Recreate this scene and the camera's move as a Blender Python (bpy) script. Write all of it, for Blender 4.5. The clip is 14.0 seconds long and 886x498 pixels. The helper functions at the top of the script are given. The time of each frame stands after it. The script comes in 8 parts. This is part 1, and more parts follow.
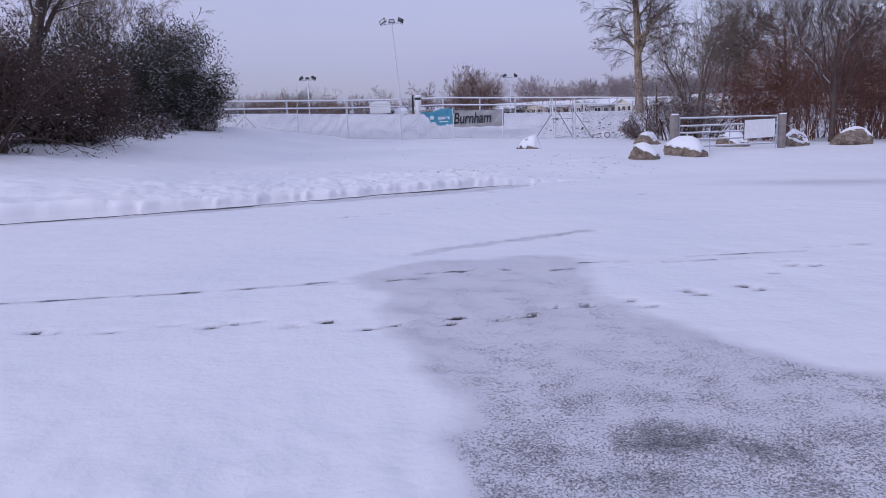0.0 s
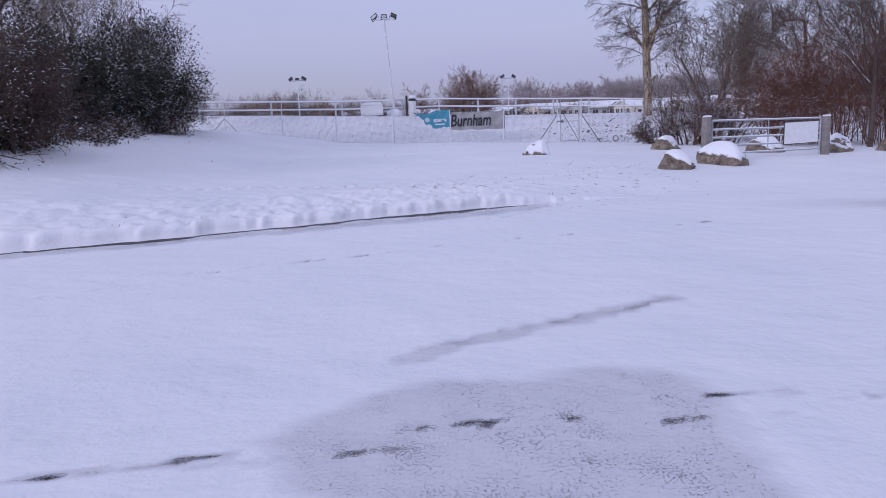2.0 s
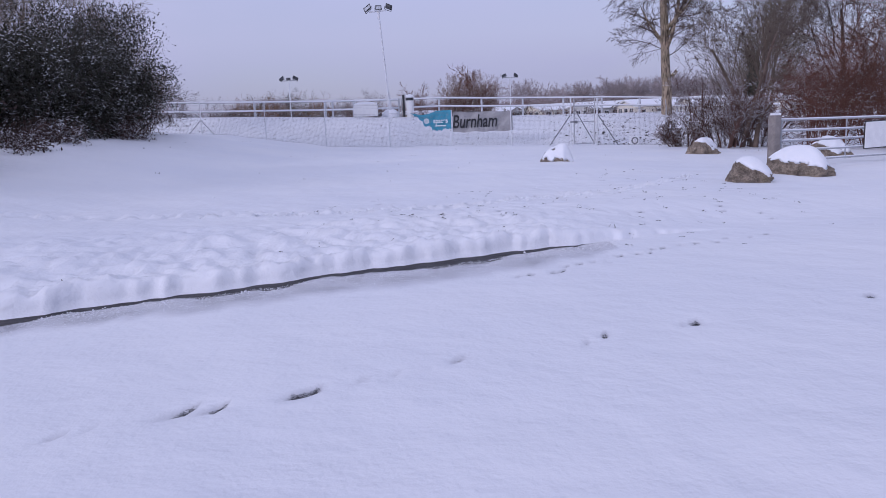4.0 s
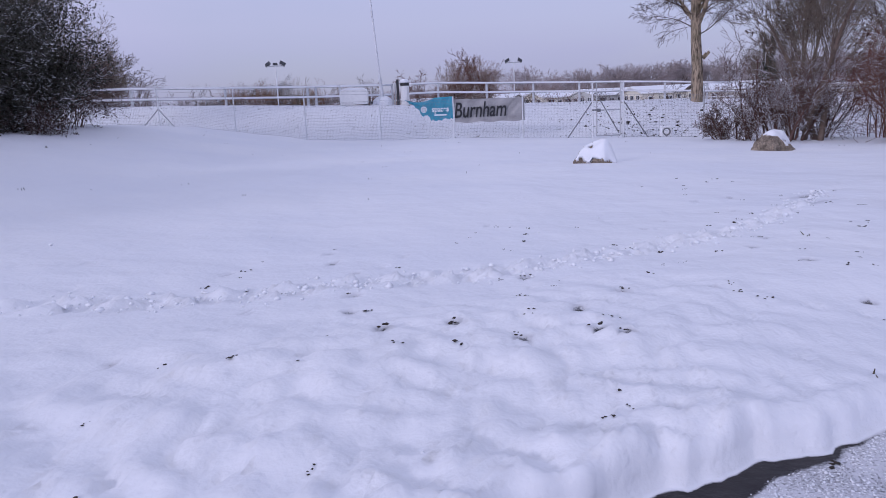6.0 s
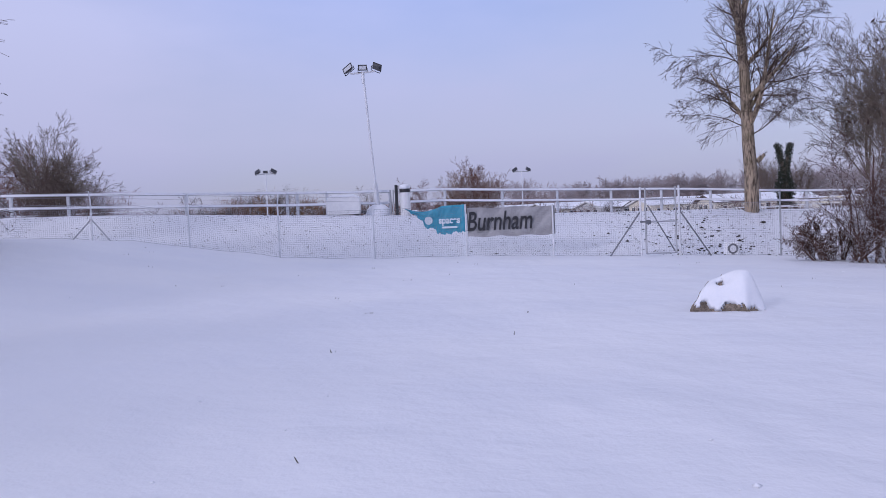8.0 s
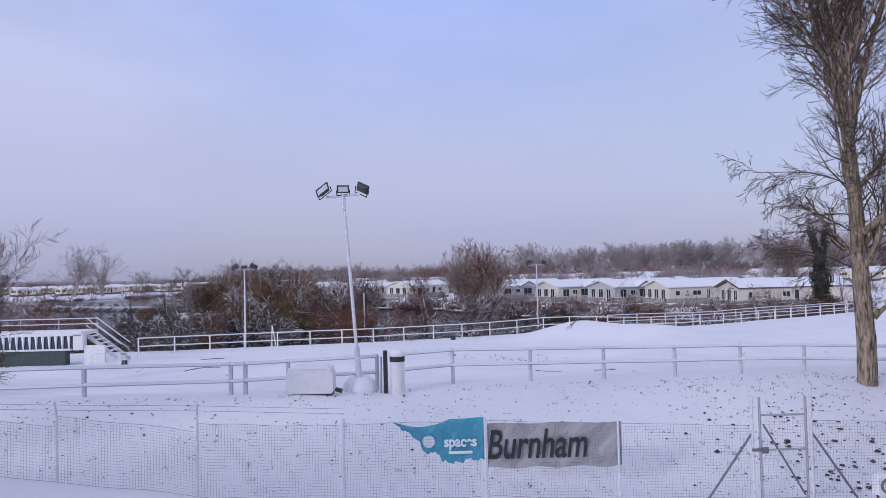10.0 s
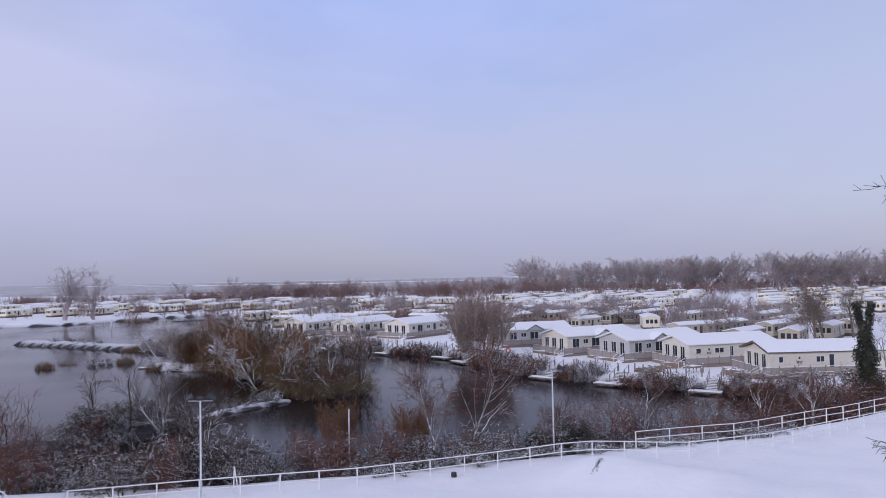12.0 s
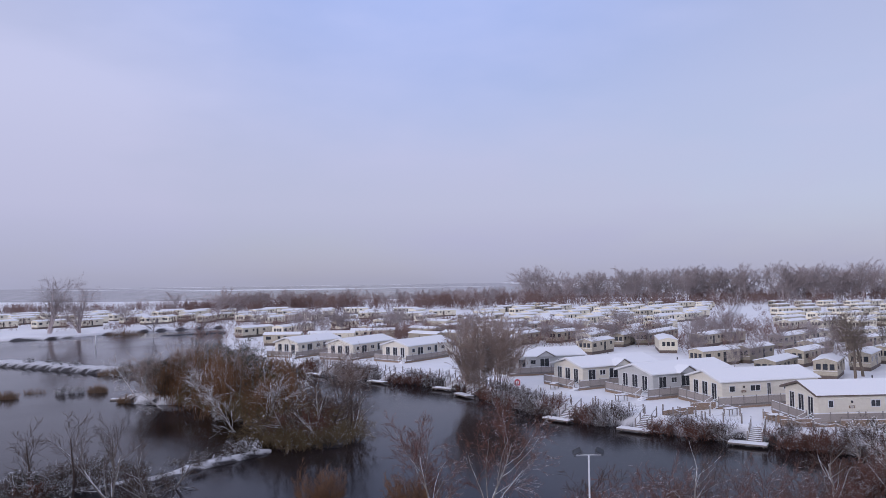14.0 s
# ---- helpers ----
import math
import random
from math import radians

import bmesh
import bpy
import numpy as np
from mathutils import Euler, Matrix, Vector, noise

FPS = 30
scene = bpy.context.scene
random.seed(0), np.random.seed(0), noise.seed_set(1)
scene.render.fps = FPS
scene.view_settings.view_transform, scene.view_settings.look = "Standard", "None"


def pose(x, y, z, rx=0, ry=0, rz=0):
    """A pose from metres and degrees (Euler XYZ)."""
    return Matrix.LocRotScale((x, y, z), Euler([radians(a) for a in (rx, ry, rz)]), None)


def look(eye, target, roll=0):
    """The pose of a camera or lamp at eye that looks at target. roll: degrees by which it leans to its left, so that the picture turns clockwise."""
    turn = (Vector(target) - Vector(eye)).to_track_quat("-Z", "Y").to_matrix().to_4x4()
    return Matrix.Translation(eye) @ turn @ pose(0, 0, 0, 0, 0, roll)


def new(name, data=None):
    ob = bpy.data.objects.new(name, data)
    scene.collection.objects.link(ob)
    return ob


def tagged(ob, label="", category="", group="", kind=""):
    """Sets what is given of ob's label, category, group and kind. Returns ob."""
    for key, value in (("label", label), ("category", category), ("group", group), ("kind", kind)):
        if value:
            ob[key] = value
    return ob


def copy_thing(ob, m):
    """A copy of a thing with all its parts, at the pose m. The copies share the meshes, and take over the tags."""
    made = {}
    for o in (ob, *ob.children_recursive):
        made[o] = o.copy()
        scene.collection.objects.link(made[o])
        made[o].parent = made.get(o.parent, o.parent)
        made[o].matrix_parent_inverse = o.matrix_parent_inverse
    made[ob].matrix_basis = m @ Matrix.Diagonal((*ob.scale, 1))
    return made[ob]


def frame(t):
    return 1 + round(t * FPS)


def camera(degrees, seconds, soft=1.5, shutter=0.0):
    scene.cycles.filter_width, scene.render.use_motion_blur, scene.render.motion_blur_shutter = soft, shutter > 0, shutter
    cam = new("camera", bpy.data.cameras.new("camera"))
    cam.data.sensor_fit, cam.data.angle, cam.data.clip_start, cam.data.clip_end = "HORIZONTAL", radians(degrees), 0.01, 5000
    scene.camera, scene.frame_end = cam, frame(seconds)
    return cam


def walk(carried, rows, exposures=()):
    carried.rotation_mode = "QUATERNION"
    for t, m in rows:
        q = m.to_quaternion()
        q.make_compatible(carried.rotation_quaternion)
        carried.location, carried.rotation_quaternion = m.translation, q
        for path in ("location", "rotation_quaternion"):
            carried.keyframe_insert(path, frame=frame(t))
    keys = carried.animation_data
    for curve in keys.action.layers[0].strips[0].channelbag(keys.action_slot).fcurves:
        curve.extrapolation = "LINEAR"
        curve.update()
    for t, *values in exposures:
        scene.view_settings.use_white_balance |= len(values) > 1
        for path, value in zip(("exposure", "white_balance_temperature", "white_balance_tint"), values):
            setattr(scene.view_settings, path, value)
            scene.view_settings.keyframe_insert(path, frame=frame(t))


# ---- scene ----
cam = camera(62.0, 14.0, soft=0.65)
PATH = [
    (0, (0.028, 0.768, 1.527), (0.026, 2.733, 1.156), -2.3),
    (0.5, (0.021, 1.425, 1.519), (0.025, 3.39, 1.148), -2.3),
    (1, (0.03, 2.055, 1.513), (0.036, 4.021, 1.145), -2.3),
    (1.5, (0.02, 2.692, 1.506), (0.029, 4.658, 1.138), -2.3),
    (2, (0.001, 3.365, 1.505), (0.012, 5.332, 1.139), -2.3),
    (2.5, (-0.014, 4.131, 1.482), (-0.002, 6.098, 1.119), -2.2),
    (3, (-0.04, 4.913, 1.468), (-0.027, 6.88, 1.107), -2.3),
    (5.5, (-0.104, 9.695, 1.42), (-0.087, 11.66, 1.052), -2.7),
    (6, (-0.073, 10.876, 1.415), (-0.056, 12.837, 1.023), -2.7),
    (6.5, (-0.043, 12.113, 1.411), (-0.027, 14.073, 1.013), -2.8),
    (7, (-0.104, 13.409, 1.395), (-0.085, 15.375, 1.028), -2.7),
    (7.5, (-0.181, 14.861, 1.366), (-0.154, 16.845, 1.112), -2.5),
    (8, (-0.233, 16.437, 1.357), (-0.202, 18.434, 1.26), -2.5),
    (8.2, (-0.237, 17.142, 1.346), (-0.205, 19.141, 1.305), -2.6),
    (8.6, (-0.215, 18.6, 1.42), (-0.185, 20.6, 1.45), -2.3),
    (9.2, (-0.18, 20.6, 2.18), (-0.15, 22.6, 2.24), -1.9),
    (9.8, (-0.14, 22.55, 3.62), (-0.11, 24.55, 3.68), -1.5),
    (10.3, (-0.103, 24.27, 5.069), (-0.076, 26.269, 5.128), -1.3),
    (10.5, (-0.062, 24.995, 5.704), (-0.035, 26.993, 5.765), -1.3),
    (11, (0.054, 26.685, 7.244), (0.08, 28.684, 7.309), -1.4),
    (11.5, (0.207, 28.573, 8.867), (0.231, 30.572, 8.936), -1.2),
    (12, (0.25, 30.789, 10.433), (0.273, 32.788, 10.506), -1.1),
    (12.5, (0.197, 33.398, 11.844), (0.221, 35.397, 11.925), -0.9),
    (13, (0.182, 35.911, 12.591), (0.205, 37.909, 12.677), -0.9),
    (13.5, (0.196, 38.36, 12.856), (0.218, 40.358, 12.942), -0.9),
    (14, (0.094, 40.558, 12.912), (0.115, 42.556, 12.999), -0.8),
]
walk(cam, [(t, look(eye, target, roll)) for t, eye, target, roll in PATH],
     exposures=((0, -0.2, 5560, 26), (8.2, -0.16, 5590, 25), (10.5, -0.12, 5660, 21), (12.5, -0.12, 5800, 21), (14, -0.13, 5830, 21)))

# ---- light ----
SUN_AZ, SUN_EL = radians(222), radians(18)   # compass bearing from +y clockwise, and height
world = bpy.data.worlds.new("winter_sky")
scene.world = world
world.use_nodes = True
wn, wl = world.node_tree.nodes, world.node_tree.links
wn.clear()
w_out = wn.new("ShaderNodeOutputWorld")
w_bg = wn.new("ShaderNodeBackground")
w_bg.inputs["Strength"].default_value = 1.0
w_sky = wn.new("ShaderNodeTexSky")
w_sky.sky_type, w_sky.sun_disc = "NISHITA", False
w_sky.sun_elevation, w_sky.sun_rotation = SUN_EL, SUN_AZ
w_gain = wn.new("ShaderNodeVectorMath")
w_gain.operation = "SCALE"
w_gain.inputs["Scale"].default_value = 0.11
wl.new(w_sky.outputs[0], w_gain.inputs[0])
w_tc = wn.new("ShaderNodeTexCoord")
w_sep = wn.new("ShaderNodeSeparateXYZ")
wl.new(w_tc.outputs["Generated"], w_sep.inputs[0])
w_map = wn.new("ShaderNodeMapping")
w_map.inputs["Scale"].default_value = (1.0, 1.0, 2.6)
w_map.inputs["Location"].default_value = (0.35, 0.0, 0.15)
wl.new(w_tc.outputs["Generated"], w_map.inputs[0])
w_noise = wn.new("ShaderNodeTexNoise")
w_noise.inputs["Scale"].default_value, w_noise.inputs["Detail"].default_value = 1.9, 5
w_noise.inputs["Roughness"].default_value = 0.5
wl.new(w_map.outputs[0], w_noise.inputs["Vector"])
w_ramp = wn.new("ShaderNodeValToRGB")          # cloud colour by height
for p in (0.1, 0.24, 0.42):
    w_ramp.color_ramp.elements.new(p)
for e, (p, c) in zip(w_ramp.color_ramp.elements, ((0.0, (0.44, 0.445, 0.53, 1)), (0.1, (0.565, 0.57, 0.66, 1)), (0.24, (0.62, 0.64, 0.755, 1)), (0.42, (0.60, 0.635, 0.775, 1)), (0.85, (0.80, 0.79, 0.82, 1)))):
    e.position, e.color = p, c
wl.new(w_sep.outputs["Z"], w_ramp.inputs[0])
w_cov = wn.new("ShaderNodeMapRange")
w_cov.inputs["From Min"].default_value, w_cov.inputs["From Max"].default_value = 0.34, 0.62
w_cov.inputs["To Min"].default_value, w_cov.inputs["To Max"].default_value = 0.7, 1.0
wl.new(w_noise.outputs["Fac"], w_cov.inputs["Value"])
w_mix = wn.new("ShaderNodeMix")
w_mix.data_type = "RGBA"
wl.new(w_cov.outputs[0], w_mix.inputs["Factor"])
wl.new(w_gain.outputs[0], w_mix.inputs["A"])
w_off = wn.new("ShaderNodeVectorMath")          # thinner cloud high in the north, where the blue shows
w_off.operation = "SUBTRACT"
w_off.inputs[1].default_value = (-0.02, 0.9, 0.46)
wl.new(w_tc.outputs["Generated"], w_off.inputs[0])
w_wide = wn.new("ShaderNodeVectorMath")
w_wide.operation = "MULTIPLY"
w_wide.inputs[1].default_value = (1.8, 0.0, 3.2)
wl.new(w_off.outputs[0], w_wide.inputs[0])
w_len = wn.new("ShaderNodeVectorMath")
w_len.operation = "LENGTH"
wl.new(w_wide.outputs[0], w_len.inputs[0])
w_gap = wn.new("ShaderNodeMapRange")
w_gap.interpolation_type = "SMOOTHSTEP"
w_gap.inputs["From Min"].default_value, w_gap.inputs["From Max"].default_value = 1.15, 0.1
wl.new(w_len.outputs["Value"], w_gap.inputs["Value"])
w_thin = wn.new("ShaderNodeMapRange")
w_thin.inputs["From Min"].default_value, w_thin.inputs["From Max"].default_value = 0.68, 0.36
w_thin.inputs["To Min"].default_value, w_thin.inputs["To Max"].default_value = 0.45, 1.0
wl.new(w_noise.outputs["Fac"], w_thin.inputs["Value"])
w_open = wn.new("ShaderNodeMath")
w_open.operation = "MULTIPLY"
wl.new(w_gap.outputs[0], w_open.inputs[0])
wl.new(w_thin.outputs[0], w_open.inputs[1])
w_blue = wn.new("ShaderNodeMix")
w_blue.data_type = "RGBA"
w_blue.inputs["B"].default_value = (0.45, 0.585, 0.93, 1)
wl.new(w_open.outputs[0], w_blue.inputs["Factor"])
wl.new(w_ramp.outputs[0], w_blue.inputs["A"])
wl.new(w_blue.outputs["Result"], w_mix.inputs["B"])
wl.new(w_mix.outputs["Result"], w_bg.inputs["Color"])
wl.new(w_bg.outputs[0], w_out.inputs[0])

sun = new("sun", bpy.data.lights.new("sun", "SUN"))
sun.data.energy, sun.data.angle, sun.data.color = 1.15, radians(7), (1.0, 0.93, 0.86)
sun.matrix_world = look((math.sin(SUN_AZ) * math.cos(SUN_EL) * 50, math.cos(SUN_AZ) * math.cos(SUN_EL) * 50, math.sin(SUN_EL) * 50), (0, 0, 0))


# ---- materials ----
def material(name, rough=0.7, metal=0.0):
    m = bpy.data.materials.new(name)
    m.use_nodes = True
    b = m.node_tree.nodes["Principled BSDF"]
    b.inputs["Roughness"].default_value, b.inputs["Metallic"].default_value = rough, metal
    return m, m.node_tree.nodes, m.node_tree.links, b


def noise_node(n, l, scale, detail=4, rough=0.55, vec=None):
    t = n.new("ShaderNodeTexNoise")
    t.inputs["Scale"].default_value, t.inputs["Detail"].default_value, t.inputs["Roughness"].default_value = scale, detail, rough
    if vec is None:
        tc = n.new("ShaderNodeTexCoord")
        vec = tc.outputs["Object"]
    l.new(vec, t.inputs["Vector"])
    return t.outputs["Fac"]


def mix_col(n, l, fac, a, b):
    m = n.new("ShaderNodeMix")
    m.data_type = "RGBA"
    for sock, v in ((m.inputs["Factor"], fac), (m.inputs["A"], a), (m.inputs["B"], b)):
        if hasattr(v, "links"):
            l.new(v, sock)
        elif isinstance(v, tuple):
            sock.default_value = (*v, 1)
        else:
            sock.default_value = v
    return m.outputs["Result"]


def ramp(n, l, fac, lo, hi, a=0.0, b=1.0):
    m = n.new("ShaderNodeMapRange")
    m.inputs["From Min"].default_value, m.inputs["From Max"].default_value = lo, hi
    m.inputs["To Min"].default_value, m.inputs["To Max"].default_value = a, b
    l.new(fac, m.inputs["Value"])
    return m.outputs[0]


def calc(n, l, op, a, b):
    m = n.new("ShaderNodeMath")
    m.operation = op
    for i, v in enumerate((a, b)):
        if hasattr(v, "links"):
            l.new(v, m.inputs[i])
        else:
            m.inputs[i].default_value = v
    return m.outputs[0]


def bump(n, l, b, height, strength=0.3, dist=0.02):
    u = n.new("ShaderNodeBump")
    u.inputs["Strength"].default_value, u.inputs["Distance"].default_value = strength, dist
    l.new(height, u.inputs["Height"])
    l.new(u.outputs[0], b.inputs["Normal"])


SNOW = (0.80, 0.81, 0.84)


def plain(name, c1, c2, scale=8.0, rough=0.7, metal=0.0, bmp=0.25, dist=0.005, random_tint=0.0, snow=None):
    """Two-scale mottled surface; snow: share of the upward faces that is snowed on (threshold on the normal)."""
    m, n, l, b = material(name, rough, metal)
    f = calc(n, l, "ADD", calc(n, l, "MULTIPLY", noise_node(n, l, scale), 0.6), calc(n, l, "MULTIPLY", noise_node(n, l, scale * 7), 0.4))
    col = mix_col(n, l, ramp(n, l, f, 0.35, 0.65), c1, c2)
    if random_tint:
        oi = n.new("ShaderNodeObjectInfo")
        hsv = n.new("ShaderNodeHueSaturation")
        l.new(ramp(n, l, oi.outputs["Random"], 0, 1, 1 - random_tint, 1 + random_tint), hsv.inputs["Value"])
        l.new(col, hsv.inputs["Color"])
        col = hsv.outputs["Color"]
    if snow is not None:
        g = n.new("ShaderNodeNewGeometry")
        sp = n.new("ShaderNodeSeparateXYZ")
        l.new(g.outputs["Normal"], sp.inputs[0])
        k = calc(n, l, "ADD", sp.outputs["Z"], calc(n, l, "MULTIPLY", noise_node(n, l, scale * 1.5), 0.5))
        k = calc(n, l, "ADD", k, calc(n, l, "MULTIPLY", noise_node(n, l, scale * 0.28, 2), 1.6))
        col = mix_col(n, l, ramp(n, l, k, snow + 1.05, snow + 1.15), col, SNOW)
    l.new(col, b.inputs["Base Color"])
    bump(n, l, b, f, bmp, dist)
    return m


def ground_material():
    m, n, l, b = material("snowy_ground", 0.65)
    at = n.new("ShaderNodeAttribute")
    at.attribute_name = "wet"
    wet = at.outputs["Fac"]
    fine, mid, grit = noise_node(n, l, 38, 3), noise_node(n, l, 5, 4), noise_node(n, l, 105, 4, 0.75)
    soft = noise_node(n, l, 0.35, 3)
    snow = mix_col(n, l, ramp(n, l, soft, 0.3, 0.7), (0.76, 0.775, 0.82), (0.83, 0.835, 0.855))
    dark = mix_col(n, l, ramp(n, l, mid, 0.3, 0.7), (0.018, 0.016, 0.019), (0.040, 0.036, 0.037))
    k = calc(n, l, "ADD", wet, calc(n, l, "MULTIPLY", calc(n, l, "SUBTRACT", grit, 0.5), 1.1))
    k = calc(n, l, "ADD", k, calc(n, l, "MULTIPLY", calc(n, l, "SUBTRACT", mid, 0.5), 0.35))
    clump = calc(n, l, "SUBTRACT", noise_node(n, l, 22, 3), 0.5)
    k = calc(n, l, "ADD", k, calc(n, l, "MULTIPLY", clump, calc(n, l, "MULTIPLY", ramp(n, l, wet, 0.35, 0.7), 0.8)))
    cover = ramp(n, l, k, 0.40, 0.72)
    thin = calc(n, l, "MULTIPLY", ramp(n, l, wet, 0.02, 0.3), 0.33)
    base = mix_col(n, l, cover, mix_col(n, l, thin, snow, (0.33, 0.32, 0.36)), dark)
    l.new(base, b.inputs["Base Color"])
    l.new(ramp(n, l, cover, 0, 1, 0.7, 0.5), b.inputs["Roughness"])
    l.new(ramp(n, l, cover, 0, 1, 0.4, 0.15), b.inputs["Specular IOR Level"])
    crust, drift = noise_node(n, l, 13, 4, 0.6), noise_node(n, l, 1.6, 5, 0.5)
    h = calc(n, l, "ADD", calc(n, l, "MULTIPLY", fine, 0.07), calc(n, l, "MULTIPLY", mid, 0.28))
    h = calc(n, l, "ADD", h, calc(n, l, "ADD", calc(n, l, "MULTIPLY", crust, 0.09), calc(n, l, "MULTIPLY", drift, 1.3)))
    h = calc(n, l, "SUBTRACT", h, calc(n, l, "MULTIPLY", cover, 0.25))
    bump(n, l, b, h, 0.85, 0.05)
    return m


def water_material():
    m, n, l, b = material("lake_water", 0.12)
    b.inputs["IOR"].default_value = 1.33
    b.inputs["Specular IOR Level"].default_value = 0.13
    col = mix_col(n, l, ramp(n, l, noise_node(n, l, 0.06, 4), 0.4, 0.65), (0.010, 0.0075, 0.008), (0.028, 0.022, 0.024))
    l.new(col, b.inputs["Base Color"])
    l.new(ramp(n, l, noise_node(n, l, 0.05, 3), 0.35, 0.65, 0.04, 0.16), b.inputs["Roughness"])
    bump(n, l, b, calc(n, l, "ADD", noise_node(n, l, 1.1, 3), calc(n, l, "MULTIPLY", noise_node(n, l, 5, 2), 0.3)), 0.2, 0.04)
    return m


M_GROUND, M_WATER = ground_material(), water_material()
M_SNOW = plain("fresh_snow", (0.78, 0.80, 0.84), (0.84, 0.845, 0.87), 6, 0.65, 0, 0.4, 0.02)
M_WHITE_PAINT = plain("white_paint", (0.70, 0.70, 0.70), (0.80, 0.80, 0.79), 9, 0.5)
M_DULL_STEEL = plain("dull_dark_steel", (0.13, 0.135, 0.15), (0.24, 0.245, 0.26), 14, 0.55, 0.4)
M_GALV = plain("galvanised_steel", (0.36, 0.37, 0.39), (0.50, 0.51, 0.53), 14, 0.45, 0.6)
M_FROSTY_STEEL = plain("frosted_steel", (0.55, 0.56, 0.58), (0.78, 0.79, 0.82), 11, 0.55, 0.1)
M_BLACK = plain("black_plastic", (0.018, 0.018, 0.02), (0.035, 0.035, 0.04), 20, 0.5)
M_WIRE = plain("fence_wire", (0.20, 0.20, 0.22), (0.36, 0.36, 0.39), 30, 0.5, 0.3)
M_BARK = plain("tree_bark", (0.10, 0.075, 0.06), (0.21, 0.17, 0.13), 5, 0.9, 0, 0.6, 0.02)


def furrowed_bark():
    """Pale bark with dark upright furrows and patches of algae."""
    m, n, l, b = material("pale_furrowed_bark", 0.9)
    tc, mp = n.new("ShaderNodeTexCoord"), n.new("ShaderNodeMapping")
    mp.inputs["Scale"].default_value = (1.0, 1.0, 0.16)
    l.new(tc.outputs["Object"], mp.inputs[0])
    furrow, patch = noise_node(n, l, 17, 5, 0.65, mp.outputs[0]), noise_node(n, l, 1.3, 3)
    col = mix_col(n, l, ramp(n, l, furrow, 0.38, 0.56), (0.065, 0.048, 0.035), (0.42, 0.33, 0.235))
    col = mix_col(n, l, ramp(n, l, patch, 0.5, 0.68, 0, 0.55), col, (0.13, 0.115, 0.06))
    l.new(col, b.inputs["Base Color"])
    bump(n, l, b, furrow, 1.0, 0.06)
    return m


M_POPLAR = furrowed_bark()
M_THORN = plain("thorny_twigs", (0.07, 0.04, 0.033), (0.15, 0.088, 0.07), 6, 0.9, 0, 0.4, 0.02, snow=0.5)
M_FAN = plain("pale_brown_twigs", (0.25, 0.185, 0.15), (0.40, 0.31, 0.265), 6, 0.9, 0, 0.3, 0.01, snow=0.7)
M_BARK_DARK = plain("dark_twigs", (0.055, 0.038, 0.030), (0.12, 0.082, 0.062), 6, 0.9, 0, 0.3, 0.01)
M_BARK_SNOW = plain("snowy_bark", (0.05, 0.035, 0.03), (0.11, 0.08, 0.065), 6, 0.9, 0, 0.5, 0.02, snow=0.52)
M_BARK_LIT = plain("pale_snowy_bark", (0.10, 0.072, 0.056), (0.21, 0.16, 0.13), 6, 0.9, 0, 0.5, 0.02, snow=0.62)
M_BARK_GREY = plain("grey_bark", (0.16, 0.145, 0.14), (0.30, 0.28, 0.27), 5, 0.9, 0, 0.5, 0.02, snow=0.72)
M_BARK_RED = plain("reddish_bark", (0.105, 0.046, 0.034), (0.19, 0.086, 0.058), 6, 0.9, 0, 0.4, 0.02, snow=0.85)
M_BARK_WHITE = plain("snow_white_bark", (0.20, 0.175, 0.155), (0.40, 0.365, 0.33), 5, 0.9, 0, 0.5, 0.02, snow=0.28)
M_WILLOW = plain("willow_strands", (0.155, 0.080, 0.040), (0.26, 0.14, 0.07), 6, 0.9, 0, 0.3, 0.01, random_tint=0.1)
M_BRAMBLE_SNOW = plain("snow_laden_twigs", (0.05, 0.035, 0.03), (0.11, 0.08, 0.065), 6, 0.9, 0, 0.5, 0.02, snow=0.16)
M_LEAF_SNOW = plain("snow_laden_leaf", (0.014, 0.015, 0.010), (0.040, 0.038, 0.021), 4, 0.5, 0, 0.2, 0.003, snow=0.45)
M_LEAF = plain("evergreen_leaf", (0.014, 0.015, 0.010), (0.040, 0.038, 0.021), 4, 0.5, 0, 0.2, 0.003, snow=0.84)
M_DEADLEAF = plain("dry_leaf", (0.04, 0.024, 0.02), (0.085, 0.052, 0.04), 5, 0.8, 0, 0.2, 0.003, snow=0.88)
M_GOLD = plain("golden_stems", (0.10, 0.072, 0.034), (0.20, 0.145, 0.07), 6, 0.9, 0, 0.3, 0.01, snow=0.95)
M_IVY = plain("ivy_leaf", (0.016, 0.022, 0.014), (0.04, 0.05, 0.028), 4, 0.45, 0, 0.2, 0.003, snow=1.0)
M_LAMP = plain("dark_lamp_housing", (0.05, 0.052, 0.055), (0.10, 0.10, 0.105), 12, 0.5, 0.2)
M_LAMP_GLASS = plain("lamp_glass", (0.45, 0.47, 0.5), (0.6, 0.62, 0.65), 6, 0.12)
M_RIME = plain("rime_white_paint", (0.86, 0.87, 0.90), (0.92, 0.92, 0.94), 9, 0.6)
M_TEAL = plain("dark_teal_panel", (0.02, 0.04, 0.055), (0.04, 0.07, 0.09), 4, 0.5)
M_RAIL = plain("weathered_rail_paint", (0.52, 0.53, 0.56), (0.68, 0.69, 0.71), 9, 0.55)
M_REED = plain("dry_reed", (0.13, 0.08, 0.045), (0.24, 0.15, 0.085), 5, 0.9)


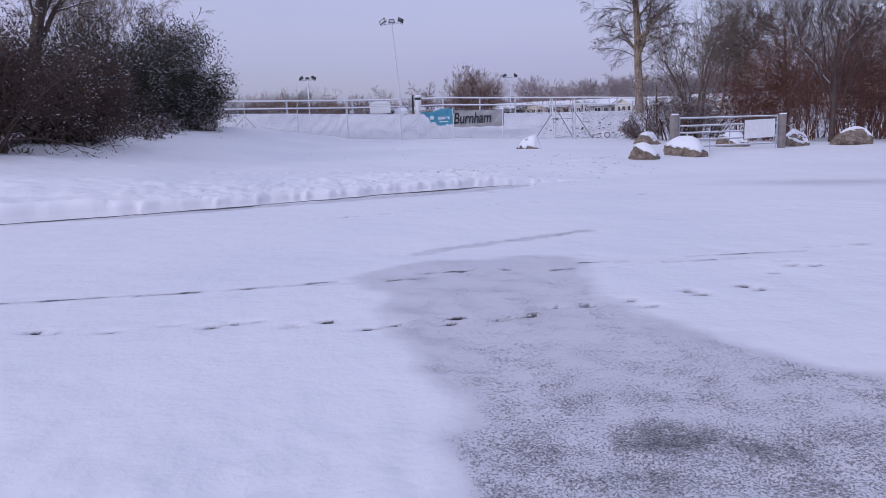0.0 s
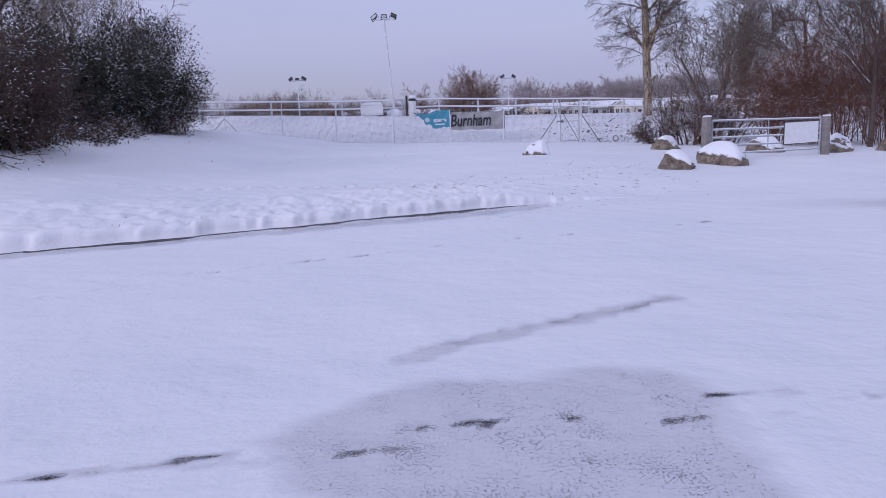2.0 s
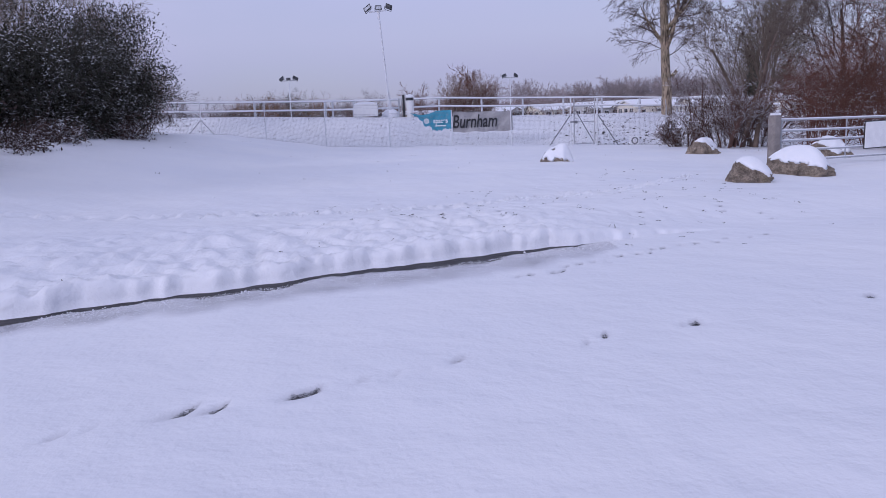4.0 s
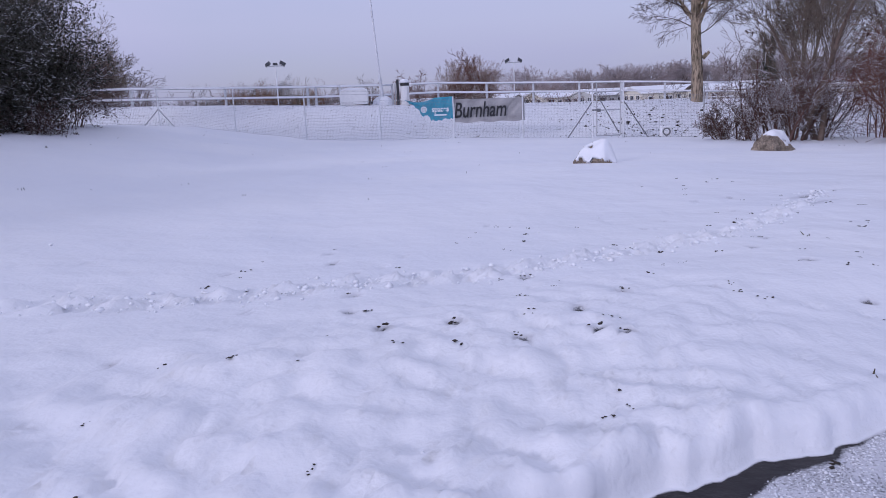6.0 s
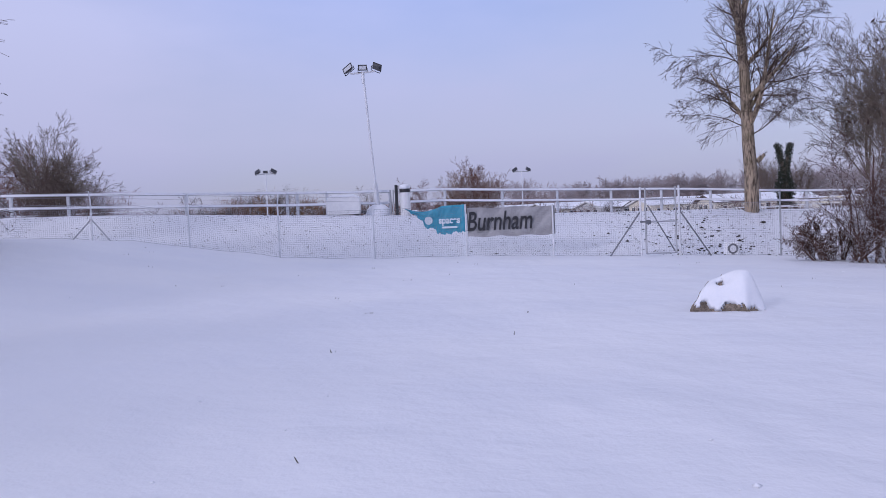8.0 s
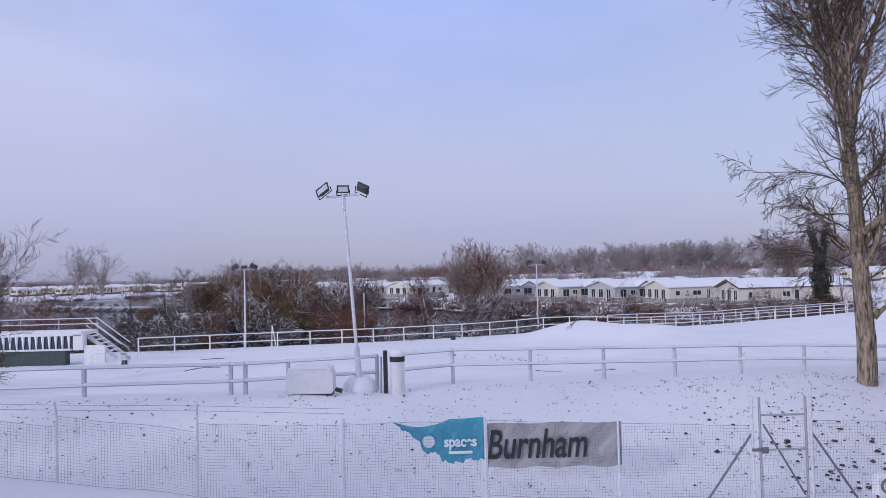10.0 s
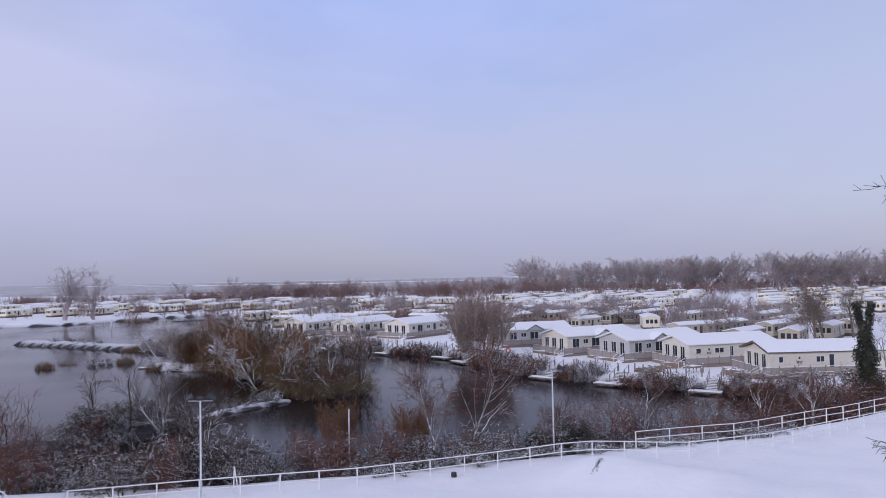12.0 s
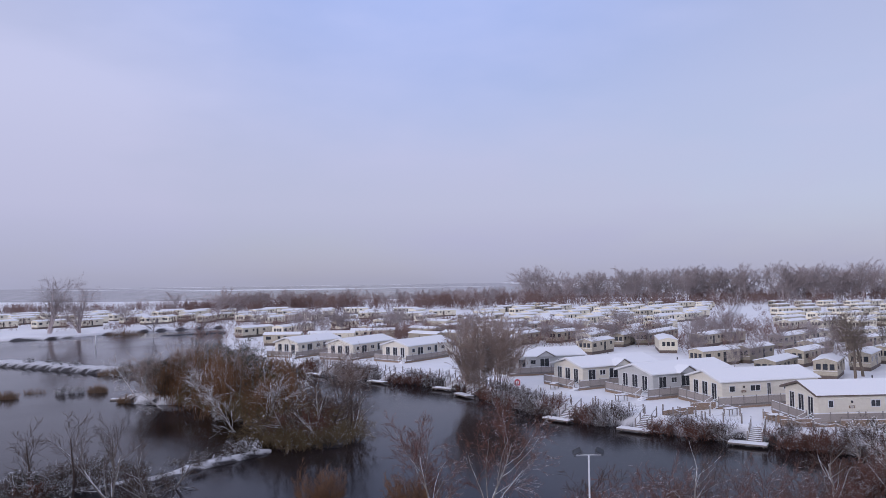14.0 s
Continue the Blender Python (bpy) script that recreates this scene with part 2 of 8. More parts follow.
def rough_stone():
    """Weathered stone: pale faces, dark pits, moss in patches."""
    m, n, l, b = material("boulder_stone", 0.92)
    big, grain, crack = noise_node(n, l, 5.5, 7, 0.75), noise_node(n, l, 40, 4, 0.7), noise_node(n, l, 9, 3, 0.5)
    col = mix_col(n, l, ramp(n, l, big, 0.36, 0.62), (0.085, 0.066, 0.052), (0.43, 0.35, 0.27))
    col = mix_col(n, l, ramp(n, l, grain, 0.45, 0.60, 0, 0.6), col, (0.07, 0.058, 0.042))
    col = mix_col(n, l, ramp(n, l, noise_node(n, l, 2.2, 3), 0.58, 0.68, 0, 0.4), col, (0.11, 0.095, 0.045))
    l.new(col, b.inputs["Base Color"])
    bump(n, l, b, calc(n, l, "ADD", big, calc(n, l, "MULTIPLY", crack, 0.5)), 1.0, 0.08)
    return m


M_STONE = rough_stone()
M_TIMBER = plain("grey_timber", (0.17, 0.15, 0.14), (0.30, 0.27, 0.25), 7, 0.85, 0, 0.4, 0.004)
M_BROWN_TIMBER = plain("brown_timber", (0.20, 0.14, 0.10), (0.33, 0.24, 0.17), 7, 0.85, 0, 0.4, 0.004)
M_CREAM = plain("cream_cladding", (0.74, 0.69, 0.58), (0.81, 0.77, 0.67), 4, 0.6, random_tint=0.05)
M_SAGE = plain("grey_cladding", (0.52, 0.52, 0.51), (0.60, 0.60, 0.58), 4, 0.6)
M_CARAVAN = plain("caravan_aluminium", (0.66, 0.60, 0.46), (0.77, 0.72, 0.58), 3, 0.5, random_tint=0.22)
M_CARAVAN_DULL = plain("weathered_caravan", (0.30, 0.26, 0.20), (0.46, 0.41, 0.31), 3, 0.6, random_tint=0.25)
M_TRIM = plain("white_upvc", (0.72, 0.72, 0.72), (0.80, 0.80, 0.80), 12, 0.4)
M_BROWN_TRIM = plain("brown_fascia", (0.10, 0.075, 0.06), (0.16, 0.12, 0.10), 9, 0.6)
M_GLASS = plain("dark_window_glass", (0.025, 0.028, 0.035), (0.06, 0.065, 0.075), 2, 0.08, 0, 0.05, 0.001)
M_PANEL = plain("weathered_deck_panel", (0.24, 0.21, 0.19), (0.38, 0.34, 0.31), 9, 0.7, 0, 0.4, 0.004)
M_RED = plain("red_plastic", (0.45, 0.03, 0.04), (0.55, 0.05, 0.05), 8, 0.4)
M_BLUE_BANNER = plain("blue_banner_vinyl", (0.04, 0.30, 0.42), (0.07, 0.38, 0.52), 5, 0.5)
M_GREY_BANNER = plain("grey_banner_vinyl", (0.30, 0.29, 0.29), (0.42, 0.41, 0.41), 3, 0.6)
M_BANNER_INK = plain("black_banner_ink", (0.015, 0.015, 0.018), (0.03, 0.03, 0.035), 6, 0.6)
M_BANNER_WHITE = plain("white_banner_ink", (0.62, 0.70, 0.74), (0.75, 0.80, 0.82), 6, 0.6)
M_DARK_GREEN = plain("dark_green_cladding", (0.03, 0.05, 0.05), (0.06, 0.085, 0.08), 5, 0.6)


# ---- mesh helpers ----
class Soup:
    """Collects vertices and faces of one part."""
    def __init__(self):
        self.v, self.f = [], []

    def add(self, verts, faces):
        k = len(self.v)
        self.v.extend(tuple(p) for p in verts)
        self.f.extend(tuple(i + k for i in q) for q in faces)
        return self

    def box(self, c, s, rz=0.0, ch=0.006, rx=0.0, ry=0.0):
        """A box with chamfered edges."""
        h = [max(a / 2, 1e-4) for a in s]
        ch = min(ch, min(h) * 0.5)
        m = Euler((rx, ry, rz)).to_matrix()
        V, idx = [], {}
        for sx in (-1, 1):
            for sy in (-1, 1):
                for sz in (-1, 1):
                    for ax in range(3):
                        p = [sx * h[0], sy * h[1], sz * h[2]]
                        for o in range(3):
                            if o != ax:
                                p[o] -= (sx, sy, sz)[o] * ch
                        idx[(sx, sy, sz, ax)] = len(V)
                        V.append(Vector(c) + m @ Vector(p))
        F = []
        for ax in range(3):
            u, w = (ax + 1) % 3, (ax + 2) % 3
            for s_ in (-1, 1):
                q = []
                for a, b_ in ((-1, -1), (1, -1), (1, 1), (-1, 1)):
                    k = [0, 0, 0]
                    k[ax], k[u], k[w] = s_, a, b_
                    q.append(idx[(*k, ax)])
                F.append(q if s_ > 0 else q[::-1])
                for a in (-1, 1):
                    k1, k2 = [0, 0, 0], [0, 0, 0]
                    k1[ax], k1[u], k1[w] = s_, a, -1
                    k2[ax], k2[u], k2[w] = s_, a, 1
                    q = [idx[(*k1, ax)], idx[(*k1, u)], idx[(*k2, u)], idx[(*k2, ax)]]
                    F.append(q if s_ * a > 0 else q[::-1])
        for sx in (-1, 1):
            for sy in (-1, 1):
                for sz in (-1, 1):
                    q = [idx[(sx, sy, sz, a)] for a in range(3)]
                    F.append(q if sx * sy * sz > 0 else q[::-1])
        return self.add(V, F)

    def tube(self, p0, p1, r0, r1=None, n=8):
        r1 = r0 if r1 is None else r1
        p0, p1 = Vector(p0), Vector(p1)
        d = (p1 - p0).normalized()
        u = d.orthogonal().normalized()
        w = d.cross(u)
        V = [p + r * (math.cos(2 * math.pi * i / n) * u + math.sin(2 * math.pi * i / n) * w) for p, r in ((p0, r0), (p1, r1)) for i in range(n)]
        F = [(i, (i + 1) % n, n + (i + 1) % n, n + i) for i in range(n)] + [tuple(range(n))[::-1], tuple(range(n, 2 * n))]
        return self.add(V, F)

    def path(self, pts, r, n=6):
        for a, b in zip(pts, pts[1:]):
            self.tube(a, b, r, r, n)
        return self

    def prism(self, outline, y0, y1):
        """Outline in x, z, drawn out along y."""
        n = len(outline)
        V = [(x, y0, z) for x, z in outline] + [(x, y1, z) for x, z in outline]
        F = [tuple(range(n)), tuple(range(n, 2 * n))[::-1]] + [((i + 1) % n, i, n + i, n + (i + 1) % n) for i in range(n)]
        return self.add(V, F)

    def lathe(self, c, rows, n=16, squash=1.0):
        """A body turned about an upright axis: rows of radius and height."""
        V = [(c[0] + r * math.cos(2 * math.pi * i / n), c[1] + r * squash * math.sin(2 * math.pi * i / n), c[2] + z) for r, z in rows for i in range(n)]
        F = [(k * n + i, k * n + (i + 1) % n, (k + 1) * n + (i + 1) % n, (k + 1) * n + i) for k in range(len(rows) - 1) for i in range(n)]
        return self.add(V, F + [tuple(range(n))[::-1], tuple(range((len(rows) - 1) * n, len(rows) * n))])

    def mesh(self, name):
        me = bpy.data.meshes.new(name)
        me.from_pydata(self.v, [], self.f)
        me.update()
        return me


def part(name, soup, mat, parent, label="", smooth=False):
    me = soup if isinstance(soup, bpy.types.Mesh) else soup.mesh(name)
    if not me.materials:
        me.materials.append(mat)
    if smooth:
        me.shade_smooth()
    ob = new(name, me)
    ob.parent = parent
    return tagged(ob, label) if label else ob


def thing(name, m, label, category, group="", kind=""):
    e = new(name)
    e.empty_display_size = 0.3
    e.matrix_world = m
    return tagged(e, label, category, group, kind)


def array_mesh(name, V, F, mat, smooth=False):
    """Mesh from numpy arrays of vertices and equal-sized faces."""
    me = bpy.data.meshes.new(name)
    k = F.shape[1]
    me.vertices.add(len(V))
    me.vertices.foreach_set("co", np.ascontiguousarray(V, dtype=np.float32).ravel())
    me.loops.add(F.size)
    me.loops.foreach_set("vertex_index", np.ascontiguousarray(F, dtype=np.int32).ravel())
    me.polygons.add(len(F))
    me.polygons.foreach_set("loop_start", np.arange(0, F.size, k, dtype=np.int32))
    me.update(calc_edges=True)
    if smooth:
        me.shade_smooth()
    me.materials.append(mat)
    return me


# ---- ground ----
def sstep(a, b, x):
    t = np.clip((x - a) / (b - a), 0, 1)
    return t * t * (3 - 2 * t)


WATER_Z = -2.35
EDGE_X, EDGE_Y = [-40, -12, -5.65, -3.6, -1.36, -0.12, 1.1, 2.9, 5.0, 9, 40], [7.0, 8.6, 10.1, 10.8, 11.88, 12.55, 13.08, 13.9, 14.6, 17.0, 30]
FENCE_X, FENCE_Y = [-60, -10, -4.5, 0, 60], [30, 35.5, 36.1, 36.3, 36.2]
RAIL_X, RAIL_Y = [-60, -14, -9.8, -7.5, -4.7, -1.5, 0.3, 2.4, 6.4, 10.2, 60], [33.0, 37.8, 38.7, 39.4, 40.0, 41.2, 42.0, 42.6, 43.4, 44.2, 52]
BANK_X, BANK_Z = [-14, -9.8, -7.5, -4.7, -1.5, 0.3, 2.4, 6.4, 10, 12.4, 14.4, 18], [1.8, 1.72, 1.64, 1.50, 1.36, 1.32, 1.24, 1.14, 1.08, 0.98, 0.92, 0.85]
NEAR_X, NEAR_Y = [-400, -60, -30, -10, 5, 15, 28, 36, 44, 60], [80, 79, 80, 80, 83, 86, 90, 93, 99, 101]
FAR_X = [-400, -140, -113, -95, -75, -67, -55, -40, -25, -14, -8.4, 1.5, 6.4, 8.7, 11.9, 15.8, 18.3, 21.8, 25, 29.5, 31, 34, 37, 44, 60]
FAR_Y = [220, 245, 252, 284, 300, 278, 230, 196, 170, 158.8, 154.3, 146.4, 137, 130.8, 124.5, 119, 117, 113.4, 110.1, 108.1, 106.2, 104.2, 102.2, 99.5, 101]
PLAIN_Z = -1.5
LAND = [  # banks in the lake: ax, ay, bx, by, half width, height over the water
    (-30, 90, -15.5, 108.5, 1.1, 0.35), (-14.5, 114.5, -10.8, 112.0, 2.6, 0.35), (-30, 141, -13, 118.5, 4.4, 0.45),
    (-52, 176, -33, 150, 6.0, 0.5), (-85, 188, -57, 172, 3.2, 0.74), (-36, 80, -26, 93.5, 4.0, 0.5),
    (-39, 139.5, -33, 137.5, 2.0, 0.95), (-82, 262, -66, 275, 2.5, 0.3)]


def seg_dist(x, y, ax, ay, bx, by):
    dx, dy = bx - ax, by - ay
    t = np.clip(((x - ax) * dx + (y - ay) * dy) / (dx * dx + dy * dy), 0, 1)
    return np.hypot(x - ax - t * dx, y - ay - t * dy)


def wobble(x, y, s, seed=0.0):
    """Cheap smooth noise from crossed waves, about -1 to 1."""
    a = np.sin(x / s * 1.7 + 1.3 * np.sin(y / s * 1.1 + seed) + seed * 3.1) + np.sin(y / s * 2.1 + 1.7 * np.sin(x / s * 0.9 - seed) + seed)
    b = np.sin((x + y) / s * 3.3 + 2.0 * np.sin((x - y) / s * 1.9 + seed * 2))
    return (a + b * 0.6) / 2.4


def kerb_line(x):
    near = sstep(-4.8, -4.0, x)
    return np.interp(x, EDGE_X, EDGE_Y) + 0.05 * wobble(x, x * 0 + 1.0, 0.4, 2.0) - near * (0.055 * np.abs(wobble(x, x * 0 + 2.0, 0.16, 5.0)) + 0.022 * np.abs(wobble(x, x * 0 + 3.0, 0.06, 1.0)) - 0.03)


def height(x, y):
    x, y = np.asarray(x, float), np.asarray(y, float)
    ye = kerb_line(x)
    yf, yr = np.interp(x, FENCE_X, FENCE_Y), np.interp(x, RAIL_X, RAIL_Y)
    tarmac = 0.40 - 0.02 * np.maximum(0, y - 6) - 0.015 * np.clip(x, 0, 12)
    field = np.interp(y, [10, 13.5, 15, 17, 24, 36, 40], [0.46, 0.43, 0.38, 0.33, 0.25, 0.17, 0.15]) - np.interp(y, [14, 22, 30, 37], [0.03, 0.02, 0.03, 0.047]) * np.clip(x - 1, 0, 14)
    rise = np.interp(y, [9, 12, 16, 22, 30, 38, 42], [0.55, 0.62, 0.8, 1.0, 1.05, 0.8, 0.3])
    field = field + rise * np.interp(x, [-30, -10, -8, -6, -4, -1.5, 0], [1.5, 1.08, 0.92, 0.55, 0.20, 0.02, 0])
    field = field + 0.02 * wobble(x, y, 1.3, 1.0) + 0.012 * wobble(x, y, 0.4, 3.0)
    d = y - ye
    lumps = np.clip(1 - d / 2.6, 0, 1) * sstep(2.4, 0.4, x)
    field = field + lumps * 1.15 * (0.075 * np.abs(wobble(x, y, 0.26, 7.0)) ** 0.8 + 0.05 * np.abs(wobble(x, y, 0.11, 4.0)) ** 0.8 + 0.016 * np.abs(wobble(x, y, 0.05, 2.0)) - 0.02)
    field = field + np.exp(-(d / 0.3) ** 2) * sstep(2.4, 0.4, x) * (0.06 * np.abs(wobble(x, y, 0.09, 3.0)) + 0.03 * np.abs(wobble(x, y, 0.04, 6.0)))
    steep = sstep(3.0, 1.2, x)
    lip = np.sqrt(np.clip(1 - (1 - np.clip(d / (0.10 + 0.1 * sstep(-5.5, -7.0, x)), 0, 1)) ** 2, 0, 1))
    slope = sstep(0, 1, d / 1.5)
    z = tarmac + (field - tarmac) * ((0.55 * lip + 0.45 * slope) * steep + slope * (1 - steep))
    bank = np.interp(x, BANK_X, BANK_Z)
    z = z + (bank - z) * sstep(yf + 0.3, yr - 0.6, y)
    plat = np.interp(y, [38, 44, 50, 56, 64, 70], [1.3, 1.05, 0.55, 0.2, -0.15, -0.2]) + (0.26 * wobble(x, y, 4.2, 1.0) + 0.11 * wobble(x, y, 1.6, 2.0)) * sstep(46, 52, y) * sstep(67, 60, y - 0.25 * x)
    plat = plat + 1.0 * np.exp(-((x - 9.0) / 3.0) ** 2 - ((y - 69.5) / 2.6) ** 2) + 0.75 * np.exp(-((x - 13.0) / 3.2) ** 2 - ((y - 67) / 2.4) ** 2)
    plat = plat + 0.45 * np.exp(-((x + 4) / 4.0) ** 2 - ((y - 60) / 2.5) ** 2) + 0.35 * np.exp(-((x - 24) / 6.0) ** 2 - ((y - 66) / 4) ** 2)
    z = np.where(y > yr, z + (plat - z) * sstep(yr, yr + 3, y), z)
    yn = np.interp(x, NEAR_X, NEAR_Y) + 0.8 * wobble(x, y, 3.0, 2.0)
    rail2 = np.interp(x, [-60, -17, -3.9, 3.5, 12, 20, 31, 60], [64, 66, 68.6, 71, 73.5, 75.5, 82, 100]) + 1.0
    z = z + (WATER_Z - 0.9 - z) * sstep(0, 1, (y - rail2) / np.maximum(yn - rail2 + 1.0, 2.0))
    yfar = np.interp(x, FAR_X, FAR_Y) + 0.35 * wobble(x, y, 2.5, 4.0)
    terrace = PLAIN_Z + 0.05 * wobble(x, y, 6, 2) + 0.4 * sstep(7.5, 4.5, y - yfar) * sstep(-34, -24, x)
    z = np.where(y > yn, np.where(y > yfar - 2, WATER_Z - 0.9 + (terrace - WATER_Z + 0.9) * sstep(yfar - 1.0, yfar + 2.2, y), WATER_Z - 0.9), z)
    for ax, ay, bx, by, r, h in LAND:
        d = seg_dist(x, y, ax, ay, bx, by) + 0.6 * wobble(x, y, 2.0 if ay < 130 else 9.0, ax)
        z = np.maximum(z, WATER_Z - 0.9 + (h + 0.9) * sstep(r + 0.9, r - 0.9, d))
    closed = sstep(40, 46, x) * (y > 84) * (y < 130)
    z = np.where(closed > 0, z + (np.maximum(z, -1.3) - z) * closed, z)
    sea = sstep(640, 700, y + 0.25 * x + 25 * wobble(x, y, 60, 1)) * sstep(260, 120, x - 0.05 * y)
    bars = -0.55 + 0.7 * wobble(x * 0.3, y, 240.0, 3.0) + 0.5 * wobble(x * 0.4 + y, y, 610.0, 1.0)
    z = np.where(sea > 0, z + (np.clip(WATER_Z + bars, WATER_Z - 1.2, WATER_Z + 0.8) - z) * sea, z)
    return z


def level(x, y):
    return float(height(x, y))


PAWS = [(0.48, 11.81), (0.58, 11.85), (0.77, 11.88), (0.83, 11.94), (0.88, 12.12), (1.01, 12.18), (1.13, 12.25), (1.26, 12.25), (1.29, 12.45), (1.41, 12.48), (1.57, 12.57), (1.67, 12.60), (1.75, 12.78), (1.85, 12.80), (2.05, 12.92), (2.2, 13.0), (2.4, 13.05), (2.55, 13.2), (2.8, 13.25), (3.0, 13.4)]
rng = random.Random(4)
PRINTS = [(x, y, 0.062, 0.029, rng.uniform(-0.2, 0.5)) for x, y in (   # animal prints: x, y, half length, half width, turn
    (-0.82, 4.66), (-0.64, 4.73), (-0.39, 4.56), (-0.28, 4.61), (0.02, 4.59), (0.08, 4.70), (0.34, 4.65), (0.49, 4.71), (0.65, 4.87), (0.85, 4.89),
    (1.11, 4.98), (1.19, 4.85), (1.53, 5.18), (1.56, 5.08), (1.90, 5.26), (1.97, 5.17), (2.26, 5.61), (2.46, 5.82), (2.63, 5.80), (2.48, 5.99))]
x_ = -2.9
while x_ < -0.9:
    PRINTS.append((x_, 4.72 - 0.03 * (x_ + 1) + rng.uniform(-0.06, 0.06), 0.062, 0.026, rng.uniform(-0.2, 0.3)))
    x_ += rng.choice((0.12, 0.24, 0.3)) + rng.uniform(-0.03, 0.03)
for i in range(26):                                # second line of prints along the kerb
    x_ = -3.2 + i * 0.25 + rng.uniform(-0.06, 0.06)
    PRINTS.append((x_, 9.3 + 0.42 * x_ + (0.55 if x_ > -2 else 0.3) + rng.uniform(-0.06, 0.06), 0.085, 0.016, 0.42 + rng.uniform(-0.1, 0.1)))
for x_, y_ in PAWS:
    PRINTS.append((x_, y_, 0.036, 0.026, 0.45 + rng.uniform(-0.2, 0.2)))
HOLES = [(-0.331, 14.043), (-0.006, 14.12), (0.272, 13.851), (0.448, 15.169), (0.9, 14.661), (-0.55, 14.861), (0.73, 13.891), (0.62, 13.95)]
for i in range(150):
    x_ = rng.uniform(-3.5, 4.5)
    HOLES.append((x_, float(np.interp(x_, EDGE_X, EDGE_Y)) + 0.25 + rng.random() ** 1.6 * 4.5))


def wetness(x, y):
    """Where the snow is thin or gone: 0 to 1."""
    w = np.zeros_like(x)
    ye = kerb_line(x)
    px = np.array([-0.05, -0.02, -0.09, -0.24, -0.37, -0.47, -0.77, -0.21, 0.2, 0.77, 1.06, 1.13, 1.05, 1.08, 1.3, 1.71, 2.6, 4, 4, -0.1])
    py = np.array([1.0, 3.32, 3.73, 4.3, 4.74, 5.29, 5.79, 6.29, 6.41, 6.46, 6.46, 6.17, 5.39, 4.91, 4.4, 3.84, 3.3, 2.6, -1, -1])
    inside = np.zeros(x.shape, bool)
    dist = np.full(x.shape, 9.0)
    for i in range(len(px)):
        j = (i + 1) % len(px)
        c = ((py[i] > y) != (py[j] > y)) & (x < (px[j] - px[i]) * (y - py[i]) / (py[j] - py[i] + 1e-12) + px[i])
        inside ^= c
        dist = np.minimum(dist, seg_dist(x, y, px[i], py[i], px[j], py[j]))
    sd = np.where(inside, dist, -dist) + 0.07 * wobble(x, y, 0.2, 1.0)
    near = np.interp(y, [2.2, 3.2, 4.2, 5.0, 6.0], [0.48, 0.38, 0.33, 0.32, 0.30])
    w = np.maximum(w, sstep(-0.02, 0.14, sd) * near)
    blot = (np.exp(-((x - 0.95) / 0.5) ** 2 - ((y - 3.05) / 0.34) ** 2) + 0.5 * np.exp(-((x - 0.6) / 0.3) ** 2 - ((y - 3.5) / 0.3) ** 2)) * (1 + 0.45 * wobble(x, y, 0.16, 12))
    w = np.maximum(w, np.minimum(blot, 1) * 0.5)
    d = np.full(x.shape, 9.0)
    for ax, ay, bx, by in ((-2.9, 5.42, -2.2, 5.5), (-2.0, 5.5, -1.25, 5.58), (-1.07, 5.62, -0.72, 5.68), (-0.65, 5.61, -0.1, 5.68), (-0.09, 5.83, 0.46, 5.89), (0.5, 5.82, 0.98, 5.86), (1.01, 6.06, 1.36, 6.08), (1.62, 6.02, 2.0, 6.05), (2.14, 6.24, 2.51, 6.29), (3.12, 6.5, 3.44, 6.55)):
        d = seg_dist(x, y, ax, ay, bx, by) + 0.016 * wobble(x, y, 0.09, 3)
        w = np.maximum(w, (1 - sstep(0.003, 0.034, d)) * (0.52 + 0.3 * wobble(x, y, 0.12, 6)))
        w = np.maximum(w, (1 - sstep(0.0, 0.02, seg_dist(x, y, ax - 0.3, ay - 0.03, bx + 0.3, by + 0.03))) * 0.36)
    d = np.minimum(seg_dist(x, y, -0.2, 6.64, 0.24, 6.93), seg_dist(x, y, 0.24, 6.93, 1.36, 7.66)) + 0.05 * wobble(x, y, 0.14, 2)
    w = np.maximum(w, (0.33 + 0.08 * wobble(x, y, 0.15, 4)) * (1 - sstep(0.05, 0.11, d)))
    strip = ye - y
    wide = np.interp(x, [-12, -6, -4, -3, -1.4, -0.3, 0.4, 1.0, 1.5], [0.10, 0.12, 0.17, 0.17, 0.19, 0.26, 0.26, 0.10, 0.0]) * (1 + 0.5 * wobble(x, y, 0.5, 6))
    on = (strip > np.where(x < -5.9, 0.0, 0.04)) & (x < 1.5)
    w = np.maximum(w, on * (1 - sstep(wide, wide + 0.05, strip)) * 1.0)
    slush = np.interp(x, [-6, -4, -2, -0.8, 0.5, 1.2, 2.0], [0.15, 0.5, 0.6, 0.8, 0.9, 0.6, 0.0])
    w = np.maximum(w, on * (1 - sstep(slush * 0.75, slush + 0.12, strip + 0.06 * wobble(x, y, 0.2, 8))) * 0.36)
    w = np.maximum(w, 0.36 * np.exp(-((x - 6.2) / 1.6) ** 2 - ((y - 12.2 + 0.12 * (x - 6)) / 0.55) ** 2))
    return w


def axis(stops):
    out = []
    for (a, s), (b, _) in zip(stops, stops[1:]):
        n = max(1, round((b - a) / s))
        out.extend(a + (b - a) * i / n for i in range(n))
    out.append(stops[-1][0])
    return np.array(out)


